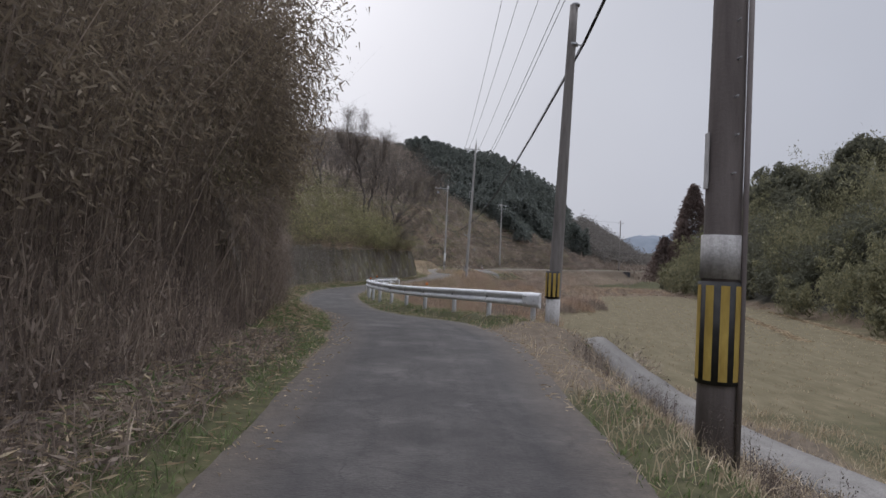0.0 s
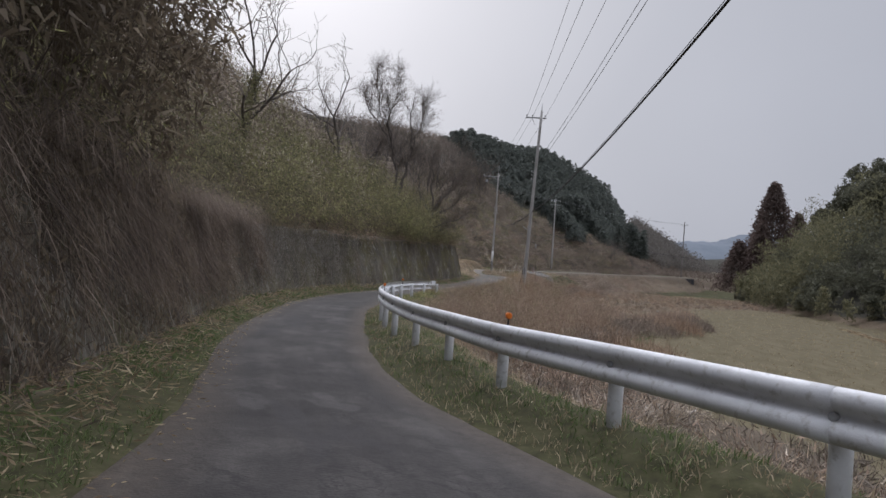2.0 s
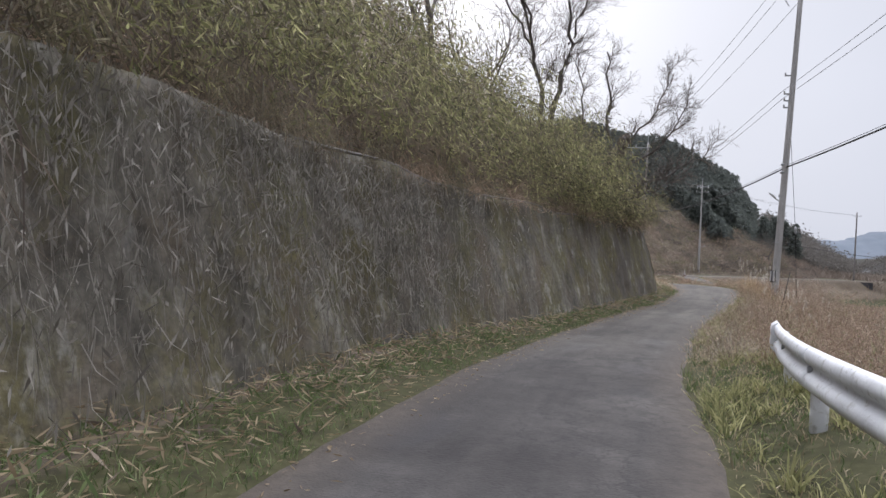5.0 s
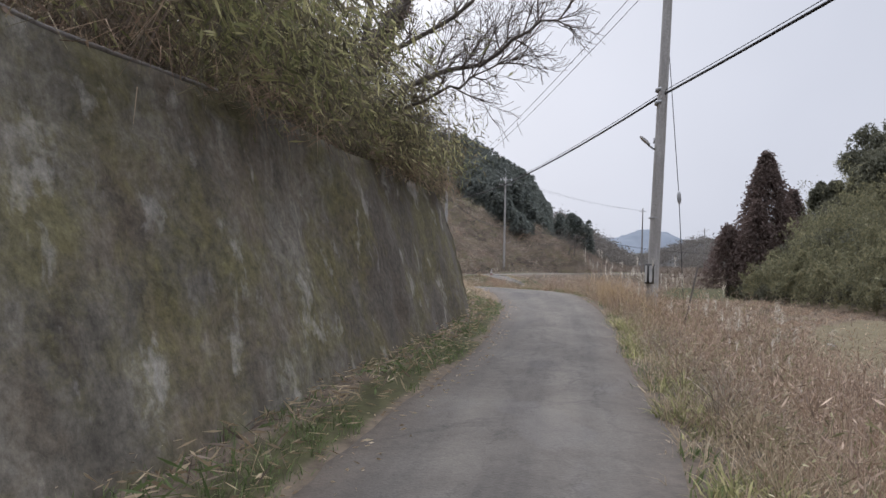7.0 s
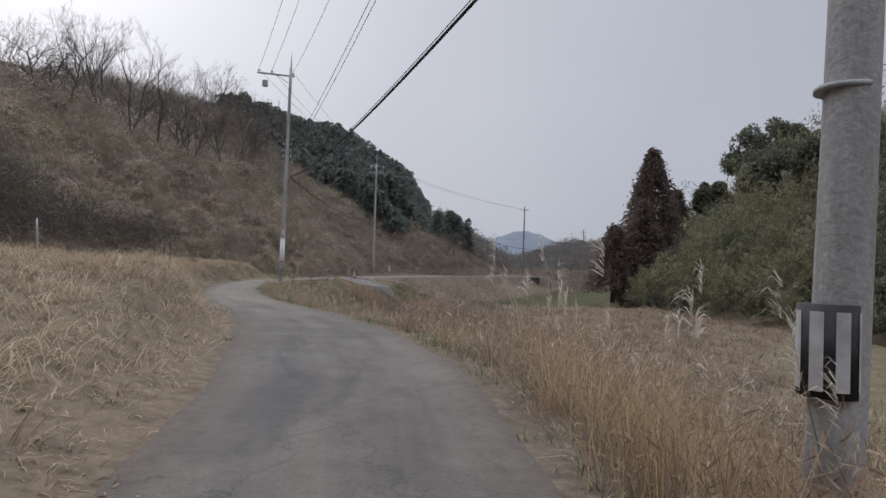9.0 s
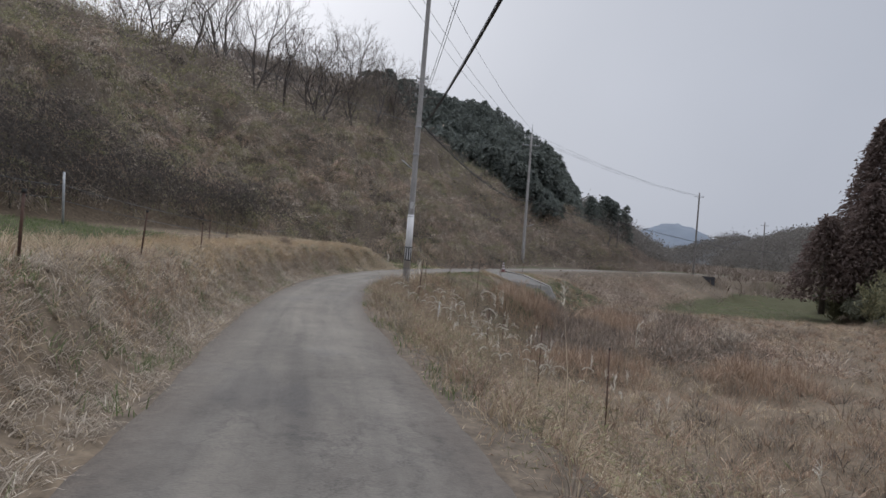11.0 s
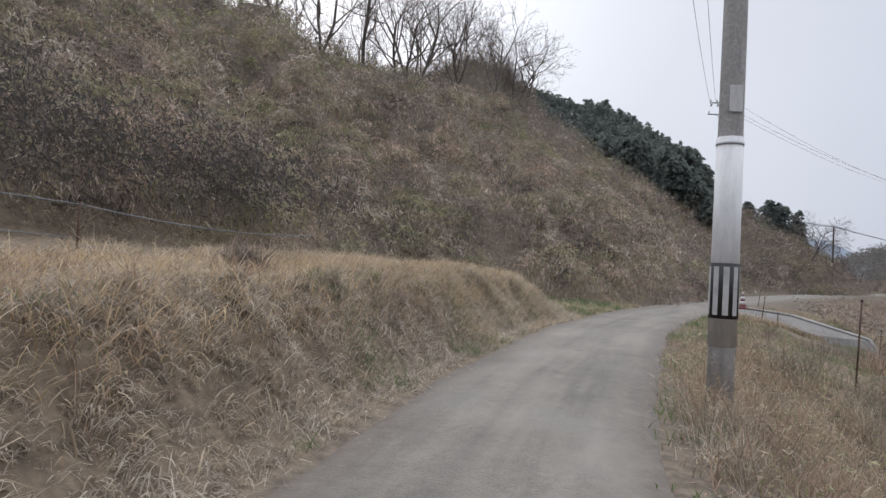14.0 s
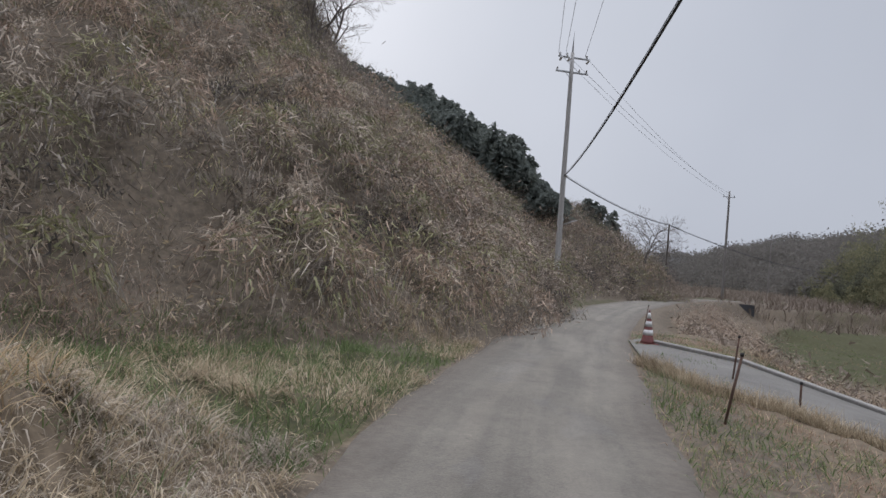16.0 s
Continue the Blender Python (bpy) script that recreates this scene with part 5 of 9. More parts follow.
def along_foot(rng, n, y0, y1, s0, s1, power=1.0):
    """Places uphill from the western foot line."""
    seg = FOOT_W[(FOOT_W[:, 1] >= y0 - 8) & (FOOT_W[:, 1] <= y1 + 8)]
    d = np.linalg.norm(np.diff(seg, axis=0), axis=1)
    cum = np.concatenate([[0], np.cumsum(d)])
    u = rng.uniform(0, cum[-1], n)
    x, y = np.interp(u, cum, seg[:, 0]), np.interp(u, cum, seg[:, 1])
    k = np.clip(np.searchsorted(cum, u) - 1, 0, len(d) - 1)
    t = np.diff(seg, axis=0)[k] / d[k][:, None]
    s = s0 + (s1 - s0) * rng.uniform(0, 1, n) ** power
    x, y = x - t[:, 1] * s, y + t[:, 0] * s
    real, fy = foot_distance(x, y, FOOT_W)
    ok = (real > s0 - 0.2) & (real < s1 + 1) & (fy >= y0) & (fy <= y1)
    return x[ok], y[ok], real[ok], -t[ok]


def on_hill(rng, n, x0, x1, y0, y1, s0, s1):
    """Places spread evenly over the western slopes."""
    x, y = U(rng, x0, x1, n), U(rng, y0, y1, n)
    s, fy = foot_distance(x, y, FOOT_W)
    ok = (s > s0) & (s < s1)
    return x[ok], y[ok], s[ok]


def leafage(rng, root, per, spread, lift, length, width, form=None):
    """Clumps of small leaves, several at each place."""
    n = len(root)
    c = np.repeat(root, per, 0) + rng.normal(0, 1, (n * per, 3)) * np.array([spread, spread, spread * 0.6])
    c[:, 2] += np.abs(rng.normal(0, lift, n * per))
    ax = np.stack([rng.normal(0, 0.8, n * per), rng.normal(0, 0.8, n * per), rng.normal(-0.3, 0.6, n * per)], 1)
    return (form or leaves_mesh)(c, ax, U(rng, *length, n * per), U(rng, *width, n * per), rng)


def matted(rng, x, y, seed, scale=0.3):
    """Blades of one clump lie the same way."""
    return 4.5 * lumps(x, y, scale, seed) + rng.normal(0, 0.5, len(x)), 0.75 + 0.45 * lumps(x, y, scale * 1.3, seed + 5)


def tufted(rng, x, y, per, spread):
    """Each place becomes a tuft of several."""
    n = len(x)
    xx = np.repeat(x, per) + rng.normal(0, spread, n * per)
    yy = np.repeat(y, per) + rng.normal(0, spread, n * per)
    return xx, yy


M_WEED = leafy("dark_dead_weed", [(0.0, (0.040, 0.030, 0.025)), (0.5, (0.075, 0.057, 0.047)), (1.0, (0.130, 0.102, 0.084))], gain=1.2)


def verges():
    rng = np.random.default_rng(11)
    # green verge below the wall and bank
    x, y = west_of_road(rng, 13500, -1, 68, 0.0, 1.9)
    x, y = tufted(rng, x, y, 6, 0.05)
    s, _ = foot_distance(x, y, FOOT_W)
    ok = (s < 0.15) & (x < left_edge(y) + 0.03) & (lumps(x, y, 0.9, 3.3) > -0.15)
    x, y = x[ok], y[ok]
    n = len(x)
    stuff("verge_grass", blades_mesh(on_ground(x, y, -0.01), U(rng, 0.05, 0.17, n), U(rng, 0.004, 0.010, n), U(rng, 0.1, 1.1, n), U(rng, 0.1, 1.2, n), rng), M_GRASS,
          "short green winter grass on the verge below the wall", "grass")
    x, y = west_of_road(rng, 15500, -1, 67, 0.0, 2.0, 0.7)
    s, _ = foot_distance(x, y, FOOT_W)
    ok = s < 0.3
    x, y = x[ok], y[ok]
    n = len(x)
    ax = np.stack([rng.normal(0, 1, n), rng.normal(0, 1, n), rng.normal(0, 0.28, n)], 1)
    stuff("fallen_leaves", leaves_mesh(on_ground(x, y, 0.06) + np.stack([0 * x, 0 * x, U(rng, -0.04, 0.10, n)], 1), ax, U(rng, 0.05, 0.19, n), U(rng, 0.008, 0.020, n), rng), M_LITTER,
          "pale fallen bamboo leaves littering the verge", "leaf litter")
    x, y = west_of_road(rng, 15000, 2, 67, 0.15, 2.0, 0.9)
    s, _ = foot_distance(x, y, FOOT_W)
    heap = np.clip(1 - np.abs(s + 0.45) / 0.6, 0, 1) * np.clip(0.75 + 0.6 * lumps(x, y, 0.7, 5.5), 0.15, 1.3)
    ok = heap > 0.12
    x, y, heap = x[ok], y[ok], heap[ok]
    n = len(x)
    up = rng.uniform(0, 1, n) * heap * 0.34
    ax = np.stack([rng.normal(0.3, 0.8, n), rng.normal(0, 0.8, n), rng.normal(0.1, 0.55, n)], 1)
    pale = rng.uniform(0, 1, n) < 0.42
    for sel, mat, lab in ((pale, M_LITTER, "heaped dead bamboo leaves at the foot of the wall"), (~pale & (up > 0.05), M_GRASS, "dark green weeds in the litter at the foot of the wall"), (~pale & (up <= 0.05), M_DEAD, "rotting brown leaves at the foot of the wall")):
        m = sel.sum()
        stuff("foot_litter", leaves_mesh(on_ground(x[sel], y[sel], 0.02) + np.stack([0 * x[sel], 0 * x[sel], up[sel]], 1), ax[sel], U(rng, 0.08, 0.26, m), U(rng, 0.010, 0.026, m), rng), mat, lab, "leaf litter")
    x, y = west_of_road(rng, 2600, 3, 68, -0.5, 0.25, 0.6)
    n = len(x)
    ax = np.stack([rng.normal(0, 1, n), rng.normal(0, 1, n), rng.normal(0, 0.1, n)], 1)
    z = np.maximum(terrain(x, y)[0], road_z(y) + 0.012)
    stuff("fallen_leaves", leaves_mesh(np.stack([x, y, z + 0.012], 1), ax, U(rng, 0.03, 0.10, n), U(rng, 0.008, 0.02, n), rng), M_LITTER, "dry leaf scraps along the edge of the lane", "leaf litter")
    # right verge
    x, y = east_of_road(rng, 8000, -1, 66, 0.0, 2.2)
    x, y = tufted(rng, x, y, 5, 0.06)
    off_track = np.abs(x - track_x(y)) > 0.85
    ok = (x > right_edge(y) - 0.03) & (lumps(x, y, 0.8, 1.3) > -0.05 + 0.9 * smooth(7.5, 9, y) * (1 - smooth(15, 17, y))) & off_track
    x, y = x[ok], y[ok]
    n = len(x)
    stuff("verge_grass", blades_mesh(on_ground(x, y, -0.01), U(rng, 0.05, 0.15, n), U(rng, 0.006, 0.013, n), U(rng, 0.1, 1.0, n), U(rng, 0.1, 1.0, n), rng), M_GRASS,
          "short green grass on the open verge", "grass")
    x, y = east_of_road(rng, 8500, -1, 66, 0.0, 3.0)
    x, y = tufted(rng, x, y, 4, 0.07)
    ok = (rng.uniform(0, 1, len(x)) > 0.8 * smooth(7.5, 9, y) * (1 - smooth(15, 17, y))) & (np.abs(x - track_x(y)) > 0.85)
    x, y = x[ok], y[ok]
    n = len(x)
    stuff("dry_verge_grass", blades_mesh(on_ground(x, y, -0.01), U(rng, 0.08, 0.32, n) * (1 - 0.5 * smooth(15, 18, y) * (1 - smooth(44, 48, y))), U(rng, 0.006, 0.012, n), U(rng, 0.1, 1.1, n), U(rng, 0.1, 1.0, n), rng), M_STRAW,
          "dry bleached grass on the open verge", "grass")
    # brown dead weeds with seed heads beside the first pole
    x, y = east_of_road(rng, 900, 1.5, 14.0, 0.9, 3.0)
    ok = (np.abs(x - track_x(y)) > 0.8) & (lumps(x, y, 0.9, 2.9) > -0.15) & (np.hypot(x - 3.04, y - 7.0) > 0.4)
    x, y = x[ok], y[ok]
    n = len(x)
    root, L, th = on_ground(x, y, -0.02), U(rng, 0.22, 0.62, n), U(rng, 0, 6.28, n)
    stuff("dead_weeds", blades_mesh(root, L, U(rng, 0.004, 0.008, n), U(rng, 0, 0.25, n), U(rng, -0.1, 0.3, n), rng, th), M_WEED, "upright dark brown dead weed stalks on the verge", "weeds")
    k = 34
    c = np.repeat(root, k, 0) + np.stack([rng.normal(0, 0.020, n * k), rng.normal(0, 0.020, n * k), np.repeat(L, k) * rng.uniform(0.35, 1.02, n * k)], 1)
    stuff("weed_heads", leaves_mesh(c, np.stack([rng.normal(0, 0.5, n * k), rng.normal(0, 0.5, n * k), 0.6 + 0 * rng.normal(0, 1, n * k)], 1), U(rng, 0.012, 0.038, n * k), U(rng, 0.004, 0.010, n * k), rng), M_WEED, "dark withered seed heads of the verge weeds", "weeds")
    # bare soil shoulder littered with leaves
    x, y = east_of_road(rng, 1500, 6.5, 17, -0.3, 2.4)
    n = len(x)
    ax = np.stack([rng.normal(0, 1, n), rng.normal(0, 1, n), rng.normal(0, 0.1, n)], 1)
    z = np.maximum(terrain(x, y)[0], np.where(x < right_edge(y), road_z(y) + 0.012, -9))
    stuff("fallen_leaves", leaves_mesh(np.stack([x, y, z + 0.015], 1), ax, U(rng, 0.04, 0.15, n), U(rng, 0.008, 0.018, n), rng), M_LITTER, "dry leaf scraps on the bare soil shoulder", "leaf litter")
    # slope below the verge towards the field
    x, y = east_of_road(rng, 5500, -2, 40, 2.0, 9.0)
    x, y = tufted(rng, x, y, 5, 0.1)
    ok = np.abs(x - track_x(y)) > 0.85
    x, y = x[ok], y[ok]
    n = len(x)
    stuff("slope_grass", blades_mesh(on_ground(x, y, -0.02), U(rng, 0.15, 0.4, n), U(rng, 0.008, 0.018, n), U(rng, 0.1, 1.0, n), U(rng, 0.1, 1.0, n), rng), M_STRAW,
          "dry grass on the slope down to the field", "grass")
    # stubble rows in the paddy
    x, y = U(rng, 9, 38, 9000), U(rng, 2, 100, 9000)
    x = np.round(x / 0.45) * 0.45 + rng.normal(0, 0.05, len(x))
    f = terrain(x, y)[3]
    x, y = x[f > 0.8], y[f > 0.8]
    x, y = tufted(rng, x, y, 4, 0.05)
    n = len(x)
    stuff("rice_stubble", blades_mesh(on_ground(x, y, -0.02), U(rng, 0.06, 0.16, n), U(rng, 0.01, 0.03, n), U(rng, 0, 0.5, n), U(rng, 0, 0.5, n), rng), M_STRAW, "cut rice stubble in pale rows", "stubble")
    # raked straw left lying across the paddy
    u = rng.uniform(0, 1, 1500)
    for x0, x1 in ((37.5, 27.8), (32.5, 22.5)):
        x, y = x0 + (x1 - x0) * u + rng.normal(0, 0.22, 1500), 76 - 36 * u + rng.normal(0, 0.3, 1500)
        ax = np.stack([rng.normal(0, 1, 1500), rng.normal(0, 1, 1500), rng.normal(0, 0.2, 1500)], 1)
        stuff("straw_swath", leaves_mesh(on_ground(x, y, 0.06), ax, U(rng, 0.2, 0.6, 1500), U(rng, 0.03, 0.09, 1500), rng), M_LITTER, "line of pale raked straw across the paddy", "straw")


verges()


def first_bank():
    """Tangle of dead reeds, vines and bamboo on the steep bank before the wall."""
    rng = np.random.default_rng(12)
    x, y, s, out = along_foot(rng, 28000, -4, 21, 0.0, 7.0, 1.2)
    n = len(x)
    L = U(rng, 0.6, 2.4, n) * np.clip(0.35 + s * 0.3, 0.3, 1.2)
    stuff("dead_reeds", blades_mesh(on_ground(x, y, -0.1), L, U(rng, 0.008, 0.022, n), np.abs(rng.normal(0, 0.28, n)), rng.normal(0.1, 0.5, n), rng), M_DEAD,
          "tangled dead reeds and vines on the steep bank", "reeds")
    x, y, s, out = along_foot(rng, 60000, -2, 21, 0.0, 7.0, 1.1)
    n = len(x)
    lift = rng.uniform(0, 1, n) ** 1.4 * np.clip(0.3 + s * 0.5, 0, 2.4)
    ax = np.stack([rng.normal(0, 0.6, n), rng.normal(0, 0.6, n), rng.normal(-0.8, 0.5, n)], 1)
    stuff("dead_leaves", leaves_mesh(on_ground(x, y) + np.stack([0 * x, 0 * x, lift], 1), ax, U(rng, 0.06, 0.22, n), U(rng, 0.012, 0.035, n), rng), M_DEAD,
          "withered brown leaves hanging in the reeds", "leaf litter")
    x, y = west_of_road(rng, 9000, -1, 11, 0.3, 1.7, 0.7)
    n = len(x)
    stuff("dead_reeds", blades_mesh(on_ground(x, y, -0.02), U(rng, 0.1, 0.5, n), U(rng, 0.006, 0.014, n), U(rng, 0.2, 1.4, n), rng.normal(0.2, 0.6, n), rng), M_DEAD, "short brown reeds along the foot of the bank", "reeds")
    x, y = west_of_road(rng, 9000, -1, 11, 0.35, 1.7, 0.7)
    n = len(x)
    ax = np.stack([rng.normal(0, 1, n), rng.normal(0, 1, n), rng.normal(0, 0.3, n)], 1)
    stuff("dead_leaves", leaves_mesh(on_ground(x, y, 0.1) + np.stack([0 * x, 0 * x, U(rng, -0.07, 0.08, n)], 1), ax, U(rng, 0.05, 0.15, n), U(rng, 0.012, 0.035, n), rng), M_DEAD, "brown leaf litter at the foot of the bank", "leaf litter")
    # thick tangle where the wall begins
    x, y, s, out = along_foot(rng, 5200, 10.5, 16.5, -0.15, 1.6)
    n = len(x)
    stuff("dead_reeds", blades_mesh(on_ground(x, y, 0.0), U(rng, 0.6, 2.3, n), U(rng, 0.008, 0.024, n), np.abs(rng.normal(0, 0.35, n)), rng.normal(0.2, 0.6, n), rng), M_DEAD, "thick brown reeds where the wall begins", "reeds")
    lift = U(rng, 0.1, 2.6, n)
    ax = np.stack([rng.normal(0, 0.6, n), rng.normal(0, 0.6, n), rng.normal(-0.8, 0.5, n)], 1)
    stuff("dead_leaves", leaves_mesh(on_ground(x, y) + np.stack([0.15 + 0 * x, -0.1 + 0 * x, lift], 1), ax, U(rng, 0.08, 0.25, n), U(rng, 0.015, 0.04, n), rng), M_THICKET, "withered leaves in the tangle where the wall begins", "leaf litter")
    # tall bamboo leaning out over the bank
    x, y, s, out = along_foot(rng, 3300, 2, 27, 0.9, 7.0, 1.0)
    n = len(x)
    root = on_ground(x, y, -0.2)
    L = U(rng, 3.2, 7.6, n) * (0.6 + 0.4 * smooth(6, 14, y))
    th = np.arctan2(rng.normal(-0.2, 0.6, n), 0.8 + 0 * x)
    stuff("bamboo_culms", blades_mesh(root, L, U(rng, 0.014, 0.03, n), np.abs(rng.normal(0.12, 0.12, n)) + 0.12 * smooth(12, 16, y), U(rng, 0.1, 0.6, n), rng, th), M_DEAD, "thin upright bamboo canes in the thicket", "bamboo")
    k = 72
    tip = root[:, None, :] + np.stack([np.cos(th) * (0.24 + 0.2 * smooth(12, 16, y)), np.sin(th) * 0.22, np.ones(n)], 1)[:, None, :] * (L[:, None, None] * rng.uniform(0.35, 0.93, (n, k, 1))) + rng.normal(0, 0.24, (n, k, 3))
    c = tip.reshape(-1, 3)
    ax = np.stack([rng.normal(0.3, 0.6, len(c)), rng.normal(0, 0.6, len(c)), rng.normal(-0.6, 0.5, len(c))], 1)
    fine = 0.58 + 0.42 * smooth(11, 18, c[:, 1])
    stuff("bamboo_leaves", flakes_mesh(c, ax, U(rng, 0.11, 0.33, len(c)) * fine, U(rng, 0.022, 0.058, len(c)) * fine, rng), M_THICKET, "dull olive and brown bamboo leaves in the thicket", "bamboo")


M_SASADRY = leafy("dull_bamboo_leaf", [(0.0, (0.018, 0.016, 0.011)), (0.4, (0.050, 0.043, 0.026)), (0.75, (0.095, 0.082, 0.048)), (1.0, (0.22, 0.185, 0.125))])
M_THICKET = leafy("brown_thicket_leaf", [(0.0, (0.022, 0.017, 0.013)), (0.45, (0.055, 0.043, 0.030)), (0.85, (0.096, 0.078, 0.054)), (1.0, (0.17, 0.14, 0.10))], spread=0.5, gain=2.8)
first_bank()


def wall_growth():
    """Dry vines and leaves on the wall, dwarf bamboo above it."""
    rng = np.random.default_rng(13)
    keep = FOOT_W[(FOOT_W[:, 1] > 9) & (FOOT_W[:, 1] < 66)]

    def on_face(n, y0, y1, h0, h1, power=1.0):
        y = U(rng, y0, y1, n)
        x = np.interp(y, keep[:, 1], keep[:, 0])
        g = (np.interp(y + 0.3, keep[:, 1], keep[:, 0]) - np.interp(y - 0.3, keep[:, 1], keep[:, 0])) / 0.6
        nr = np.stack([np.ones(n), -g], 1) / np.hypot(1, g)[:, None]
        h = h0 + (h1 - h0) * rng.uniform(0, 1, n) ** power
        off = -0.3 * h + U(rng, 0.0, 0.10, n)
        return np.stack([x + nr[:, 0] * off, y + nr[:, 1] * off, road_z(y) + h], 1), np.arctan2(nr[:, 1], nr[:, 0]), nr
    p, th, nr = on_face(6000, 12.5, 51, 0.3, 2.75, 0.8)
    p = p[rng.uniform(0, 1, len(p)) < 1 - 0.85 * smooth(46.5, 50, p[:, 1])]
    n = len(p)
    out = np.arctan2(-0.35 + 0 * p[:, 0], 1 + 0 * p[:, 0]) + rng.normal(0, 0.5, n)
    v = blades_mesh(p, U(rng, 0.15, 0.8, n), U(rng, 0.005, 0.012, n), rng.normal(math.pi - 0.25, 0.25, n), rng.normal(0, 0.5, n), rng, out)
    stuff("hanging_vines", v, M_PALEVINE, "dry roots and vines hanging down the wall", "vines")
    # curtains of dead creeper that hide most of the wall before the bend
    p, th, nr = on_face(2600, 13, 40, 0.9, 2.9, 0.7)
    thick = lumps(p[:, 1], p[:, 2], 1.1, 4.0) + rng.normal(0, 0.3, len(p)) > -0.35 + 1.2 * smooth(33, 41, p[:, 1])
    p, th = p[thick], th[thick]
    p = np.repeat(p, 5, 0) + rng.normal(0, 0.09, (len(p) * 5, 3))
    n = len(p)
    stuff("creeper_curtain", curved_blades(p + np.array([0.06, -0.03, 0]), U(rng, 0.4, 1.3, n), U(rng, 0.005, 0.012, n), rng.normal(2.55, 0.25, n), rng.normal(0.15, 0.35, n), rng, np.repeat(th, 5) + rng.normal(0, 0.9, n)), M_DEAD, "brown dead creepers hanging in curtains over the wall", "vines")
    p, th, nr = on_face(26000, 13, 40, 0.1, 2.9, 0.75)
    thick = lumps(p[:, 1], p[:, 2], 0.9, 2.0) + rng.normal(0, 0.35, len(p)) > -0.15 + 1.2 * smooth(32, 40, p[:, 1])
    p = p[thick] + np.array([0.07, -0.03, 0]) + rng.normal(0, 0.06, (thick.sum(), 3))
    n = len(p)
    ax = np.stack([rng.normal(0.1, 0.5, n), rng.normal(0, 0.5, n), rng.normal(-0.9, 0.4, n)], 1)
    stuff("creeper_leaves", leaves_mesh(p, ax, U(rng, 0.06, 0.20, n), U(rng, 0.012, 0.035, n), rng), M_THICKET, "withered brown and olive leaves in the creepers", "vines")
    p, th, nr = on_face(26000, 12.5, 51.5, 0.1, 2.72, 0.55)
    p = p[rng.uniform(0, 1, len(p)) < 1 - 0.93 * smooth(46.5, 50, p[:, 1] + 0.9 * lumps(p[:, 1], p[:, 2], 0.8, 3.0))]
    n = len(p)
    ax = np.stack([rng.normal(0, 0.5, n), rng.normal(0, 0.5, n), rng.normal(-0.9, 0.4, n)], 1)
    late = p[:, 1] > 36
    for sel, mat, lab in ((~late, M_DEADPALE, "dry brown and grey leaves clinging to the wall"), (late, M_PALEVINE, "pale grey withered creepers clinging to the wall")):
        m = sel.sum()
        near = p[sel] + np.array([0.03, 0, 0]) * U(rng, 0, 2, m)[:, None]
        stuff("clinging_leaves", leaves_mesh(near, ax[sel], U(rng, 0.06, 0.22, m), U(rng, 0.009, 0.027, m), rng), mat, lab, "leaf litter")
    # dead grass and ferns hanging over the top edge
    p, th, nr = on_face(4200, 14, 65.6, 2.6, 3.0)
    p = np.repeat(p, 4, 0) + rng.normal(0, 0.06, (len(p) * 4, 3))
    th = np.repeat(th, 4)
    n = len(p)
    on = lumps(p[:, 1], p[:, 1] * 0.4, 0.6, 3.0) + rng.normal(0, 0.3, n)
    for sel, mat, lab in (((on > 0.5) & (p[:, 1] > 46), M_RUSSET, "russet dead grass hanging over the wall top"), ((on < -0.2) & (p[:, 1] < 38), M_DEAD, "brown dead creepers hanging over the wall top"), ((on < -0.45) & (p[:, 1] >= 38), M_SASADRY, "withered ferns and creepers along the wall top")):
        m = sel.sum()
        stuff("wall_fringe", blades_mesh(p[sel], U(rng, 0.25, 0.8, m) * (1 + 1.1 * (p[sel, 1] < 38)), U(rng, 0.005, 0.012, m), U(rng, 0.9, 1.7, m), U(rng, 0.8, 1.6, m), rng, th[sel] + rng.normal(0, 0.8, m)), mat, lab, "grass")
    # brown litter and dead stems on the ledge behind the wall top
    x, y, s, out = along_foot(rng, 9500, 38, 61, 0.85, 3.2)
    n = len(x)
    ledge = on_ground(x, y, 0.0)
    ledge[:, 2] = np.maximum(ledge[:, 2], road_z(y) + 2.62)
    ax = np.stack([rng.normal(0.5, 0.6, n), rng.normal(0, 0.7, n), rng.normal(-0.1, 0.4, n)], 1)
    stuff("ledge_litter", leaves_mesh(ledge + np.stack([0 * x, 0 * x, U(rng, 0, 0.16, n)], 1), ax, U(rng, 0.10, 0.40, n), U(rng, 0.012, 0.034, n), rng), M_RUSTSCRUB, "brown dead stalks and leaves on the ledge above the wall", "leaf litter")
    x, y, s, out = along_foot(rng, 2600, 40, 60, 1.3, 3.4)
    dense = lumps(x, y, 1.2, 6.0) > -0.3
    x, y = x[dense], y[dense]
    c = np.repeat(on_ground(x, y, 0.0), 22, 0)
    c[:, 2] = np.maximum(c[:, 2], road_z(c[:, 1]) + 2.6)
    n = len(c)
    c = c + rng.normal(0, 0.22, (n, 3)) * np.array([1, 1, 0.3]) + np.array([0, 0, 1]) * U(rng, 0.0, 0.85, n)[:, None]
    ax = np.stack([rng.normal(0.4, 0.4, n), rng.normal(-0.1, 0.4, n), rng.normal(-0.9, 0.35, n)], 1)
    stuff("dead_bamboo", leaves_mesh(c, ax, U(rng, 0.12, 0.34, n), U(rng, 0.010, 0.026, n), rng), M_THICKET, "brown dead bamboo leaves hanging behind the wall top", "bamboo")
    # thin tube added in place of the brown-grey ledge along the wall's top edge
    ys = np.linspace(43.5, 56, 22)
    g = (np.interp(ys + 0.3, keep[:, 1], keep[:, 0]) - np.interp(ys - 0.3, keep[:, 1], keep[:, 0])) / 0.6
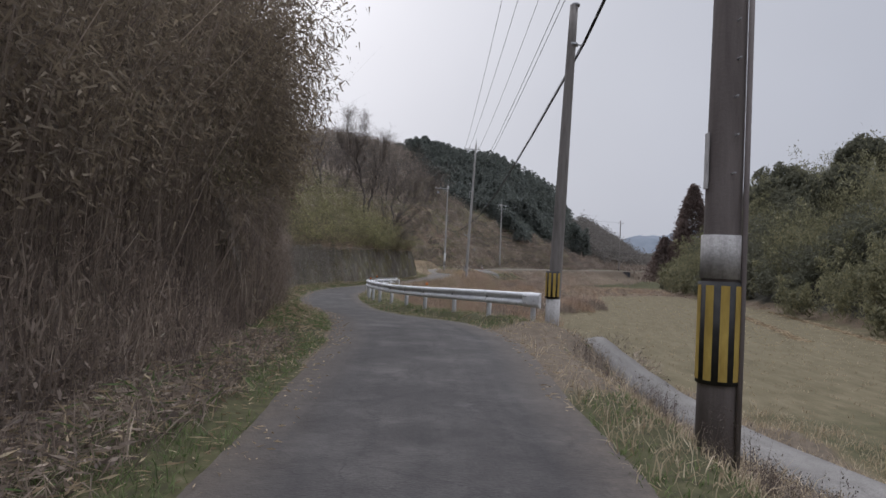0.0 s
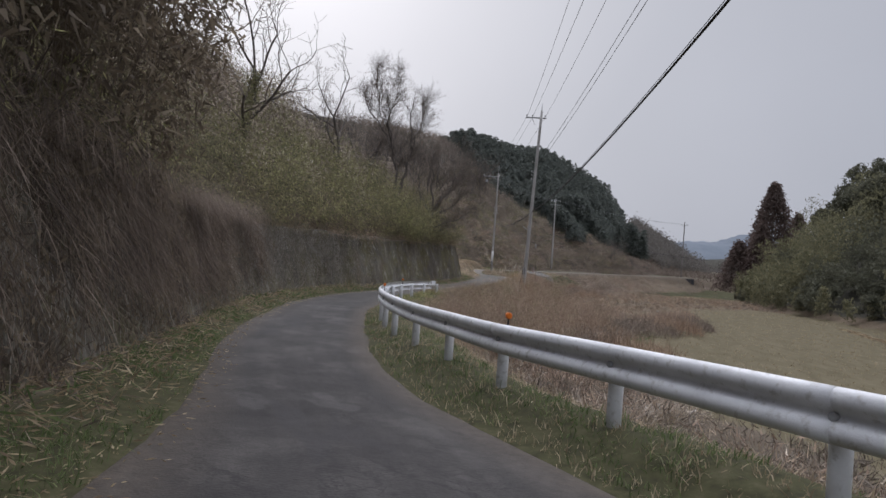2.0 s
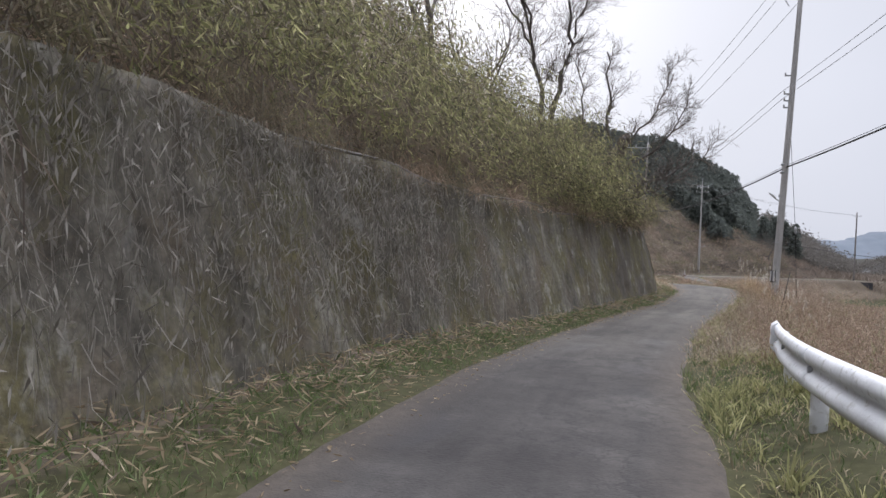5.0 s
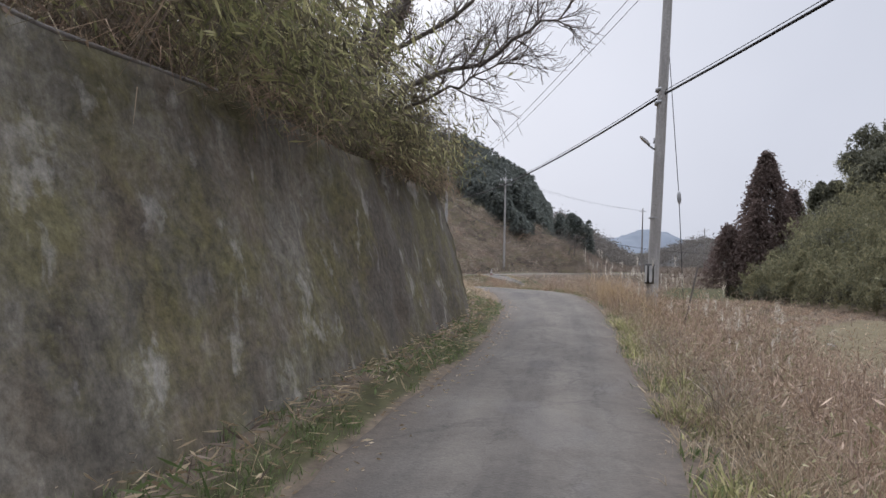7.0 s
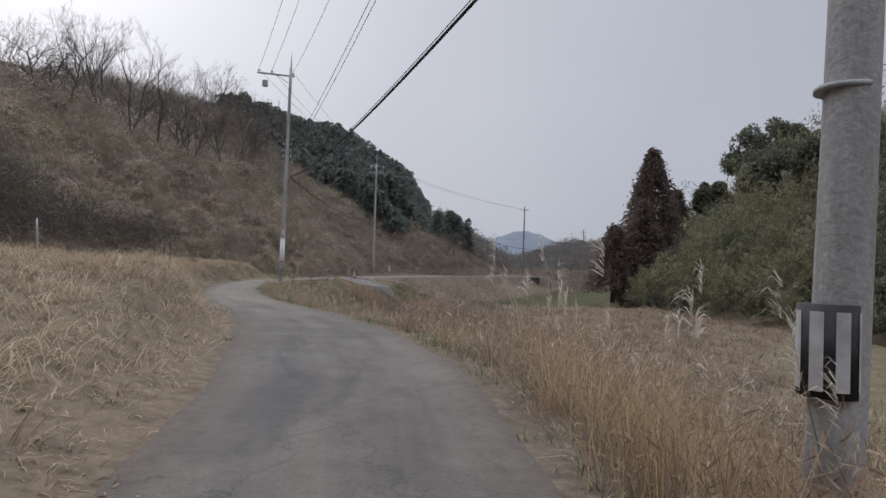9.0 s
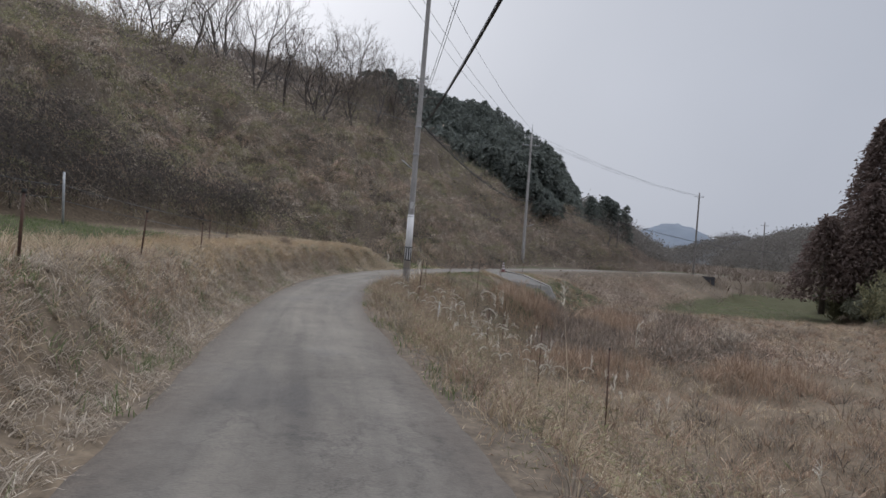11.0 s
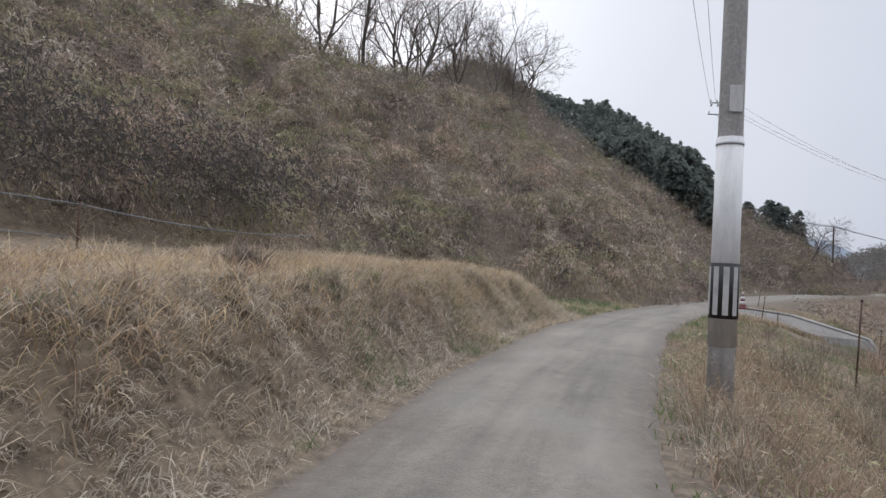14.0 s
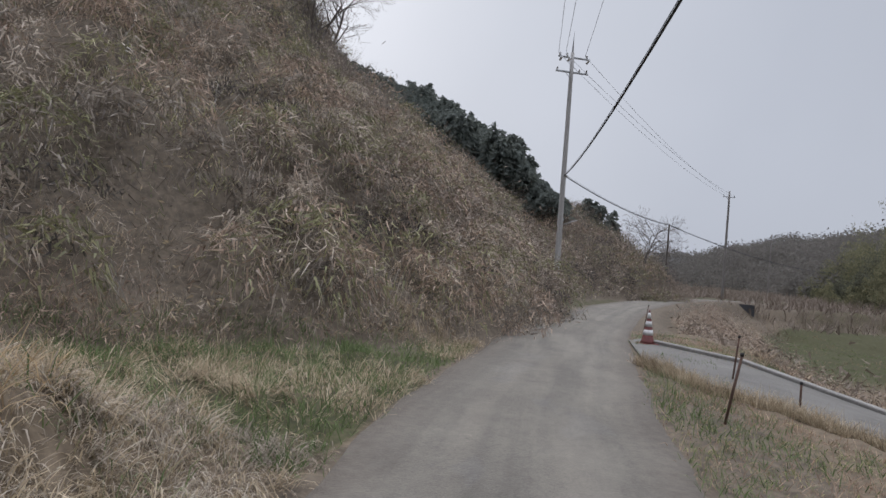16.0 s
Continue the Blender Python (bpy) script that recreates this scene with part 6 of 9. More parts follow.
    nx, ny = 1 / np.hypot(1, g), -g / np.hypot(1, g)
    tops = 2.74 * (1 + 0.05 * lumps(ys, ys * 0.3, 2.2, 2.0)) + 0.03
    hx, hy = np.interp(ys, keep[:, 1], keep[:, 0]) - nx * 0.94, ys - ny * 0.94
    hose = thing("hose", (hx[0], hy[0], road_z(ys[0]) + tops[0]), "dull grey-brown tube standing in for the ledge line of the wall top", "hose")
    pts = [(a - hx[0], b - hy[0], float(road_z(c) + d - road_z(ys[0]) - tops[0]) + 0.012 * math.sin(3 * c)) for a, b, c, d in zip(hx, hy, ys, tops)]
    part("tube", bm_tube(pts, 0.024, 8), M_POLEB, hose)
    # dwarf bamboo along the top, drooping over the edge
    x, y, s, out = along_foot(rng, 4800, 13.5, 66.2, 1.05, 7.5, 1.25)
    x2, y2, s2, out2 = along_foot(rng, 1400, 55, 66.6, 1.0, 3.6, 1.1)
    x, y, s = np.concatenate([x, x2]), np.concatenate([y, y2]), np.concatenate([s, s2 + 1.2])
    ok = (s > 1.0 + 0.55 * smooth(39, 43, y) * (1 - smooth(54, 59, y)))
    x, y, s = x[ok], y[ok], s[ok]
    n = len(x)
    root = on_ground(x, y, -0.05)
    root[:, 2] = np.maximum(root[:, 2], road_z(y) + 2.6)
    over = smooth(39, 43, y) * (1 - smooth(56, 60, y)) * (1 - smooth(3.2, 4.6, s))
    L = U(rng, 0.7, 2.2, n) * np.clip(0.4 + 0.2 * s, 0.5, 1.2) * (1 + 0.75 * over)
    th = np.arctan2(-0.2 + rng.normal(0, 0.5, n), 1 + 0 * x)
    lean = U(rng, 0.15, 0.7, n) + 0.25 * over
    stuff("dwarf_bamboo_stems", blades_mesh(root, L, U(rng, 0.008, 0.016, n), lean, U(rng, 0.3, 1.0, n), rng, th), M_DEAD, "thin arching dwarf bamboo stems above the wall", "bamboo")
    k = 52
    u = rng.uniform(0.3, 1.05, (n, k, 1))
    aim = np.stack([np.cos(th) * np.sin(lean + 0.25), np.sin(th) * np.sin(lean + 0.25), np.cos(lean + 0.25)], 1)
    c = (root[:, None, :] + aim[:, None, :] * L[:, None, None] * u + rng.normal(0, 0.18, (n, k, 3))).reshape(-1, 3)
    # clumps leave dark hollows between them
    c = c[lumps(c[:, 0] + 0.6 * c[:, 2], c[:, 1], 0.75, 2.0) > -0.45]
    ax = np.stack([rng.normal(0.45, 0.5, len(c)), rng.normal(-0.15, 0.5, len(c)), rng.normal(-0.65, 0.45, len(c))], 1)
    green = rng.uniform(0, 1, len(c)) < 0.06 + 0.30 * np.exp(-((c[:, 1] - 27) / 4) ** 2) + 0.52 * smooth(36, 46, c[:, 1]) * (1 - 0.35 * smooth(54, 58, c[:, 1])) + 0.25 * lumps(c[:, 0] + c[:, 2], c[:, 1], 1.3, 7.0)
    for sel, mat, lab in ((green, M_SASA, "olive-green dwarf bamboo leaves drooping over the wall"), (~green, M_SASADRY, "withered dwarf bamboo leaves above the wall")):
        m = sel.sum()
        stuff("dwarf_bamboo", leaves_mesh(c[sel], ax[sel], U(rng, 0.10, 0.24, m), U(rng, 0.014, 0.032, m), rng), mat, lab, "bamboo")
    # brush further up the slope
    x, y, s = on_hill(rng, 20000, -34, -3, 2, 72, 4.5, 22.0)
    half = lumps(x, y, 2.5, 6.0) + rng.normal(0, 0.5, len(x)) < -0.2
    for sel, mat, lab in ((half, M_SCRUBG, "dull green brush on the slope above the wall"), (~half, M_SCRUB, "brown brush on the slope above the wall")):
        stuff("slope_brush", leafage(rng, on_ground(x[sel], y[sel]), 12, 0.4, 0.8, (0.12, 0.36), (0.03, 0.08), flakes_mesh), mat, lab, "brush")
    x3, y3, s3 = on_hill(rng, 6400, -22, -3, 24, 74, 2.9, 15.0)
    ok = lumps(x3, y3, 1.8, 1.7) > -0.25
    x3, y3 = x3[ok], y3[ok]
    tall3 = 0.5 + 1.1 * np.clip(lumps(x3, y3, 1.8, 1.7) + 0.3, 0, 1.2)
    per = 34
    root = on_ground(x3, y3)
    c = (root[:, None, :] + rng.normal(0, 0.45, (len(x3), per, 3)) * np.array([1, 1, 0.5]) + np.array([0, 0, 1]) * tall3[:, None, None] * 2.0 * rng.uniform(0.2, 1.0, (len(x3), per, 1))).reshape(-1, 3)
    ax = np.stack([rng.normal(0.3, 0.7, len(c)), rng.normal(0, 0.7, len(c)), rng.normal(-0.6, 0.5, len(c))], 1)
    olive = lumps(c[:, 0], c[:, 1], 2.4, 4.2) + rng.normal(0, 0.3, len(c)) > 0.1
    for sel, mat, lab in ((olive, M_SCRUBG, "olive leafy shrubs on the slope above the wall"), (~olive, M_SCRUB, "brown tangled shrubs on the slope above the wall")):
        m = sel.sum()
        stuff("slope_shrubs", flakes_mesh(c[sel], ax[sel], U(rng, 0.10, 0.30, m), U(rng, 0.025, 0.07, m), rng), mat, lab, "shrub")
    xx, yy = tufted(rng, x[::2], y[::2], 3, 0.3)
    m = len(xx)
    stuff("brush_stems", blades_mesh(on_ground(xx, yy, -0.1), U(rng, 0.8, 2.6, m), U(rng, 0.012, 0.03, m), U(rng, 0, 0.7, m), U(rng, -0.2, 0.8, m), rng), M_TWIG, "bare stems standing in the brush", "brush")


M_PALEVINE = leafy("pale_withered_vine", [(0.0, (0.060, 0.053, 0.044)), (0.5, (0.14, 0.126, 0.108)), (0.85, (0.24, 0.222, 0.196)), (1.0, (0.46, 0.43, 0.39))], gain=1.6)
M_DEADPALE = leafy("grey_dead_leaf", [(0.0, (0.035, 0.028, 0.022)), (0.5, (0.085, 0.068, 0.052)), (0.85, (0.155, 0.132, 0.104)), (1.0, (0.40, 0.37, 0.32))], gain=1.65)
wall_growth()


M_GOLD = leafy("golden_grass", [(0.0, (0.13, 0.085, 0.045)), (0.4, (0.31, 0.22, 0.12)), (0.75, (0.46, 0.345, 0.205)), (1.0, (0.60, 0.49, 0.33))], gain=1.15)
M_BLEACH = leafy("bleached_grass", [(0.0, (0.078, 0.062, 0.048)), (0.4, (0.215, 0.178, 0.137)), (0.75, (0.375, 0.326, 0.264)), (0.92, (0.50, 0.45, 0.37)), (1.0, (0.66, 0.61, 0.53))], gain=1.18)


def terrace():
    rng = np.random.default_rng(14)
    x, y = west_of_road(rng, 16000, 67, 122, 0.12, 4.2, 0.85)
    x, y = tufted(rng, x, y, 5, 0.06)
    ok = x < left_edge(y) - 0.05
    x, y = x[ok], y[ok]
    s, _ = foot_distance(x, y, FOOT_W)
    x, y = x[s < 0.5], y[s < 0.5]
    n = len(x)
    a = left_edge(y) - x
    th, tall = matted(rng, x, y, 1.0)
    short = np.clip(0.35 + 0.5 * a, 0.35, 1.0) * (1 - 0.25 * smooth(112, 118, y))
    d = curved_blades(on_ground(x, y, -0.02), U(rng, 0.18, 0.52, n) * short * tall, U(rng, 0.006, 0.014, n), U(rng, 0.3, 1.5, n), U(rng, 0.2, 1.6, n), rng, th)
    stuff("bank_grass", d, M_STRAW, "long dry bleached grass drooping over the field bank", "grass")
    x, y = west_of_road(rng, 17000, 80, 119, 0.08, 2.2)
    x, y = tufted(rng, x, y, 5, 0.06)
    n = len(x)
    th, tall = matted(rng, x, y, 6.0, 0.22)
    stuff("bank_grass", curved_blades(on_ground(x, y, -0.01), U(rng, 0.12, 0.36, n) * tall, U(rng, 0.005, 0.011, n), U(rng, 0.5, 1.5, n), U(rng, 0.3, 1.8, n), rng, th), M_BLEACH, "short matted dry grass on the face of the bank", "grass")
    x, y = west_of_road(rng, 10000, 96, 119, 0.15, 2.6)
    x, y = tufted(rng, x, y, 7, 0.07)
    n = len(x)
    th, tall = matted(rng, x, y, 8.0, 0.3)
    stuff("bank_grass", blades_mesh(on_ground(x, y, -0.01), U(rng, 0.08, 0.22, n) * tall, U(rng, 0.004, 0.009, n), U(rng, 0.4, 1.5, n), U(rng, 0.2, 1.4, n), rng, th), M_BLEACH, "fine short dry grass between the longer tufts of the bank", "grass")
    x, y = west_of_road(rng, 8200, 110, 121, 0.2, 5.5)
    x, y = tufted(rng, x, y, 7, 0.06)
    s, _ = foot_distance(x, y, FOOT_W)
    ok = (s < 0.3) & (terrain(x, y)[0] > road_z(y) + 0.14)
    x, y = x[ok], y[ok]
    n = len(x)
    th, tall = matted(rng, x, y, 4.0)
    stuff("bank_grass", curved_blades(on_ground(x, y, -0.02), U(rng, 0.16, 0.46, n) * tall, U(rng, 0.005, 0.010, n), U(rng, 0.3, 1.4, n), U(rng, 0.3, 1.6, n), rng, th), M_STRAW, "tall golden dry grass at the end of the bank", "grass")
    x, y = west_of_road(rng, 4200, 74, 112, 0.7, 4.5)
    x, y = tufted(rng, x, y, 7, 0.07)
    ok = lumps(x, y, 1.1, 2.7) > 0.1
    x, y = x[ok], y[ok]
    n = len(x)
    stuff("russet_bank_grass", blades_mesh(on_ground(x, y, -0.02), U(rng, 0.18, 0.42, n), U(rng, 0.006, 0.012, n), U(rng, 0.2, 1.3, n), U(rng, 0.2, 1.5, n), rng), M_RUSSET,
          "russet dry grass on top of the field bank", "grass")
    x, y = west_of_road(rng, 15000, 72, 126, 0.05, 15.0, 1.5)
    x, y = tufted(rng, x, y, 5, 0.09)
    t = terrain(x, y)[2]
    ok = (t > 0.35) | (lumps(x, y, 0.6, 5.0) > 0.75)
    x, y = x[ok], y[ok]
    n = len(x)
    stuff("field_grass", blades_mesh(on_ground(x, y, -0.01), U(rng, 0.07, 0.24, n), U(rng, 0.006, 0.012, n), U(rng, 0.1, 1.0, n), U(rng, 0.1, 1.0, n), rng), M_GRASS,
          "green grass patches on the terrace and foot of the slope", "grass")
    x, y = west_of_road(rng, 15000, 110, 127, 0.05, 9.0, 1.2)
    x, y = tufted(rng, x, y, 5, 0.07)
    ok = (foot_distance(x, y, FOOT_W)[0] < 0.8) & (lumps(x, y, 1.3, 2.2) + 0.4 * (left_edge(y) - x < 0.7) > 0.0)
    x, y = x[ok], y[ok]
    n = len(x)
    th, tall = matted(rng, x, y, 3.0)
    stuff("meadow_straw", blades_mesh(on_ground(x, y, -0.01), U(rng, 0.1, 0.42, n) * tall, U(rng, 0.005, 0.011, n), U(rng, 0.3, 1.4, n), U(rng, 0.1, 1.4, n), rng, th), M_STRAW, "matted straw in the meadow below the scrub slope", "grass")
    x, y = rng.normal(-1.6, 2.4, 1500), rng.normal(122.6, 1.7, 1500)
    ok = (x < left_edge(y) - 0.1) & (foot_distance(x, y, FOOT_W)[0] < 0.6)
    x, y = tufted(rng, x[ok], y[ok], 7, 0.06)
    n = len(x)
    stuff("meadow_grass", blades_mesh(on_ground(x, y, -0.01), U(rng, 0.12, 0.38, n), U(rng, 0.005, 0.011, n), U(rng, 0.1, 1.0, n), U(rng, 0.1, 1.2, n), rng), M_GRASS, "fresh green grass at the foot of the scrub slope", "grass")
    x, y = west_of_road(rng, 2600, 80, 120, 0.05, 1.6)
    ok = lumps(x, y, 0.9, 6.6) + 0.4 * lumps(x, y, 0.4, 2.6) > 0.25
    x, y = tufted(rng, x[ok], y[ok], 8, 0.06)
    n = len(x)
    stuff("bank_green", blades_mesh(on_ground(x, y, -0.01), U(rng, 0.08, 0.30, n), U(rng, 0.004, 0.009, n), U(rng, 0.2, 1.2, n), U(rng, 0.2, 1.3, n), rng), M_GRASS, "green blades pushing through the dry grass of the bank", "grass")
    x, y = west_of_road(rng, 3600, 92, 120.5, 0.9, 3.4)
    x, y = tufted(rng, x, y, 7, 0.07)
    ok = (foot_distance(x, y, FOOT_W)[0] < 0.3) & (terrain(x, y)[0] > road_z(y) + 0.55)
    x, y = x[ok], y[ok]
    n = len(x)
    stuff("golden_grass", curved_blades(on_ground(x, y, -0.02), U(rng, 0.15, 0.42, n), U(rng, 0.004, 0.009, n), U(rng, 0.2, 1.2, n), U(rng, 0.2, 1.6, n), rng, U(rng, 0, 6.28, n)), M_GOLD, "golden dry grass along the top of the bank", "grass")
    # one brown seed stump on the bank
    ob = thing("weed_stump", (-4.76, 106.2, ground_at(-4.76, 106.2)), "dark brown dead weed clump on the bank top", "weed")
    m = 420
    base = np.stack([rng.normal(0, 0.10, m), rng.normal(0, 0.10, m), U(rng, -0.05, 0.15, m)], 1)
    v, q, t = curved_blades(base, U(rng, 0.2, 0.5, m), U(rng, 0.010, 0.022, m), U(rng, 0, 0.5, m), U(rng, 0.2, 1.4, m), rng, U(rng, 0, 6.28, m))
    stalks = new("stalks", mesh_np("stalks", v, q, t, [M_DEAD]))
    stalks.parent = ob


terrace()


def tussocks(rng, x, y, per, spread, length, width, lean=(0.1, 1.1), curl=(0.3, 1.5)):
    """Tufts whose blades lean outwards from the middle of each, no two tufts of one height."""
    n = len(x)
    a, r = rng.uniform(0, 2 * math.pi, (n, per)), np.abs(rng.normal(0, spread, (n, per)))
    size = np.repeat(U(rng, 0.55, 1.25, n), per)
    xx, yy = (x[:, None] + r * np.cos(a)).ravel(), (y[:, None] + r * np.sin(a)).ravel()
    out = np.clip(r.ravel() / (2.2 * spread), 0, 1)
    m = n * per
    return curved_blades(on_ground(xx, yy, -0.03), U(rng, *length, m) * size, U(rng, *width, m), lean[0] + (lean[1] - lean[0]) * np.clip(out + rng.normal(0, 0.2, m), 0, 1), U(rng, *curl, m), rng, a.ravel() + rng.normal(0, 0.5, m))


def tussock_fields():
    rng = np.random.default_rng(19)
    mats = ((M_STRAW, "straw-coloured"), (M_RUSSET, "russet"), (M_DEADPALE, "grey-brown"), (M_BLEACH, "bleached"))
    # beside the lane, from the end of the guardrail to the lamp pole
    x, y = east_of_road(rng, 1500, 46, 74, 0.45, 5.5, 1.2)
    kind = (2.2 + 1.6 * lumps(x, y, 1.6, 2.0) + rng.normal(0, 0.8, len(x))).astype(int) % 4
    for k, (mat, word) in enumerate(mats):
        sel = kind == k
        stuff("roadside_tussocks", tussocks(rng, x[sel], y[sel], 40, 0.13, (0.28, 0.66), (0.003, 0.008), (0.05, 0.9), (0.3, 1.7)), mat, word + " grass tussocks beside the lane", "grass")
    x, y = east_of_road(rng, 900, 40, 66, 0.05, 1.5)
    ok = lumps(x, y, 1.1, 4.0) > -0.2
    stuff("verge_weeds", tussocks(rng, x[ok], y[ok], 26, 0.10, (0.10, 0.34), (0.008, 0.02)), M_SASA, "olive weeds low on the verge", "weeds")
    # below the lane after the bend
    x, y = east_of_road(rng, 1300, 76, 112, 0.35, 4.5, 1.1)
    kind = (2.0 + 1.7 * lumps(x, y, 1.8, 5.0) + rng.normal(0, 0.8, len(x))).astype(int) % 4
    for k, (mat, word) in enumerate(mats):
        sel = kind == k
        stuff("lane_tussocks", tussocks(rng, x[sel], y[sel], 38, 0.12, (0.25, 0.60), (0.003, 0.008), (0.05, 1.0), (0.3, 1.7)), mat, word + " grass tussocks below the lane", "grass")
    # along the old rows of the fallow field
    row, along = rng.integers(0, 30, 3600), U(rng, 76, 136, 3600)
    x, y = 2.2 + 1.1 * row + 0.22 * (along - 82) + rng.normal(0, 0.2, 3600), along
    ok = (x > right_edge(y) + 4) & (terrain(x, y)[3] < 0.4) & (lumps(x, y, 2.6, 1.7) > -0.55)
    x, y = x[ok], y[ok]
    kind = (1.6 + 1.5 * lumps(x, y, 3.2, 3.0) + rng.normal(0, 0.7, len(x))).astype(int) % 3
    for k, (mat, word) in enumerate(((M_DEADPALE, "grey-brown"), (M_RUSSET, "russet"), (M_STRAW, "pale"))):
        sel = kind == k
        stuff("field_tussocks", tussocks(rng, x[sel], y[sel], 22, 0.20, (0.35, 0.8), (0.012, 0.026), (0.3, 1.35), (0.4, 1.6)), mat, word + " grass tussocks along the rows of the fallow field", "grass")
    # small dead leaves and seed heads filling the growth
    for y0, y1, b0, b1, count in ((44, 74, 0.25, 6.0, 5200), (76, 112, 0.25, 6.5, 5200)):
        x, y = east_of_road(rng, count, y0, y1, b0, b1, 1.1)
        kind = (2.0 + 1.6 * lumps(x, y, 1.4, 3.6) + rng.normal(0, 0.7, count)).astype(int) % 4
        for k, (mat, word) in enumerate(((M_RUSSET, "russet"), (M_SCRUBG, "olive"), (M_STRAW, "straw-coloured"), (M_RUSTSCRUB, "rust-brown"))):
            sel = kind == k
            stuff("verge_brush", leafage(rng, on_ground(x[sel], y[sel], 0.02), 16, 0.13, 0.26, (0.03, 0.10), (0.004, 0.013)), mat, word + " small weeds and seed heads beside the lane", "weeds")
    # foxtail grass with long drooping heads
    cx = np.concatenate([rng.normal(2.9, 0.7, 46), rng.normal(1.2, 0.35, 22), rng.normal(2.4, 0.8, 30)])
    cy = np.concatenate([rng.normal(100.6, 1.3, 46), rng.normal(97.5, 0.8, 22), rng.normal(91, 2.0, 30)])
    ok = cx > right_edge(cy) + 0.7
    cx, cy = cx[ok], cy[ok]
    stuff("foxtail_leaves", tussocks(rng, cx, cy, 12, 0.07, (0.4, 0.8), (0.008, 0.016)), M_STRAW, "straw-coloured leaves of the foxtail grass", "grass")
    n = len(cx)
    root, th = on_ground(cx, cy, -0.03), U(rng, 0, 6.28, n)
    L, le = U(rng, 0.95, 1.45, n), U(rng, 0.05, 0.3, n)
    stuff("foxtail_stems", curved_blades(root, L, U(rng, 0.006, 0.010, n), le, 0.35 + 0 * L, rng, th), M_BLEACH, "tall pale stems of the foxtail grass", "grass")
    way = lambda a: np.stack([np.cos(th) * np.sin(a), np.sin(th) * np.sin(a), np.cos(a)], 1)
    tip = root + sum(way(le + 0.35 * k / 2) * (L / 3)[:, None] for k in range(3))
    k = 60
    u = rng.uniform(0, 1, (n, k))
    bend = le[:, None] + 0.6 + 1.9 * u
    hx = 0.26 * np.sin(le[:, None] + 0.6 + 0.95 * u) * u
    c = np.repeat(tip, k, 0) + np.stack([(np.cos(th)[:, None] * hx).ravel(), (np.sin(th)[:, None] * hx).ravel(), (0.22 * np.cos(le[:, None] + 0.6 + 0.95 * u) * u).ravel()], 1)
    ax = np.stack([(np.cos(th)[:, None] * np.sin(bend)).ravel(), (np.sin(th)[:, None] * np.sin(bend)).ravel(), np.cos(bend).ravel()], 1) + rng.normal(0, 0.35, (n * k, 3))
    stuff("foxtail_heads", leaves_mesh(c, ax, U(rng, 0.04, 0.08, n * k), U(rng, 0.012, 0.022, n * k), rng), M_PLUME, "pale drooping seed heads of the foxtail grass", "grass")
    # brown thickets between the guardrail and the paddy
    x, y = east_of_road(rng, 300, 22, 66, 3.6, 15.0)
    x2, y2 = U(rng, 7, 19, 260), U(rng, 103, 126, 260)
    beside = (x2 > right_edge(y2) + 2.5) & ~((x2 < 14) & (y2 > 113) & (y2 < 132)) & (lumps(x2, y2, 4.0, 2.5) > -0.2)
    x, y = np.concatenate([x, x2[beside]]), np.concatenate([y, y2[beside]])
    ok = (terrain(x, y)[3] < 0.3) & ((lumps(x, y, 2.8, 4.5) > -0.25) | (y > 100))
    x, y = x[ok], y[ok]
    for j, (mat, lab) in enumerate(((M_RUSTSCRUB, "rust-brown thickets on the rough ground below the lane"), (M_SCRUB, "brown thickets on the rough ground below the lane"), (M_GREYSCRUB, "grey-brown thickets on the rough ground below the lane"))):
        cx, cy = x[j::3], y[j::3]
        r = U(rng, 0.6, 1.5, len(cx))
        k = 420
        d = rng.normal(0, 1, (len(cx), k, 3))
        d /= np.linalg.norm(d, axis=2)[:, :, None]
        d[:, :, 2] = np.abs(d[:, :, 2])
        c = (on_ground(cx, cy)[:, None, :] + d * r[:, None, None] * rng.uniform(0.55, 1.1, (len(cx), k, 1)) * np.array([1.2, 1.2, 0.85])).reshape(-1, 3)
        stuff("thickets", flakes_mesh(c, d.reshape(-1, 3) + rng.normal(0, 0.6, c.shape) + np.array([0, 0, 0.3]), U(rng, 0.12, 0.40, len(c)), U(rng, 0.012, 0.034, len(c)), rng), mat, lab, "bush")


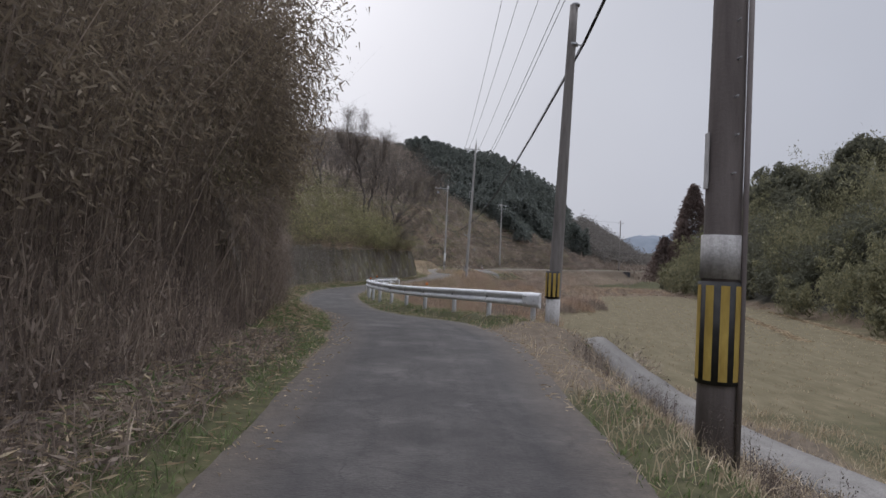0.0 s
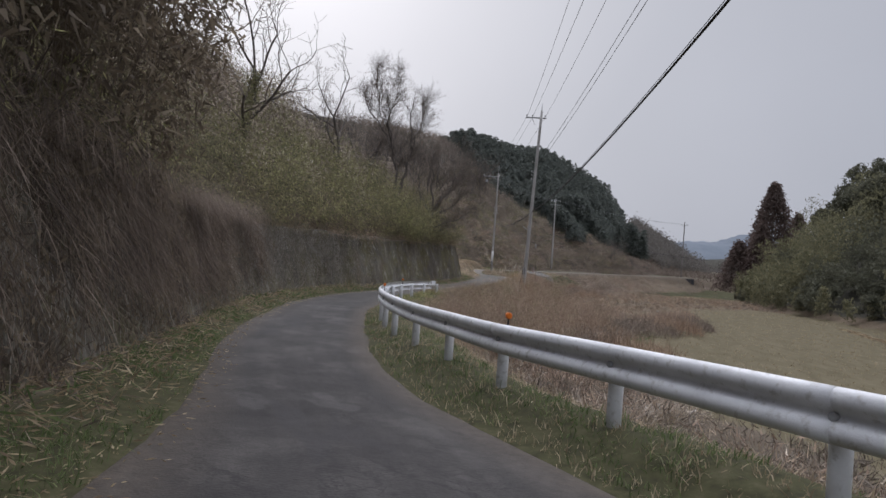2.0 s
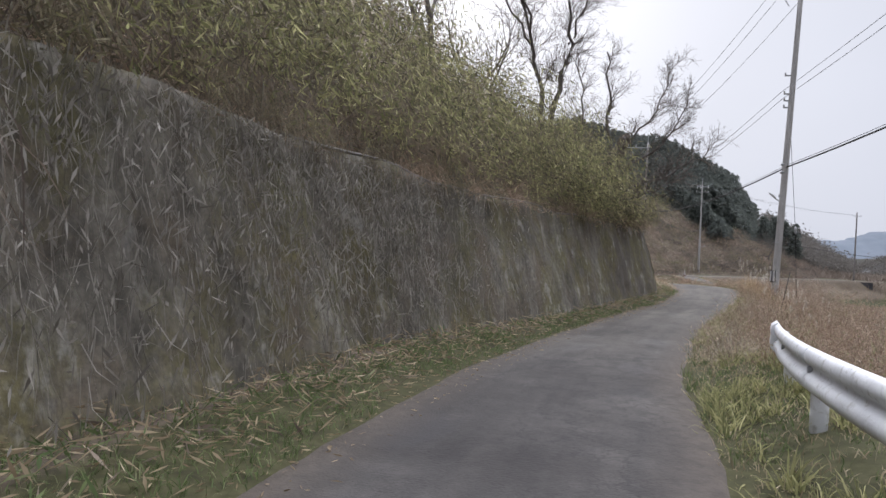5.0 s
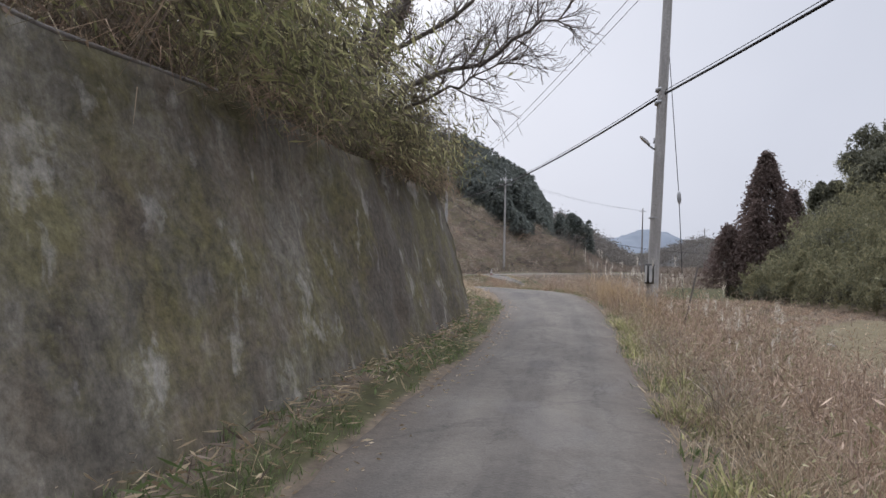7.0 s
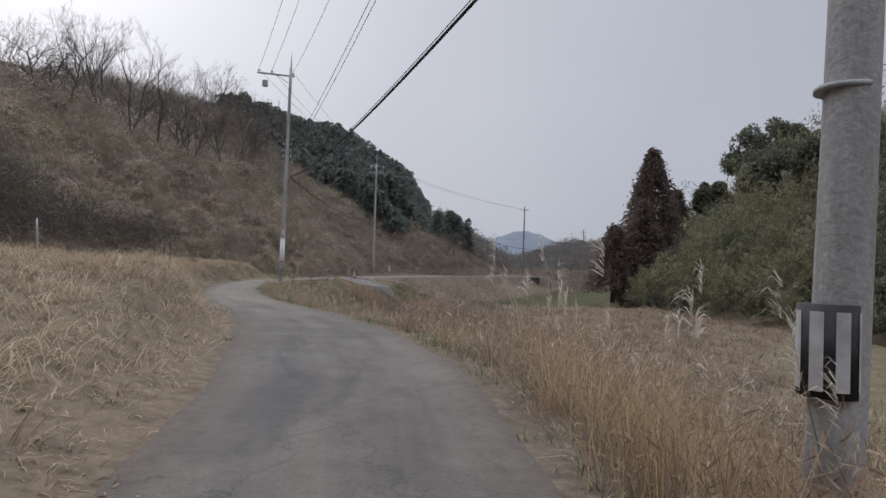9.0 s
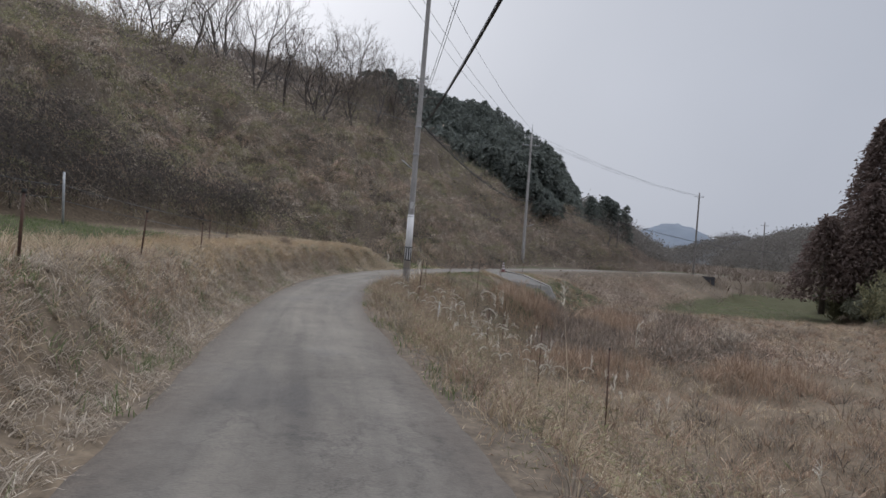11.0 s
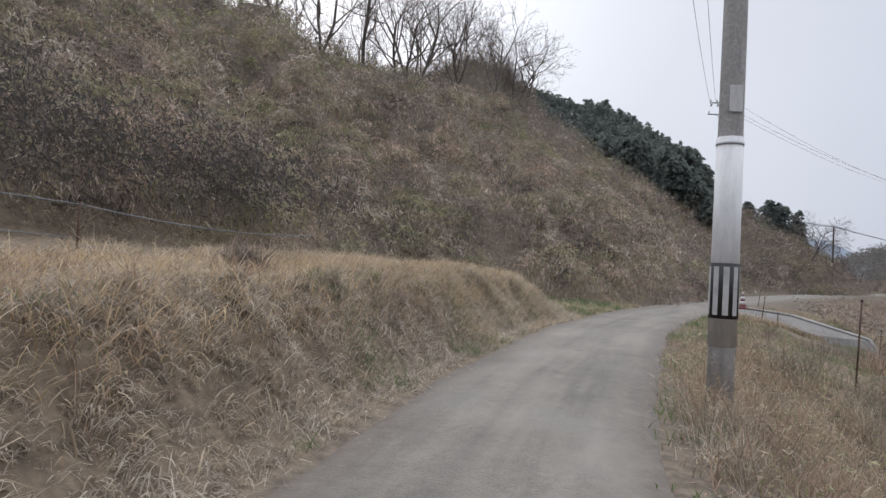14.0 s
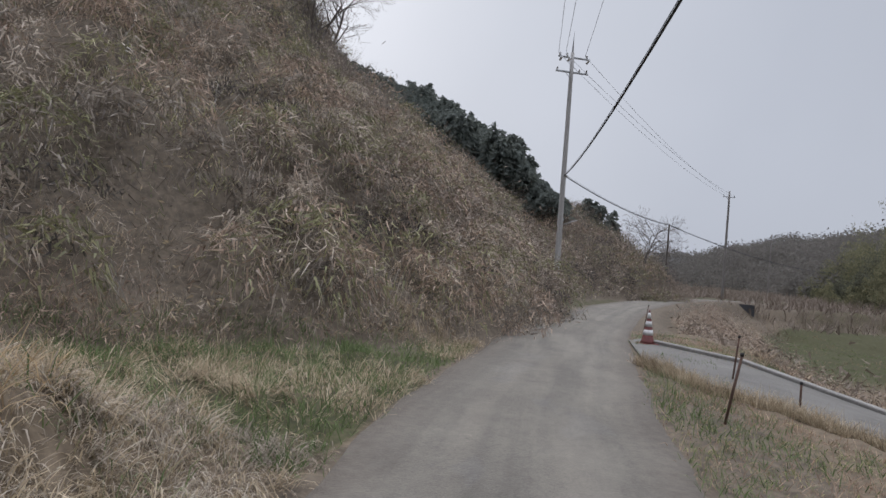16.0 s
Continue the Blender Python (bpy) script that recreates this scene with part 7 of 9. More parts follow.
def tall_brush():
    """Head-high dead weeds that fill the drop below the lane, and the low hedge beyond them."""
    rng = np.random.default_rng(63)
    n = 2600
    y = U(rng, 37, 78, n)
    b = 0.9 + (np.interp(y, [37, 45, 50, 57, 62, 68, 78], [6.5, 8.2, 9.8, 9.3, 7.0, 4.6, 3.4]) - 0.9) * rng.uniform(0, 1, n)
    x = right_edge(y) + b
    ok = (lumps(x, y, 1.5, 3.3) > -0.75) & ((y > 48.5) | (b > 2.4)) & (np.abs(x - track_x(y)) > 0.7) & (terrain(x, y)[3] < 0.3)
    x, y, b = x[ok], y[ok], b[ok]
    n = len(x)
    tall = np.clip(0.25 + 0.42 * b, 0.45, 1.75) * (1 + 0.3 * lumps(x, y, 1.2, 5.0)) * U(rng, 0.75, 1.2, n)
    root = on_ground(x, y, -0.04)
    top = road_z(y) + 0.62
    tall = np.clip(tall, 0.35, np.maximum(top - root[:, 2], 0.4))
    kind = (2.0 + 1.6 * lumps(x, y, 2.2, 2.7) + rng.normal(0, 0.7, n)).astype(int) % 4
    for k, (mat, word) in enumerate(((M_RUSTSCRUB, "rust-brown"), (M_RUSSET, "russet"), (M_RUSTSCRUB, "dark rust-brown"), (M_SCRUBG, "olive and brown"))):
        sel = kind == k
        m = sel.sum()
        stalks = np.repeat(root[sel], 6, 0) + rng.normal(0, 0.14, (m * 6, 3)) * np.array([1, 1, 0])
        stuff("brush_stalks", blades_mesh(stalks, np.repeat(tall[sel], 6) * U(rng, 0.7, 1.15, m * 6), U(rng, 0.006, 0.012, m * 6), U(rng, 0, 0.35, m * 6), U(rng, 0, 0.6, m * 6), rng), mat, word + " dead weed stalks below the lane", "weeds")
        per = 46
        u = rng.uniform(0.12, 1.08, (m, per, 1)) ** 0.8
        c = (root[sel][:, None, :] + np.array([0, 0, 1]) * tall[sel][:, None, None] * u + rng.normal(0, 1, (m, per, 3)) * np.array([0.24, 0.24, 0.06])).reshape(-1, 3)
        ax = rng.normal(0, 0.5, c.shape) + np.array([0, 0, 0.6])
        stuff("dead_weeds", leaves_mesh(c, ax, U(rng, 0.05, 0.17, len(c)), U(rng, 0.006, 0.018, len(c)), rng), mat, word + " withered tall weeds below the lane", "weeds")
    u = rng.uniform(0, 1, 54)
    cx, cy = 7.6 + 10.4 * u + rng.normal(0, 0.5, 54), 57.3 + 15 * u ** 1.2 + rng.normal(0, 0.5, 54)
    r, k = U(rng, 0.7, 1.15, 54), 420
    d = rng.normal(0, 1, (54, k, 3))
    d /= np.linalg.norm(d, axis=2)[:, :, None]
    d[:, :, 2] = np.abs(d[:, :, 2])
    c = (on_ground(cx, cy)[:, None, :] + d * r[:, None, None] * rng.uniform(0.55, 1.1, (54, k, 1)) * np.array([1.1, 1.1, 1.05])).reshape(-1, 3)
    stuff("thickets", flakes_mesh(c, d.reshape(-1, 3) + rng.normal(0, 0.6, c.shape) + np.array([0, 0, 0.3]), U(rng, 0.10, 0.32, len(c)), U(rng, 0.012, 0.03, len(c)), rng), M_RUSTSCRUB, "low brown hedge of thickets along the paddy", "bush")
    # brown brush on the bank between the far bend and the meadow
    y = U(rng, 136, 189, 1500)
    b = U(rng, 1.6, 9.0, 1500)
    x = right_edge(y) + b
    ok = (x > 18) & (x < 43) & (lumps(x, y, 2.4, 3.1) > -0.5)
    x, y = x[ok], y[ok]
    half = lumps(x, y, 2.0, 6.2) > 0
    for sel, mat, word in ((half, M_RUSTSCRUB, "rust-brown"), (~half, M_SCRUB, "brown")):
        stuff("bank_brush", leafage(rng, on_ground(x[sel], y[sel], 0.05), 48, 0.42, 0.40, (0.08, 0.26), (0.010, 0.028), flakes_mesh), mat, word + " brush on the bank below the far bend", "brush")
    # length of pale pipe left lying in the growth
    pipe = thing("pipe", (16.6, 79.6, ground_at(16.6, 79.6) + 0.12), "pale grey length of pipe lying in the dry growth", "pipe")
    tilt = Vector((-0.32, -0.72, 0.03))
    part("tube", bm_tube([-tilt, tilt], 0.045, 10), M_POLE, pipe)
    # moss-green strip between the brush and the paddy
    x, y = U(rng, 3.5, 11, 1500), U(rng, 42, 56, 1500)
    ok = (np.abs(x - np.interp(y, [42, 46, 53, 56], [4.6, 6.0, 8.6, 10.0])) < 0.9) & (lumps(x, y, 1.0, 2.0) > -0.5)
    stuff("paddy_edge_grass", tussocks(rng, x[ok], y[ok], 34, 0.16, (0.05, 0.16), (0.006, 0.014)), M_GRASS, "moss-green grass along the edge of the paddy", "grass")


def right_grass():
    rng = np.random.default_rng(15)
    # dry grass below the lane
    x, y = east_of_road(rng, 11000, 36, 112, 0.15, 13.0, 1.25)
    x, y = tufted(rng, x, y, 6, 0.10)
    rail_side = (y < 47) & (x < right_edge(y) + 1.6)
    wild = ~rail_side & (terrain(x, y)[3] < 0.4)
    x, y = x[wild], y[wild]
    n = len(x)
    b = x - right_edge(y)
    tall = np.clip(0.3 + 0.5 * b, 0.3, 1.0) * (0.75 + 0.35 * lumps(x, y, 1.5, 4.0))
    d = U(rng, 0.35, 1.0, n) * np.clip(tall, 0.2, 1.2)
    th, more = matted(rng, x, y, 2.0, 0.4)
    d = d * more
    pale = lumps(x, y, 1.3, 8.0) + rng.normal(0, 0.5, n) > 0.45 - 0.55 * smooth(72, 86, y)
    for sel, mat, lab in ((pale, M_STRAW, "tall pale dry grass below the lane"), (~pale, M_RUSSET, "russet dry weeds and grass below the lane")):
        m = sel.sum()
        stuff("roadside_grass", blades_mesh(on_ground(x[sel], y[sel], -0.03), d[sel], U(rng, 0.006, 0.015, m), U(rng, 0.05, 1.1, m), U(rng, 0.0, 1.6, m), rng, th[sel]), mat, lab, "grass")
    # green tufts low at the edge
    x, y = east_of_road(rng, 2600, 44, 128, 0.0, 1.6)
    x, y = tufted(rng, x, y, 5, 0.06)
    ok = lumps(x, y, 1.0, 6.3) > 0.0
    n = ok.sum()
    stuff("edge_grass", blades_mesh(on_ground(x[ok], y[ok], -0.01), U(rng, 0.06, 0.22, n), U(rng, 0.006, 0.013, n), U(rng, 0, 0.7, n), U(rng, 0.1, 1.0, n), rng), M_GRASS, "green tufts at the edge of the lane", "grass")
    # plume grass by the lamp pole and beyond
    cx = np.concatenate([rng.normal(2.6, 0.6, 60), rng.normal(1.6, 0.5, 40), rng.normal(2.6, 0.8, 34), rng.normal(3.2, 1.6, 40)])
    cy = np.concatenate([rng.normal(69, 2.2, 60), rng.normal(61, 1.5, 40), rng.normal(98, 2.5, 34), rng.normal(90, 4, 40)])
    ok = cx > right_edge(cy) + 0.6
    cx, cy = cx[ok], cy[ok]
    root = on_ground(cx, cy, -0.05)
    n = len(cx)
    L, th, le = U(rng, 0.9, 1.75, n), U(rng, 0, 6.28, n), U(rng, 0.02, 0.25, n)
    stuff("plume_grass_stems", blades_mesh(root, L, U(rng, 0.008, 0.014, n), le, 0.25 + 0 * L, rng, th), M_STRAW, "tall straw-coloured plume grass stems", "grass")
    top = root + np.stack([np.cos(th) * np.sin(le + 0.12), np.sin(th) * np.sin(le + 0.12), np.cos(le + 0.12)], 1) * L[:, None]
    k = 24
    c = np.repeat(top, k, 0)
    th2 = np.repeat(th, k) + rng.normal(0, 0.5, n * k)
    c = c + np.stack([0 * th2, 0 * th2, U(rng, -0.16, 0.05, n * k)], 1)
    stuff("plumes", blades_mesh(c, U(rng, 0.08, 0.20, n * k), U(rng, 0.004, 0.009, n * k), U(rng, 0.3, 1.2, n * k), U(rng, 0.4, 1.4, n * k), rng, th2), M_PLUME, "pale feathery seed plumes bending over", "grass")
    x, y = U(rng, 0.5, 5, 620), U(rng, 57, 72, 620)
    ok = (x > right_edge(y) + 0.3) & (lumps(x, y, 1.2, 3.1) > -0.4)
    x, y = tufted(rng, x[ok], y[ok], 12, 0.13)
    n = len(x)
    stuff("tall_dry_grass", blades_mesh(on_ground(x, y, -0.05), U(rng, 0.4, 1.05, n), U(rng, 0.004, 0.009, n), U(rng, 0, 0.4, n), U(rng, 0, 0.9, n), rng), M_RUSSET, "tall russet grass round the lamp pole", "grass")
    x, y = rng.normal(2.3, 0.7, 150), rng.normal(66.5, 2.6, 150)
    ok = x > right_edge(y) + 0.4
    x, y = tufted(rng, x[ok], y[ok], 22, 0.12)
    n = len(x)
    stuff("golden_reed_grass", blades_mesh(on_ground(x, y, -0.05), U(rng, 0.5, 1.2, n), U(rng, 0.004, 0.010, n), U(rng, 0, 0.45, n), U(rng, 0, 1.2, n), rng), M_GOLD, "tall golden reed grass at the foot of the lamp pole", "grass")
    # brown weeds round the white-painted pole
    x, y = rng.normal(0.75, 0.8, 330), rng.normal(104.5, 2.6, 330)
    ok = x > right_edge(y) + 0.25
    x, y = tufted(rng, x[ok], y[ok], 9, 0.09)
    n = len(x)
    stuff("dead_weeds", blades_mesh(on_ground(x, y, -0.03), U(rng, 0.2, 0.6, n), U(rng, 0.005, 0.012, n), U(rng, 0, 0.6, n), U(rng, -0.2, 0.8, n), rng), M_RUSSET, "dark brown dead weeds round the pole foot", "weeds")
    x, y = U(rng, 2.5, 12, 1500), U(rng, 98, 117.5, 1500)
    ok = (x > right_edge(y) + 1.6) & (lumps(x, y, 1.7, 2.2) > -0.35)
    x, y = tufted(rng, x[ok], y[ok], 14, 0.16)
    n = len(x)
    stuff("tall_weeds", blades_mesh(on_ground(x, y, -0.05), U(rng, 0.3, 0.8, n), U(rng, 0.004, 0.011, n), U(rng, 0, 0.9, n), U(rng, -0.2, 1.3, n), rng), M_DEADPALE, "tall grey-brown weeds on the slope below the lane", "weeds")
    # shelf between lane and ramp
    x, y = east_of_road(rng, 13000, 105, 133, 0.03, 9.0)
    x, y = tufted(rng, x, y, 5, 0.08)
    inside = (x > 5.9) & (y > 117) & (x < 11.5 + (122 - y) * 0.6)
    x, y = x[~inside], y[~inside]
    g = lumps(x, y, 1.4, 1.9) + rng.normal(0, 0.35, len(x)) > -0.25
    for sel, mat, lab in ((g, M_GRASS, "thin green grass on the shelf beside the lane"), (~g, M_RUSSET, "flattened russet grass on the shelf beside the lane")):
        m = sel.sum()
        stuff("shelf_grass", blades_mesh(on_ground(x[sel], y[sel], -0.01), U(rng, 0.06, 0.24, m), U(rng, 0.005, 0.011, m), U(rng, 0.3, 1.4, m), U(rng, 0.1, 1.2, m), rng), mat, lab, "grass")
    x, y = east_of_road(rng, 7000, 108, 131, 0.02, 3.8)
    x, y = tufted(rng, x, y, 6, 0.06)
    ok = ~((x > 5.9) & (y > 117) & (x < 11.5 + (122 - y) * 0.6))
    x, y = x[ok], y[ok]
    g = lumps(x, y, 0.8, 4.9) + 0.5 * lumps(x, y, 0.3, 1.9) + rng.normal(0, 0.2, len(x)) > 0.1
    for sel, mat, lab in ((g, M_SASA, "mossy olive turf on the shelf beside the lane"), (~g, M_RUSSET, "short trodden russet grass on the shelf beside the lane")):
        m = sel.sum()
        stuff("shelf_turf", blades_mesh(on_ground(x[sel], y[sel], -0.01), U(rng, 0.03, 0.11, m), U(rng, 0.004, 0.010, m), U(rng, 0.3, 1.5, m), U(rng, 0.1, 1.2, m), rng), mat, lab, "grass")
    # long grass along the sides of the ramp
    u = rng.uniform(0, 1, 900)
    rx, ry = np.interp(u, [0, 0.35, 0.7, 1.0], [6.1, 5.95, 6.75, 7.5]), np.interp(u, [0, 0.35, 0.7, 1.0], [125.4, 123.2, 120.9, 120.2])
    rx, ry = tufted(rng, rx - 0.12, ry - 0.12, 6, 0.09)
    n = len(rx)
    stuff("ramp_edge_grass", blades_mesh(on_ground(rx, ry, -0.01), U(rng, 0.12, 0.38, n), U(rng, 0.006, 0.012, n), U(rng, 0, 0.8, n), U(rng, 0.1, 1.2, n), rng), M_STRAW, "dry grass along the edge of the ramp", "grass")
    # overgrown fallow fields on the valley floor
    x, y = U(rng, 2, 62, 13000), 48 + 142 * rng.uniform(0, 1, 13000) ** 1.1
    t = terrain(x, y)
    e = -foot_distance(x, y, FOOT_E)[0]
    ok = (x > right_edge(y) + 5) & (t[3] < 0.4) & (e < 1) & ((t[2] < 0.55) | (lumps(x, y, 2.0, 6.0) > 0.35))
    x, y = tufted(rng, x[ok], y[ok], 5, 0.22)
    n = len(x)
    pale = 0.5 * lumps(x, y, 3.0, 2.0) + 0.7 * np.sin(2 * math.pi * (x - 0.22 * y) / 3.0) + rng.normal(0, 0.3, n) > 0.55
    for sel, mat, lab in ((pale, M_DEADPALE, "pale fallow grass across the valley floor"), (~pale, M_RUSSET, "russet fallow weeds across the valley floor")):
        m = sel.sum()
        stuff("fallow_grass", blades_mesh(on_ground(x[sel], y[sel], -0.04), U(rng, 0.2, 0.7, m), U(rng, 0.008, 0.022, m), U(rng, 0.1, 1.2, m), U(rng, 0.0, 1.4, m), rng), mat, lab, "grass")
    x, y = U(rng, 22, 60, 5200), U(rng, 138, 191, 5200)
    ok = terrain(x, y)[2] > 0.6
    x, y = tufted(rng, x[ok], y[ok], 5, 0.3)
    n = len(x)
    stuff("valley_meadow", blades_mesh(on_ground(x, y, -0.03), U(rng, 0.10, 0.30, n), U(rng, 0.015, 0.035, n), U(rng, 0.1, 1.0, n), U(rng, 0.0, 1.0, n), rng), M_GRASS, "dull green meadow on the valley floor", "grass")
    # dark weeds standing in the old furrows
    row, along = rng.integers(0, 26, 2600), U(rng, 82, 132, 2600)
    x, y = 3.0 + 1.1 * row + 0.22 * (along - 82) + rng.normal(0, 0.14, 2600), along
    ok = (x > right_edge(y) + 4.5) & (terrain(x, y)[3] < 0.4) & (lumps(x, y, 2.6, 3.7) + 0.4 * lumps(x, y, 0.9, 1.1) > -0.1)
    x, y = tufted(rng, x[ok], y[ok], 9, 0.17)
    n = len(x)
    dark = lumps(x, y, 1.9, 5.2) + rng.normal(0, 0.3, n) > -0.1
    for sel, mat, lab in ((dark, M_WEED, "dark dead weeds along the furrows of the fallow field"), (~dark, M_RUSSET, "russet weeds along the furrows of the fallow field")):
        m = sel.sum()
        stuff("furrow_weeds", blades_mesh(on_ground(x[sel], y[sel], -0.04), U(rng, 0.2, 0.75, m), U(rng, 0.009, 0.02, m), U(rng, 0.0, 0.8, m), U(rng, -0.2, 1.0, m), rng), mat, lab, "weeds")
    # low bushes between lane and field
    for k, (bx, by, r, h) in enumerate(((6, 44, 2.4, 1.2), (9.5, 56, 2.2, 1.5), (12, 58, 1.8, 1.4), (14, 62, 2.0, 1.3), (5.5, 52, 2.2, 1.5), (3.5, 44, 2.0, 1.2), (1.5, 38, 1.8, 1.1), (8, 64, 2.2, 1.3), (7, 101, 2.4, 1.0), (9.5, 111, 2.4, 1.3), (12, 114, 2.6, 1.5), (8, 106, 2.2, 1.1), (14, 118, 2.4, 1.6), (11.5, 107, 2.4, 1.3), (7.6, 114.2, 1.9, 1.2), (9.2, 117.2, 1.5, 0.9), (6.6, 111.3, 1.9, 1.1), (16, 113, 2.5, 1.4), (13, 100, 2.2, 1.0), (18, 120, 2.6, 1.6))):
        m = 1500
        a, rr = U(rng, 0, 6.28, m), r * np.sqrt(rng.uniform(0, 1, m))
        x, y = bx + rr * np.cos(a), by + rr * np.sin(a)
        lift = h * (1 - (rr / r) ** 2) * rng.uniform(0.2, 1, m)
        stuff("thorn_bush", blades_mesh(on_ground(x, y) + np.stack([0 * x, 0 * x, lift * 0.6], 1), U(rng, 0.3, 0.9, m), U(rng, 0.010, 0.03, m), U(rng, 0, 1.1, m), U(rng, -0.4, 0.8, m), rng), M_DEAD if k % 2 else M_RUSSET,
              "low tangled brown bush on the rough slope", "bush")


tall_brush()
right_grass()
tussock_fields()


def hill_scrub():
    rng = np.random.default_rng(16)
    # near slope where the lane passes closest
    x, y, s = on_hill(rng, 38000, -24, 14, 100, 146, -0.1, 15)
    ok = ((x > -7) | (y > 111) | (s > 4.0)) & (lumps(x, y, 0.85, 2.2) + 0.5 * lumps(x, y, 0.4, 1.2) > -0.30)
    x, y, s = x[ok], y[ok], s[ok]
    g = lumps(x, y, 1.9, 3.0) + rng.normal(0, 0.22, len(x))
    for lo, hi, mat, lab in ((-9, -0.45, M_RUSTSCRUB, "rust-brown dead vines and scrub on the slope"), (-0.45, 0.0, M_SCRUB, "brown dead vines and scrub on the slope"), (0.0, 0.45, M_GREYSCRUB, "greyish withered scrub on the slope"), (0.45, 9, M_SCRUBG, "olive scrub and creepers on the slope")):
        sel = (g > lo) & (g <= hi)
        root = on_ground(x[sel], y[sel])
        stuff("slope_scrub", leafage(rng, root, 11, 0.19, 0.22, (0.05, 0.15), (0.010, 0.026)), mat, lab, "scrub")
        xx, yy = tufted(rng, x[sel], y[sel], 5, 0.2)
        m = len(xx)
        stuff("slope_stems", blades_mesh(on_ground(xx, yy, -0.05), U(rng, 0.2, 0.8, m), U(rng, 0.006, 0.014, m), U(rng, 0.1, 1.6, m), U(rng, -0.5, 1.6, m), rng), mat, "thin tangled stems in the slope scrub", "scrub")
    # vine-draped mounds
    mx, my, ms = on_hill(rng, 2300, -24, 13, 100, 150, 0.5, 17)
    for j, (mat, lab) in enumerate(((M_SCRUB, "brown vine-draped shrubs on the slope"), (M_RUSTSCRUB, "rust-brown vine-draped shrubs on the slope"), (M_GREYSCRUB, "pale vine-draped shrubs on the slope"), (M_SCRUBG, "olive vine-draped shrubs on the slope"))):
        cx, cy = mx[j::4], my[j::4]
        r = U(rng, 0.4, 1.25, len(cx))
        k = 260
        a, v = rng.uniform(0, 2 * math.pi, (len(cx), k)), rng.uniform(0, 1, (len(cx), k))
        # a domed top and a hanging skirt that stands clear of the ground
        rad = np.where(v < 0.6, np.sqrt(v / 0.6), 1.0) * (1 + 0.16 * np.sin(3 * a + cx[:, None]))
        high = np.where(v < 0.6, 1.15 * np.sqrt(np.clip(1.02 - v / 0.6, 0, 1)) + 0.45, 0.50 - 0.6 * (v - 0.6) / 0.4)
        c = np.stack([rad * np.cos(a), rad * np.sin(a), high * 0.85], 2) * r[:, None, None] + on_ground(cx, cy)[:, None, :]
        c = (c + rng.normal(0, 0.07, c.shape)).reshape(-1, 3)
        a, v = a.ravel(), v.ravel()
        ax = np.stack([np.cos(a) * 0.6 + rng.normal(0, 0.35, len(c)), np.sin(a) * 0.6 + rng.normal(0, 0.35, len(c)), np.where(v < 0.6, rng.normal(-0.3, 0.45, len(c)), rng.normal(-1.2, 0.4, len(c)))], 1)
        stuff("vine_mounds", flakes_mesh(c, ax, U(rng, 0.12, 0.36, len(c)), U(rng, 0.012, 0.034, len(c)), rng), mat, lab, "scrub")
    # near-black bramble flakes stand in for shaded hollows, and withered vines arching over them
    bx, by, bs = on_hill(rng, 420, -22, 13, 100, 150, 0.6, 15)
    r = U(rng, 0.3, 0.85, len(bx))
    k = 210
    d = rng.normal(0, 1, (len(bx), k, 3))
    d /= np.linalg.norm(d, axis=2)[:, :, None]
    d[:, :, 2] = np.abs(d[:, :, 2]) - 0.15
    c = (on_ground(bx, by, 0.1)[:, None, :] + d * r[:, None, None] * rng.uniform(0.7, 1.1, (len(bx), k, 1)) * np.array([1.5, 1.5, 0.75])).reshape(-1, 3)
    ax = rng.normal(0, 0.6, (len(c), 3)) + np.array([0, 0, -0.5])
    stuff("bramble_shade", flakes_mesh(c, ax, U(rng, 0.08, 0.22, len(c)), U(rng, 0.012, 0.035, len(c)), rng), M_BUSHSHADE, "dark bramble flakes standing in for shaded hollows among the scrub", "bramble")
    vx, vy, vs = on_hill(rng, 3600, -22, 14, 100, 150, 0.4, 15)
    ok = lumps(vx, vy, 1.7, 6.1) + 0.5 * lumps(vx, vy, 0.6, 3.3) > -0.1
    vx, vy = tufted(rng, vx[ok], vy[ok], 6, 0.22)
    m = len(vx)
    stuff("arching_vines", blades_mesh(on_ground(vx, vy, 0.12), U(rng, 0.5, 1.5, m), U(rng, 0.008, 0.017, m), U(rng, 0.2, 1.2, m), U(rng, 0.8, 2.0, m), rng), M_PALEVINE, "withered pale vines arching over the scrub slope", "vine")
    # tufts of long pale grass lying down the slope
    x2, y2, s2 = on_hill(rng, 9000, -24, 14, 100, 150, 0.2, 15)
    ok = lumps(x2, y2, 1.5, 4.4) + 0.5 * lumps(x2, y2, 0.5, 1.4) > 0.25
    x2, y2 = tufted(rng, x2[ok], y2[ok], 16, 0.12)
    th2, tall2 = matted(rng, x2, y2, 5.0, 0.5)
    m = len(x2)
    stuff("slope_straw", blades_mesh(on_ground(x2, y2, 0.05), U(rng, 0.3, 0.8, m) * tall2, U(rng, 0.006, 0.013, m), U(rng, 0.5, 1.5, m), U(rng, 0.3, 1.5, m), rng, th2), M_STRAW, "pale dry grass tufts lying on the scrub slope", "grass")
    x2, y2, s2 = on_hill(rng, 15000, -30, 14, 90, 152, 1.0, 22)
    ok = lumps(x2, y2, 2.4, 8.4) + 0.4 * lumps(x2, y2, 0.6, 2.4) > 0.0
    x2, y2 = tufted(rng, x2[ok], y2[ok], 8, 0.16)
    m = len(x2)
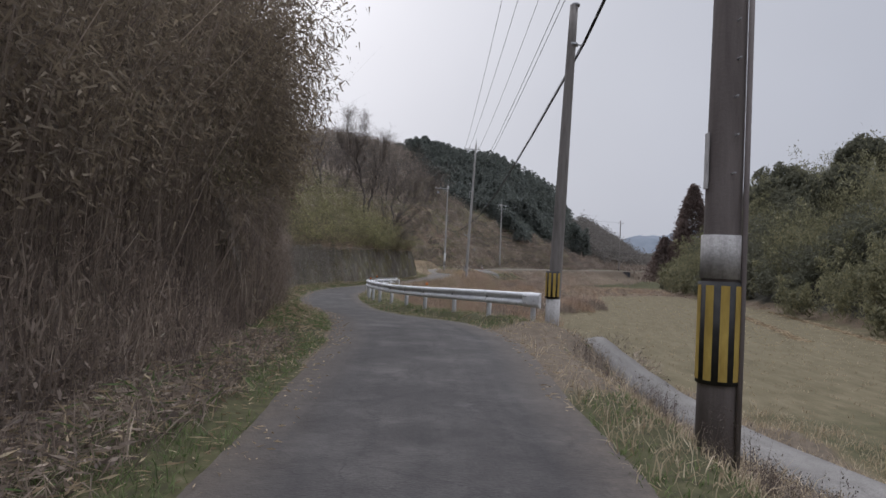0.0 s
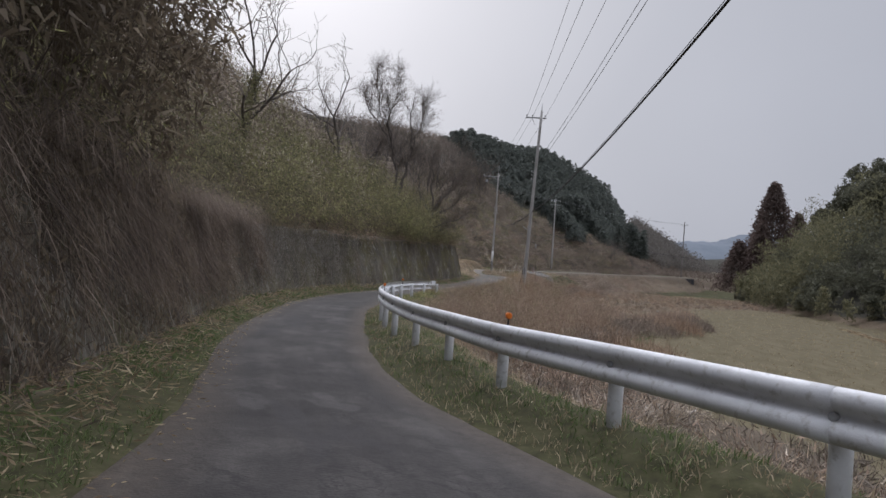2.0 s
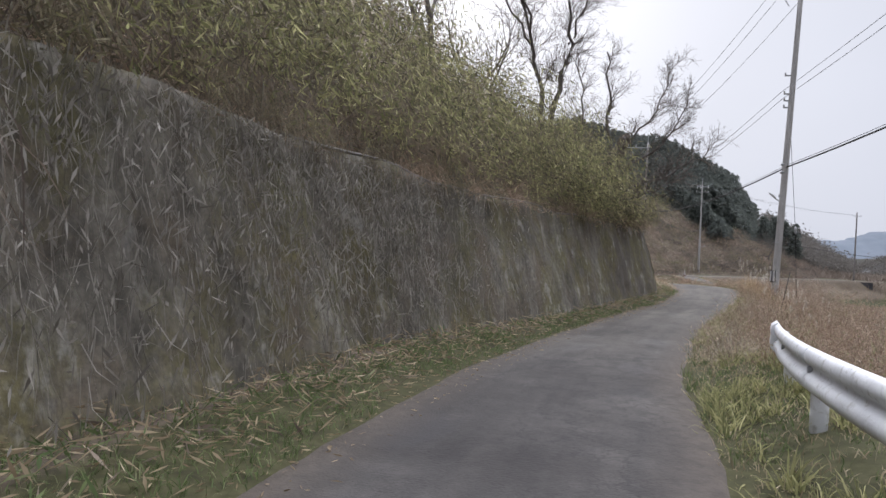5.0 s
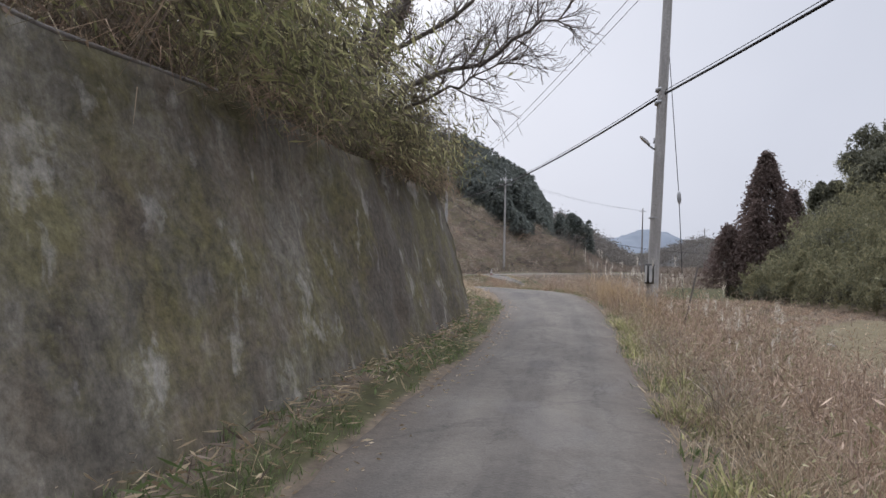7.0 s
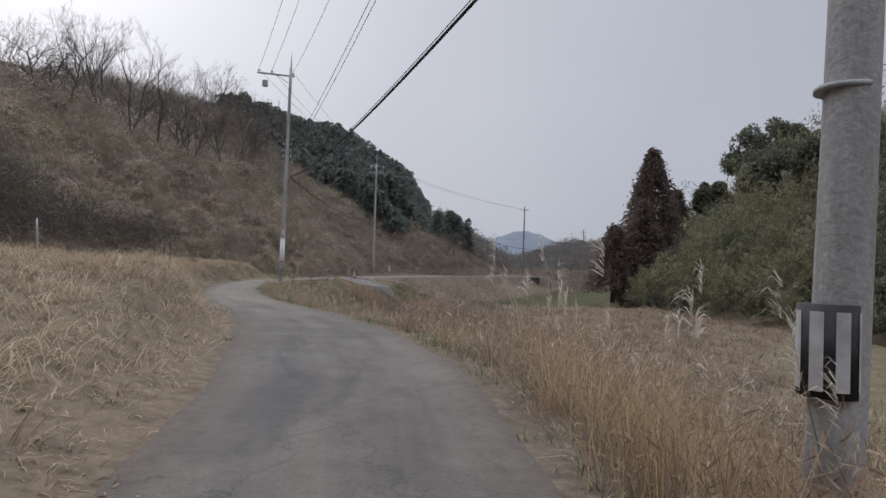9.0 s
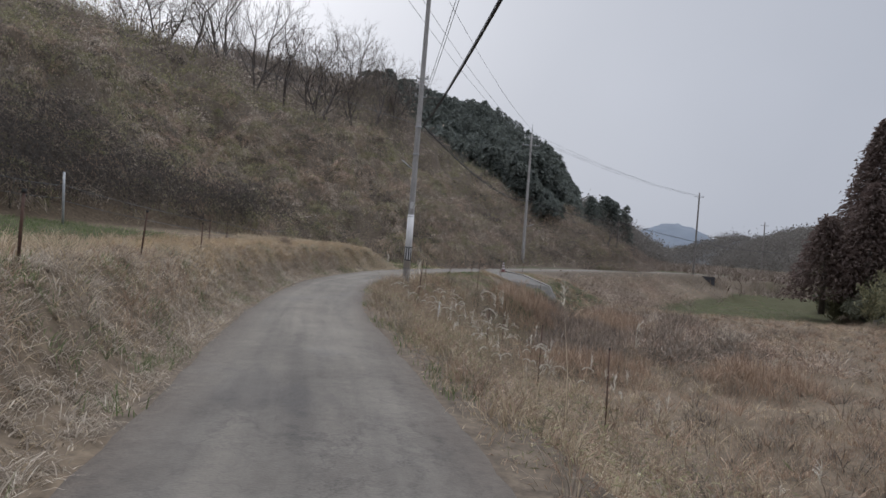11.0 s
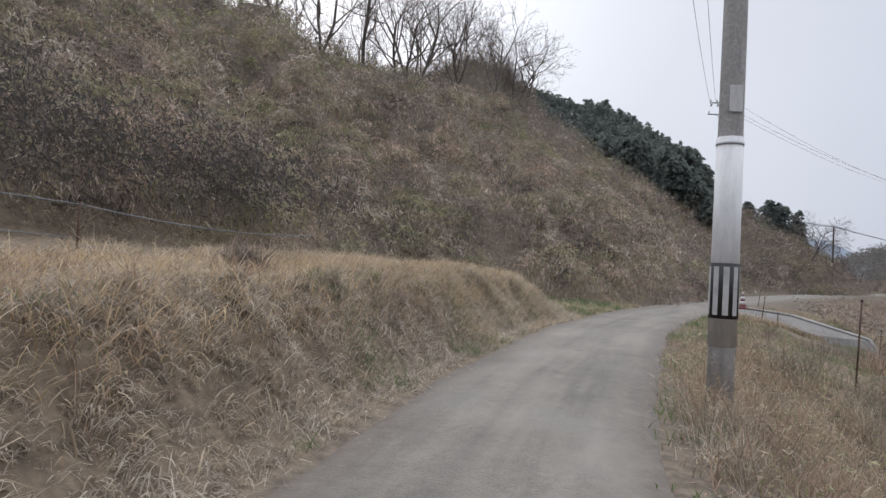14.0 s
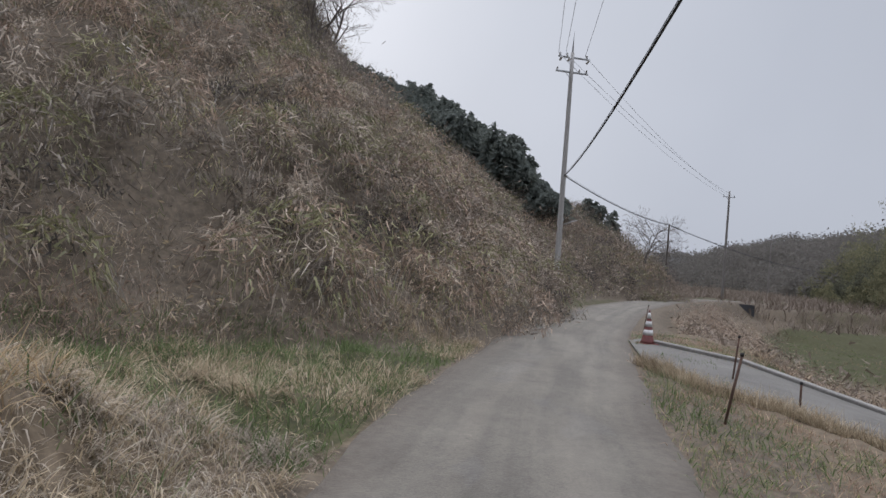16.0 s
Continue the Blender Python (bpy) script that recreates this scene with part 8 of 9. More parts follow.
    stuff("slope_bamboo_grass", blades_mesh(on_ground(x2, y2, 0.1), U(rng, 0.2, 0.55, m), U(rng, 0.008, 0.02, m), U(rng, 0.3, 1.3, m), U(rng, 0.3, 1.4, m), rng), M_SASA, "olive bamboo grass drooping over the scrub slope", "grass")
    # pale dry leaves caught in the scrub
    k = rng.integers(0, len(x), 9000)
    stuff("caught_leaves", leafage(rng, on_ground(x[k], y[k], 0.1), 1, 0.2, 0.25, (0.06, 0.2), (0.015, 0.04)), M_LITTER, "pale withered leaves caught in the scrub", "leaf litter")
    # wider slope behind the terrace and up to the crest
    x, y, s = on_hill(rng, 40000, -60, 34, 66, 186, 0.0, 42)
    near = (x > -24) & (y > 100) & (y < 146) & (s < 15)
    near = near | ((x < -6) & (y > 83) & (y < 114) & (s < 5.0 - 3.0 * smooth(105, 114, y)))
    x, y, s = x[~near], y[~near], s[~near]
    ok = lumps(x, y, 1.6, 7.0) + 0.6 * lumps(x, y, 0.7, 9.0) > -0.75
    x, y, s = x[ok], y[ok], s[ok]
    g = lumps(x, y, 3.2, 1.0) + rng.normal(0, 0.25, len(x))
    for lo, hi, mat, lab in ((-9, 0.0, M_SCRUB, "brown scrub covering the hillside"), (0.0, 9, M_SCRUBG, "olive bamboo grass covering the hillside")):
        sel = (g > lo) & (g <= hi)
        stuff("hillside_scrub", leafage(rng, on_ground(x[sel], y[sel]), 13, 0.45, 0.42, (0.12, 0.40), (0.03, 0.09), flakes_mesh), mat, lab, "scrub")
    xx, yy = tufted(rng, x[::3], y[::3], 4, 0.4)
    m = len(xx)
    stuff("hillside_stems", blades_mesh(on_ground(xx, yy, -0.1), U(rng, 0.5, 1.5, m), U(rng, 0.015, 0.035, m), U(rng, 0, 0.9, m), U(rng, -0.2, 0.9, m), rng), M_TWIG, "thin bare stems standing in the hillside scrub", "scrub")
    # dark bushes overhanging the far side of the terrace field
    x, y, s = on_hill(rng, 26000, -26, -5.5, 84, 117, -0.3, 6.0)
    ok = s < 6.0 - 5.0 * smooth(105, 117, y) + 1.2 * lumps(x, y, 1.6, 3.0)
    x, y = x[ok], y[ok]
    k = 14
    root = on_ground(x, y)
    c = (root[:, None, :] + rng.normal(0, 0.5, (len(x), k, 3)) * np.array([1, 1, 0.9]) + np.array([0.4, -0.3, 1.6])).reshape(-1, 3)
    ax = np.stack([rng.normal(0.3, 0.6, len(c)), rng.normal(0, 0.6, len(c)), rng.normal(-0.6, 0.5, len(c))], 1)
    stuff("shade_bushes", flakes_mesh(c, ax, U(rng, 0.10, 0.26, len(c)), U(rng, 0.014, 0.04, len(c)), rng), M_BUSHSHADE, "dark leafy bushes along the foot of the hill", "bush")
    # hedge-like brush beside the lane beyond the ramp
    x, y, s = on_hill(rng, 26000, 0, 46, 128, 195, 0.0, 12.0)
    stuff("lane_brush", leafage(rng, on_ground(x, y, 0.1), 12, 0.35, 0.8, (0.08, 0.26), (0.014, 0.045), flakes_mesh), M_FARBRUSH, "tall brown brush beside the lane", "brush")
    xx, yy = tufted(rng, x[::3], y[::3], 4, 0.3)
    n = len(xx)
    stuff("lane_brush_stems", blades_mesh(on_ground(xx, yy, 0.1), U(rng, 0.5, 1.5, n), U(rng, 0.008, 0.018, n), U(rng, 0, 1.0, n), U(rng, -0.2, 1.2, n), rng), M_TWIG, "bare stems in the brush beside the lane", "brush")
    # single bushes that stand out from the slope
    bx, by, bs = on_hill(rng, 2400, -45, 30, 88, 182, 0.6, 34)
    bx, by = bx[:720], by[:720]
    keepb = (by > 146) | (bx < -14)
    bx, by = bx[keepb], by[keepb]
    for j, (mat, lab) in enumerate(((M_BUSHSHADE, "dark evergreen bushes scattered over the slope"), (M_GREYSCRUB, "pale withered bushes scattered over the slope"), (M_SCRUBG, "olive bushes scattered over the slope"))):
        cx, cy = bx[j::3], by[j::3]
        r = U(rng, 0.6, 1.8, len(cx))
        k = 190
        d = rng.normal(0, 1, (len(cx), k, 3))
        d /= np.linalg.norm(d, axis=2)[:, :, None]
        d[:, :, 2] = np.abs(d[:, :, 2])
        c = (on_ground(cx, cy, -0.1)[:, None, :] + d * r[:, None, None] * rng.uniform(0.55, 1.05, (len(cx), k, 1)) * np.array([1.0, 1.0, 0.85])).reshape(-1, 3)
        ax = np.stack([rng.normal(0, 0.8, len(c)), rng.normal(0, 0.8, len(c)), rng.normal(-0.4, 0.6, len(c))], 1)
        stuff("slope_bushes", flakes_mesh(c, ax, U(rng, 0.10, 0.28, len(c)), U(rng, 0.02, 0.055, len(c)), rng), mat, lab, "bush")
    mx, my, ms = on_hill(rng, 1300, 8, 46, 144, 202, 0.8, 20)
    for j, (mat, lab) in enumerate(((M_FARBRUSH, "brown bushes crowding the slope beside the lane"), (M_BUSHSHADE, "dark bushes crowding the slope beside the lane"), (M_RUSTSCRUB, "rust-brown bushes crowding the slope beside the lane"))):
        cx, cy = mx[j::3], my[j::3]
        r = U(rng, 0.7, 1.9, len(cx))
        k = 170
        d = rng.normal(0, 1, (len(cx), k, 3))
        d /= np.linalg.norm(d, axis=2)[:, :, None]
        d[:, :, 2] = np.abs(d[:, :, 2]) - 0.1
        c = (on_ground(cx, cy)[:, None, :] + d * r[:, None, None] * rng.uniform(0.7, 1.05, (len(cx), k, 1))).reshape(-1, 3)
        stuff("lane_bushes", flakes_mesh(c, d.reshape(-1, 3) + rng.normal(0, 0.6, c.shape), U(rng, 0.12, 0.34, len(c)), U(rng, 0.018, 0.05, len(c)), rng), mat, lab, "bush")
    # bare brush wood on the upper slope
    x, y, s = on_hill(rng, 14000, -60, 30, 30, 200, 15, 45.0)
    x, y = x[:4200], y[:4200]
    x, y = tufted(rng, x, y, 6, 0.5)
    n = len(x)
    stuff("bare_brushwood", blades_mesh(on_ground(x, y, -0.1), U(rng, 0.8, 2.6, n) * (1 + 0.7 * np.exp(-((x + 8) / 12) ** 2 - ((y - 168) / 12) ** 2)), U(rng, 0.012, 0.028, n), U(rng, 0, 0.6, n), U(rng, -0.2, 0.6, n), rng), M_TWIG, "grey leafless brushwood near the crest", "brushwood")
    x, y, s = on_hill(rng, 10000, -110, 32, 130, 290, 26, 120.0)
    ok = x < 3 - 0.3 * (y - 200)
    x, y = x[ok], y[ok]
    xx, yy = tufted(rng, x, y, 5, 0.8)
    n = len(xx)
    stuff("bare_wood", blades_mesh(on_ground(xx, yy, -0.1), U(rng, 1.5, 3.6, n) * (1 + 0.6 * smooth(180, 210, yy)), U(rng, 0.03, 0.08, n), U(rng, 0, 0.4, n), U(rng, -0.2, 0.6, n), rng), M_TWIG, "grey-brown leafless woodland on the upper hill", "wood")
    stuff("bare_wood_crowns", leafage(rng, on_ground(x, y, 1.0), 9, 0.9, 1.0, (0.3, 0.9), (0.06, 0.2), flakes_mesh), M_SCRUB, "brown twiggy crowns of the leafless woodland", "wood")
    # tall twiggy tangle on the shoulder of the hill
    x, y = rng.normal(-7, 7, 2600), rng.normal(167, 6, 2600)
    ok = foot_distance(x, y, FOOT_W)[0] > 13
    xx, yy = tufted(rng, x[ok], y[ok], 7, 0.5)
    n = len(xx)
    stuff("shoulder_brushwood", blades_mesh(on_ground(xx, yy, -0.1), U(rng, 0.7, 2.6, n), U(rng, 0.010, 0.024, n), U(rng, 0, 0.7, n), U(rng, -0.2, 0.8, n), rng), M_TWIG, "tall grey twiggy brushwood on the hill shoulder", "brushwood")
    # brown brush and hedges beyond the ramp
    x, y = U(rng, 12, 62, 9000), U(rng, 124, 192, 9000)
    e = -foot_distance(x, y, FOOT_E)[0]
    ok = (x > right_edge(y) + 2.0) & (x < right_edge(y) + 11.0) & (e < 1) & (lumps(x, y, 3.5, 3.7) > 0.05)
    x, y = x[ok], y[ok]
    stuff("valley_brush", leafage(rng, on_ground(x, y, 0.1), 10, 0.4, 0.5, (0.12, 0.4), (0.03, 0.08), flakes_mesh), M_FARBRUSH, "brown brush in clumps on the valley floor", "brush")
    # scrub in the far valley
    x, y = U(rng, 20, 120, 9000), U(rng, 188, 330, 9000)
    s, _ = foot_distance(x, y, FOOT_W)
    e = -foot_distance(x, y, FOOT_E)[0]
    ok = (s < 8) & (e < 4) & (lumps(x, y, 6, 2.0) > -0.2)
    x, y = tufted(rng, x[ok], y[ok], 6, 0.8)
    n = len(x)
    stuff("valley_scrub", blades_mesh(on_ground(x, y, -0.1), U(rng, 0.8, 2.6, n), U(rng, 0.06, 0.16, n), U(rng, 0, 0.9, n), U(rng, 0, 1.0, n), rng), M_FARBRUSH, "brown scrub far down the valley", "scrub")


# dark leaf colour of bushes, also the shade painted into slope hollows
M_BUSHSHADE = leafy("dark_bush_shade", [(0.0, (0.020, 0.017, 0.015)), (0.5, (0.036, 0.031, 0.027)), (1.0, (0.058, 0.050, 0.042))], gain=1.65)
hill_scrub()


# ---- woods ----
def conifer_parts(rng, root, h, r, per, taper=0.75):
    """Drooping sprays round a tapering stem, for many trees at once."""
    n = len(root)
    u = rng.uniform(0.08, 1.0, (n, per)) ** 0.8
    a = rng.uniform(0, 2 * math.pi, (n, per))
    rad = r[:, None] * (1.02 - u) ** taper * rng.uniform(0.2, 1.08, (n, per)) ** 0.6
    c = np.stack([root[:, 0:1] + rad * np.cos(a), root[:, 1:2] + rad * np.sin(a), root[:, 2:3] + h[:, None] * u], 2).reshape(-1, 3)
    a = a.ravel()
    ax = np.stack([np.cos(a), np.sin(a), rng.normal(-0.5, 0.4, len(a))], 1)
    return c, ax


M_FARWOOD = leafy("far_grey_wood", [(0.0, (0.074, 0.067, 0.060)), (0.5, (0.090, 0.082, 0.073)), (1.0, (0.106, 0.098, 0.087))], spread=0.6, gain=1.5, clumps=0.12, thin=0.5)


def woods():
    rng = np.random.default_rng(17)
    x, y = U(rng, -75, 70, 6500), U(rng, 196, 330, 6500)
    s, _ = foot_distance(x, y, FOOT_W)
    ok = (s > 7 + 2 * lumps(x, y, 9, 1.0)) & (s < 100) & (x > 3 - 0.3 * (y - 200)) & (y > 206) & (x < 0.2 + 0.25 * (y - 74.6))
    x, y = x[ok][:1050], y[ok][:1050]
    root = on_ground(x, y, -0.5)
    n = len(x)
    h, r = 0.76 * U(rng, 7.5, 10.5, n) * (1 + 0.25 * smooth(230, 270, y)) * (1 - 0.6 * (1 - smooth(-26, -6, x))) * (1 + 0.55 * smooth(6, 22, x)) * (0.5 + 0.5 * smooth(0, 8, 0.2 + 0.25 * (y - 74.6) - x)), U(rng, 2.2, 3.6, n)
    c, ax = conifer_parts(rng, root, h, r, 230, 0.42)
    stuff("conifer_wood", flakes_mesh(c, ax, U(rng, 0.55, 1.25, len(c)), U(rng, 0.24, 0.6, len(c)), rng), M_CONIFER, "dark dense conifer wood on the hill", "wood")
    x, y = U(rng, 0, 36, 1500), U(rng, 178, 209, 1500)
    bound = -2.6 + 0.25 * (y - 74.6) - x
    ok = (x > 15 - 1.1 * (y - 184)) & (bound > 0) & (foot_distance(x, y, FOOT_W)[0] > 1.5)
    x, y, bound = x[ok][:230], y[ok][:230], bound[ok][:230]
    root = on_ground(x, y, -0.5)
    n = len(x)
    c, ax = conifer_parts(rng, root, U(rng, 4.8, 6.9, n) * (0.4 + 0.6 * smooth(0, 9, bound)), U(rng, 1.7, 2.6, n), 330, 0.42)
    stuff("conifer_wood", flakes_mesh(c, ax, U(rng, 0.4, 0.9, len(c)), U(rng, 0.18, 0.42, len(c)), rng), M_CONIFER, "dark conifers on the lower edge of the wood", "wood")
    root = on_ground(U(rng, 43, 49.5, 16), U(rng, 220, 238, 16), -0.5)
    c, ax = conifer_parts(rng, root, U(rng, 8, 10.5, 16), U(rng, 2.2, 3.2, 16), 330, 0.42)
    stuff("conifer_wood", flakes_mesh(c, ax, U(rng, 0.5, 1.1, len(c)), U(rng, 0.22, 0.55, len(c)), rng), M_CONIFER, "small dark clump of conifers at the wood edge", "wood")
    # eastern hillside: bamboo grove and evergreen trees
    x, y = U(rng, 24, 130, 9000), U(rng, 5, 260, 9000)
    e = -foot_distance(x, y, FOOT_E)[0]
    ok = (e > -0.3) & (e < 50) & (rng.uniform(0, 1, len(e)) < 0.25 + 0.75 * (e < 9))
    x, y, e = x[ok][:1250], y[ok][:1250], e[ok][:1250]
    root = on_ground(x, y)
    n = len(x)
    h = U(rng, 6.0, 10.5, n) * np.clip(0.36 + e * 0.07, 0.34, 1.25)
    kind = lumps(x, y, 9, 5.0) + rng.normal(0, 0.35, n)
    for lo, hi, mat, lab, name in ((-9, 0.3, M_BAMBOO, "yellow-green arching bamboo grove on the hillside", "bamboo_grove"), (0.3, 9, M_EVER, "dull evergreen trees on the hillside", "evergreen_wood")):
        sel = (kind > lo) & (kind <= hi)
        rt, hh = root[sel], h[sel]
        if name == "bamboo_grove":
            rt = np.repeat(rt, 2, 0) + rng.normal(0, 0.9, (2 * len(rt), 3)) * np.array([1, 1, 0.0])
            hh = np.repeat(hh, 2) * U(rng, 0.85, 1.2, len(rt))
            m, per = len(rt), 190
            th, bow = rng.uniform(0, 2 * math.pi, (m, 1)), rng.uniform(0.10, 0.42, (m, 1))
            u = rng.uniform(0.16, 1.0, (m, per)) ** 0.8
            wide = hh[:, None] * 0.17 * np.sin(math.pi * np.clip(u, 0.1, 0.98)) ** 0.7 + 0.12
            lean = bow * hh[:, None] * u ** 2.4
            c = np.stack([rt[:, 0:1] + np.cos(th) * lean, rt[:, 1:2] + np.sin(th) * lean, rt[:, 2:3] + hh[:, None] * (u - 0.35 * bow * u ** 3)], 2)
            c = (c + rng.normal(0, 0.62, (m, per, 3)) * wide[:, :, None]).reshape(-1, 3)
            ax = np.stack([rng.normal(0, 0.6, len(c)), rng.normal(0, 0.6, len(c)), rng.normal(-0.7, 0.4, len(c))], 1)
            stuff(name, flakes_mesh(c, ax, U(rng, 0.30, 0.75, len(c)), U(rng, 0.07, 0.17, len(c)), rng), mat, lab, "wood")
            continue
        # evergreen crowns built of leafy lumps
        m, lobes, per = len(rt), 9, 46
        d = rng.normal(0, 1, (m, lobes, 3))
        d /= np.linalg.norm(d, axis=2)[:, :, None]
        d[:, :, 2] = np.abs(d[:, :, 2]) * 1.1 - 0.25
        mid = rt[:, None, :] + np.array([0, 0, 1]) * hh[:, None, None] * 0.48 + d * np.stack([hh * 0.27, hh * 0.27, hh * 0.42], 1)[:, None, :]
        k = rng.normal(0, 1, (m, lobes, per, 3))
        k /= np.linalg.norm(k, axis=3)[:, :, :, None]
        c = (mid[:, :, None, :] + k * rng.uniform(0.7, 1.05, (m, lobes, per, 1)) * (hh * 0.17)[:, None, None, None]).reshape(-1, 3)
        ax = k.reshape(-1, 3) + rng.normal(0, 0.7, c.shape)
        stuff(name, flakes_mesh(c, ax, U(rng, 0.25, 0.6, len(c)), U(rng, 0.10, 0.24, len(c)), rng), mat, lab, "wood")
    x, y = U(rng, 95, 340, 5000), U(rng, 235, 520, 5000)
    e = -foot_distance(x, y, FOOT_E)[0]
    ok = (e > 0) & (e < 90)
    root = on_ground(x[ok], y[ok], 1.0)
    stuff("far_hill_wood", leafage(rng, root, 44, 1.9, 2.2, (0.6, 1.6), (0.3, 0.8), flakes_mesh), M_FARWOOD, "grey-brown leafless wood on the far hillside", "wood")
    x, y = U(rng, 38, 150, 5200), U(rng, 236, 430, 5200)
    s, _ = foot_distance(x, y, FOOT_W)
    ok = (s > 2) & (s < 90) & (x > 4 + 0.25 * (y - 74.6))
    stuff("far_hill_wood", leafage(rng, on_ground(x[ok], y[ok], 0.8), 26, 1.6, 1.8, (0.5, 1.4), (0.25, 0.6), flakes_mesh), M_FARWOOD, "grey-brown leafless wood behind the conifers", "wood")
    u, v = U(rng, -0.97, 0.97, 2600), U(rng, -0.95, 0.3, 2600)
    ridge = np.cos(u * math.pi / 2) ** 0.8 * (0.82 + 0.12 * np.sin(u * 7 + 1) + 0.06 * np.sin(u * 19))
    root = np.stack([330 + 150 * u, 560 + 90 * v, 52 * ridge * np.cos(v * math.pi / 2) ** 0.9 - 1.5], 1)
    stuff("far_hill_wood", leafage(rng, root, 22, 2.2, 2.0, (0.8, 2.2), (0.4, 1.0), flakes_mesh), M_FARWOOD, "grey-brown wood covering the far hill", "wood")
    # big evergreens that stand out on the skyline
    for tx, ty, th, wide in ((78, 152, 19.5, 7.5), (71.5, 158, 14.0, 3.6), (66, 138, 13, 5.0), (72, 143, 14, 5.5), (60, 119, 12.5, 4.5), (66, 128, 13, 5.0), (57, 104, 12, 4.6), (54, 88, 11, 4.2), (52, 66, 11.5, 4.4), (48, 52, 10.5, 4.0), (62, 96, 13, 4.6)):
        gz = ground_at(tx, ty)
        ob = thing("evergreen_tree", (tx, ty, gz), "tall round-crowned evergreen tree above the grove", "tree", "skyline trees")
        bm = bm_tube([(0, 0, -0.5), (0.2, 0, th * 0.35), (0, 0.2, th * 0.75)], [0.35, 0.25, 0.08], 8)
        for k in range(6):
            a = k * 1.05
            bm_tube([(0.1, 0, th * 0.35), (math.cos(a) * wide * 0.55, math.sin(a) * wide * 0.55, th * 0.66)], [0.14, 0.04], 6, bm)
        part("trunk", bm, M_BARK, ob)
        lobes, per = 46, 190
        d = rng.normal(0, 1, (lobes, 3))
        d /= np.linalg.norm(d, axis=1)[:, None]
        d[:, 2] = np.abs(d[:, 2]) * 1.15 - 0.3
        mid = np.array([0, 0, th * 0.60]) + d * np.array([wide * 0.78, wide * 0.78, th * 0.30])
        k = rng.normal(0, 1, (lobes, per, 3))
        k /= np.linalg.norm(k, axis=2)[:, :, None]
        c = (mid[:, None, :] + k * rng.uniform(0.65, 1.05, (lobes, per, 1)) * U(rng, 0.16, 0.30, lobes)[:, None, None] * wide).reshape(-1, 3)
        v, q, t = flakes_mesh(c, k.reshape(-1, 3) + rng.normal(0, 0.7, c.shape), U(rng, 0.35, 0.8, len(c)), U(rng, 0.14, 0.32, len(c)), rng)
        cr = new("crown", mesh_np("crown", v, q, t, [M_EVER]))
        cr.parent = ob
    # the lone russet cedars
    for tx, ty, th, rr in ((60.9, 159.3, 25.0, 8.0), (67.5, 162, 19.0, 6.0), (54.5, 160, 12.0, 5.5), (57.5, 156, 16, 5.5), (70, 155, 15, 6)):
        gz = -2.2
        ob = thing("cedar_tree", (tx, ty, gz), "pointed russet-brown cedar at the edge of the grove", "tree", "cedars")
        part("trunk", bm_tube([(0, 0, -0.3), (0, 0, th * 0.5), (0, 0, th * 0.95)], [0.4, 0.25, 0.04], 8), M_BARK, ob)
        c, ax = conifer_parts(rng, np.zeros((1, 3)), np.array([th]), np.array([rr]), int(75 * th * rr))
        c += rng.normal(0, 0.3, c.shape)
        v, q, t = flakes_mesh(c, ax + rng.normal(0, 0.4, ax.shape), U(rng, 0.35, 0.8, len(c)), U(rng, 0.14, 0.34, len(c)), rng)
        cr = new("crown", mesh_np("crown", v, q, t, [M_CEDAR]))
        cr.parent = ob


woods()


# ---- leafless trees ----
def limb_mesh(segs, sides):
    """Tapered prisms for many branch pieces: (start, end, radius, radius)."""
    a, b = np.array([s[0] for s in segs]), np.array([s[1] for s in segs])
    ra, rb = np.array([s[2] for s in segs]), np.array([s[3] for s in segs])
    d = b - a
    d /= np.linalg.norm(d, axis=1)[:, None] + 1e-9
    ref = np.where(np.abs(d[:, 2:3]) < 0.9, np.array([[0, 0, 1.0]]), np.array([[1.0, 0, 0]]))
    s = np.cross(d, ref)
    s /= np.linalg.norm(s, axis=1)[:, None]
    t = np.cross(s, d)
    rings = []
    for p, r in ((a, ra), (b, rb)):
        for k in range(sides):
            w = 2 * math.pi * k / sides
            rings.append(p + r[:, None] * (math.cos(w) * s + math.sin(w) * t))
    v = np.stack(rings, 1).reshape(-1, 3)
    i = np.arange(len(segs)) * 2 * sides
    q = np.concatenate([np.stack([i + k, i + (k + 1) % sides, i + sides + (k + 1) % sides, i + sides + k], 1) for k in range(sides)])
    return v, q


def grow(rng, p, d, length, r, depth, out, spread, least=0.013):
    """Branch after branch, each bent in short pieces."""
    own = len(out)
    n = 4 if depth > 1 else 3
    for k in range(n):
        d = (d + Vector(rng.normal(0, 0.16, 3)) + Vector((0, 0, 0.05))).normalized()
        q = p + d * (length / n)
        r1 = max(r * (1 - 0.32 / n * (k + 1)), least)
        out.append((tuple(p), tuple(q), r, r1, depth, own))
        p, r = q, r1
        if depth > 0 and (k > 0 or depth < 3):
            for _ in range(2 if depth < 3 else 1):
                side = Vector(rng.normal(0, 1, 3))
                nd = (d * (0.9 - spread * 0.3) + side.normalized() * spread).normalized()
                grow(rng, p, nd, length * rng.uniform(0.5, 0.72), r * 0.58, depth - 1, out, spread, least)


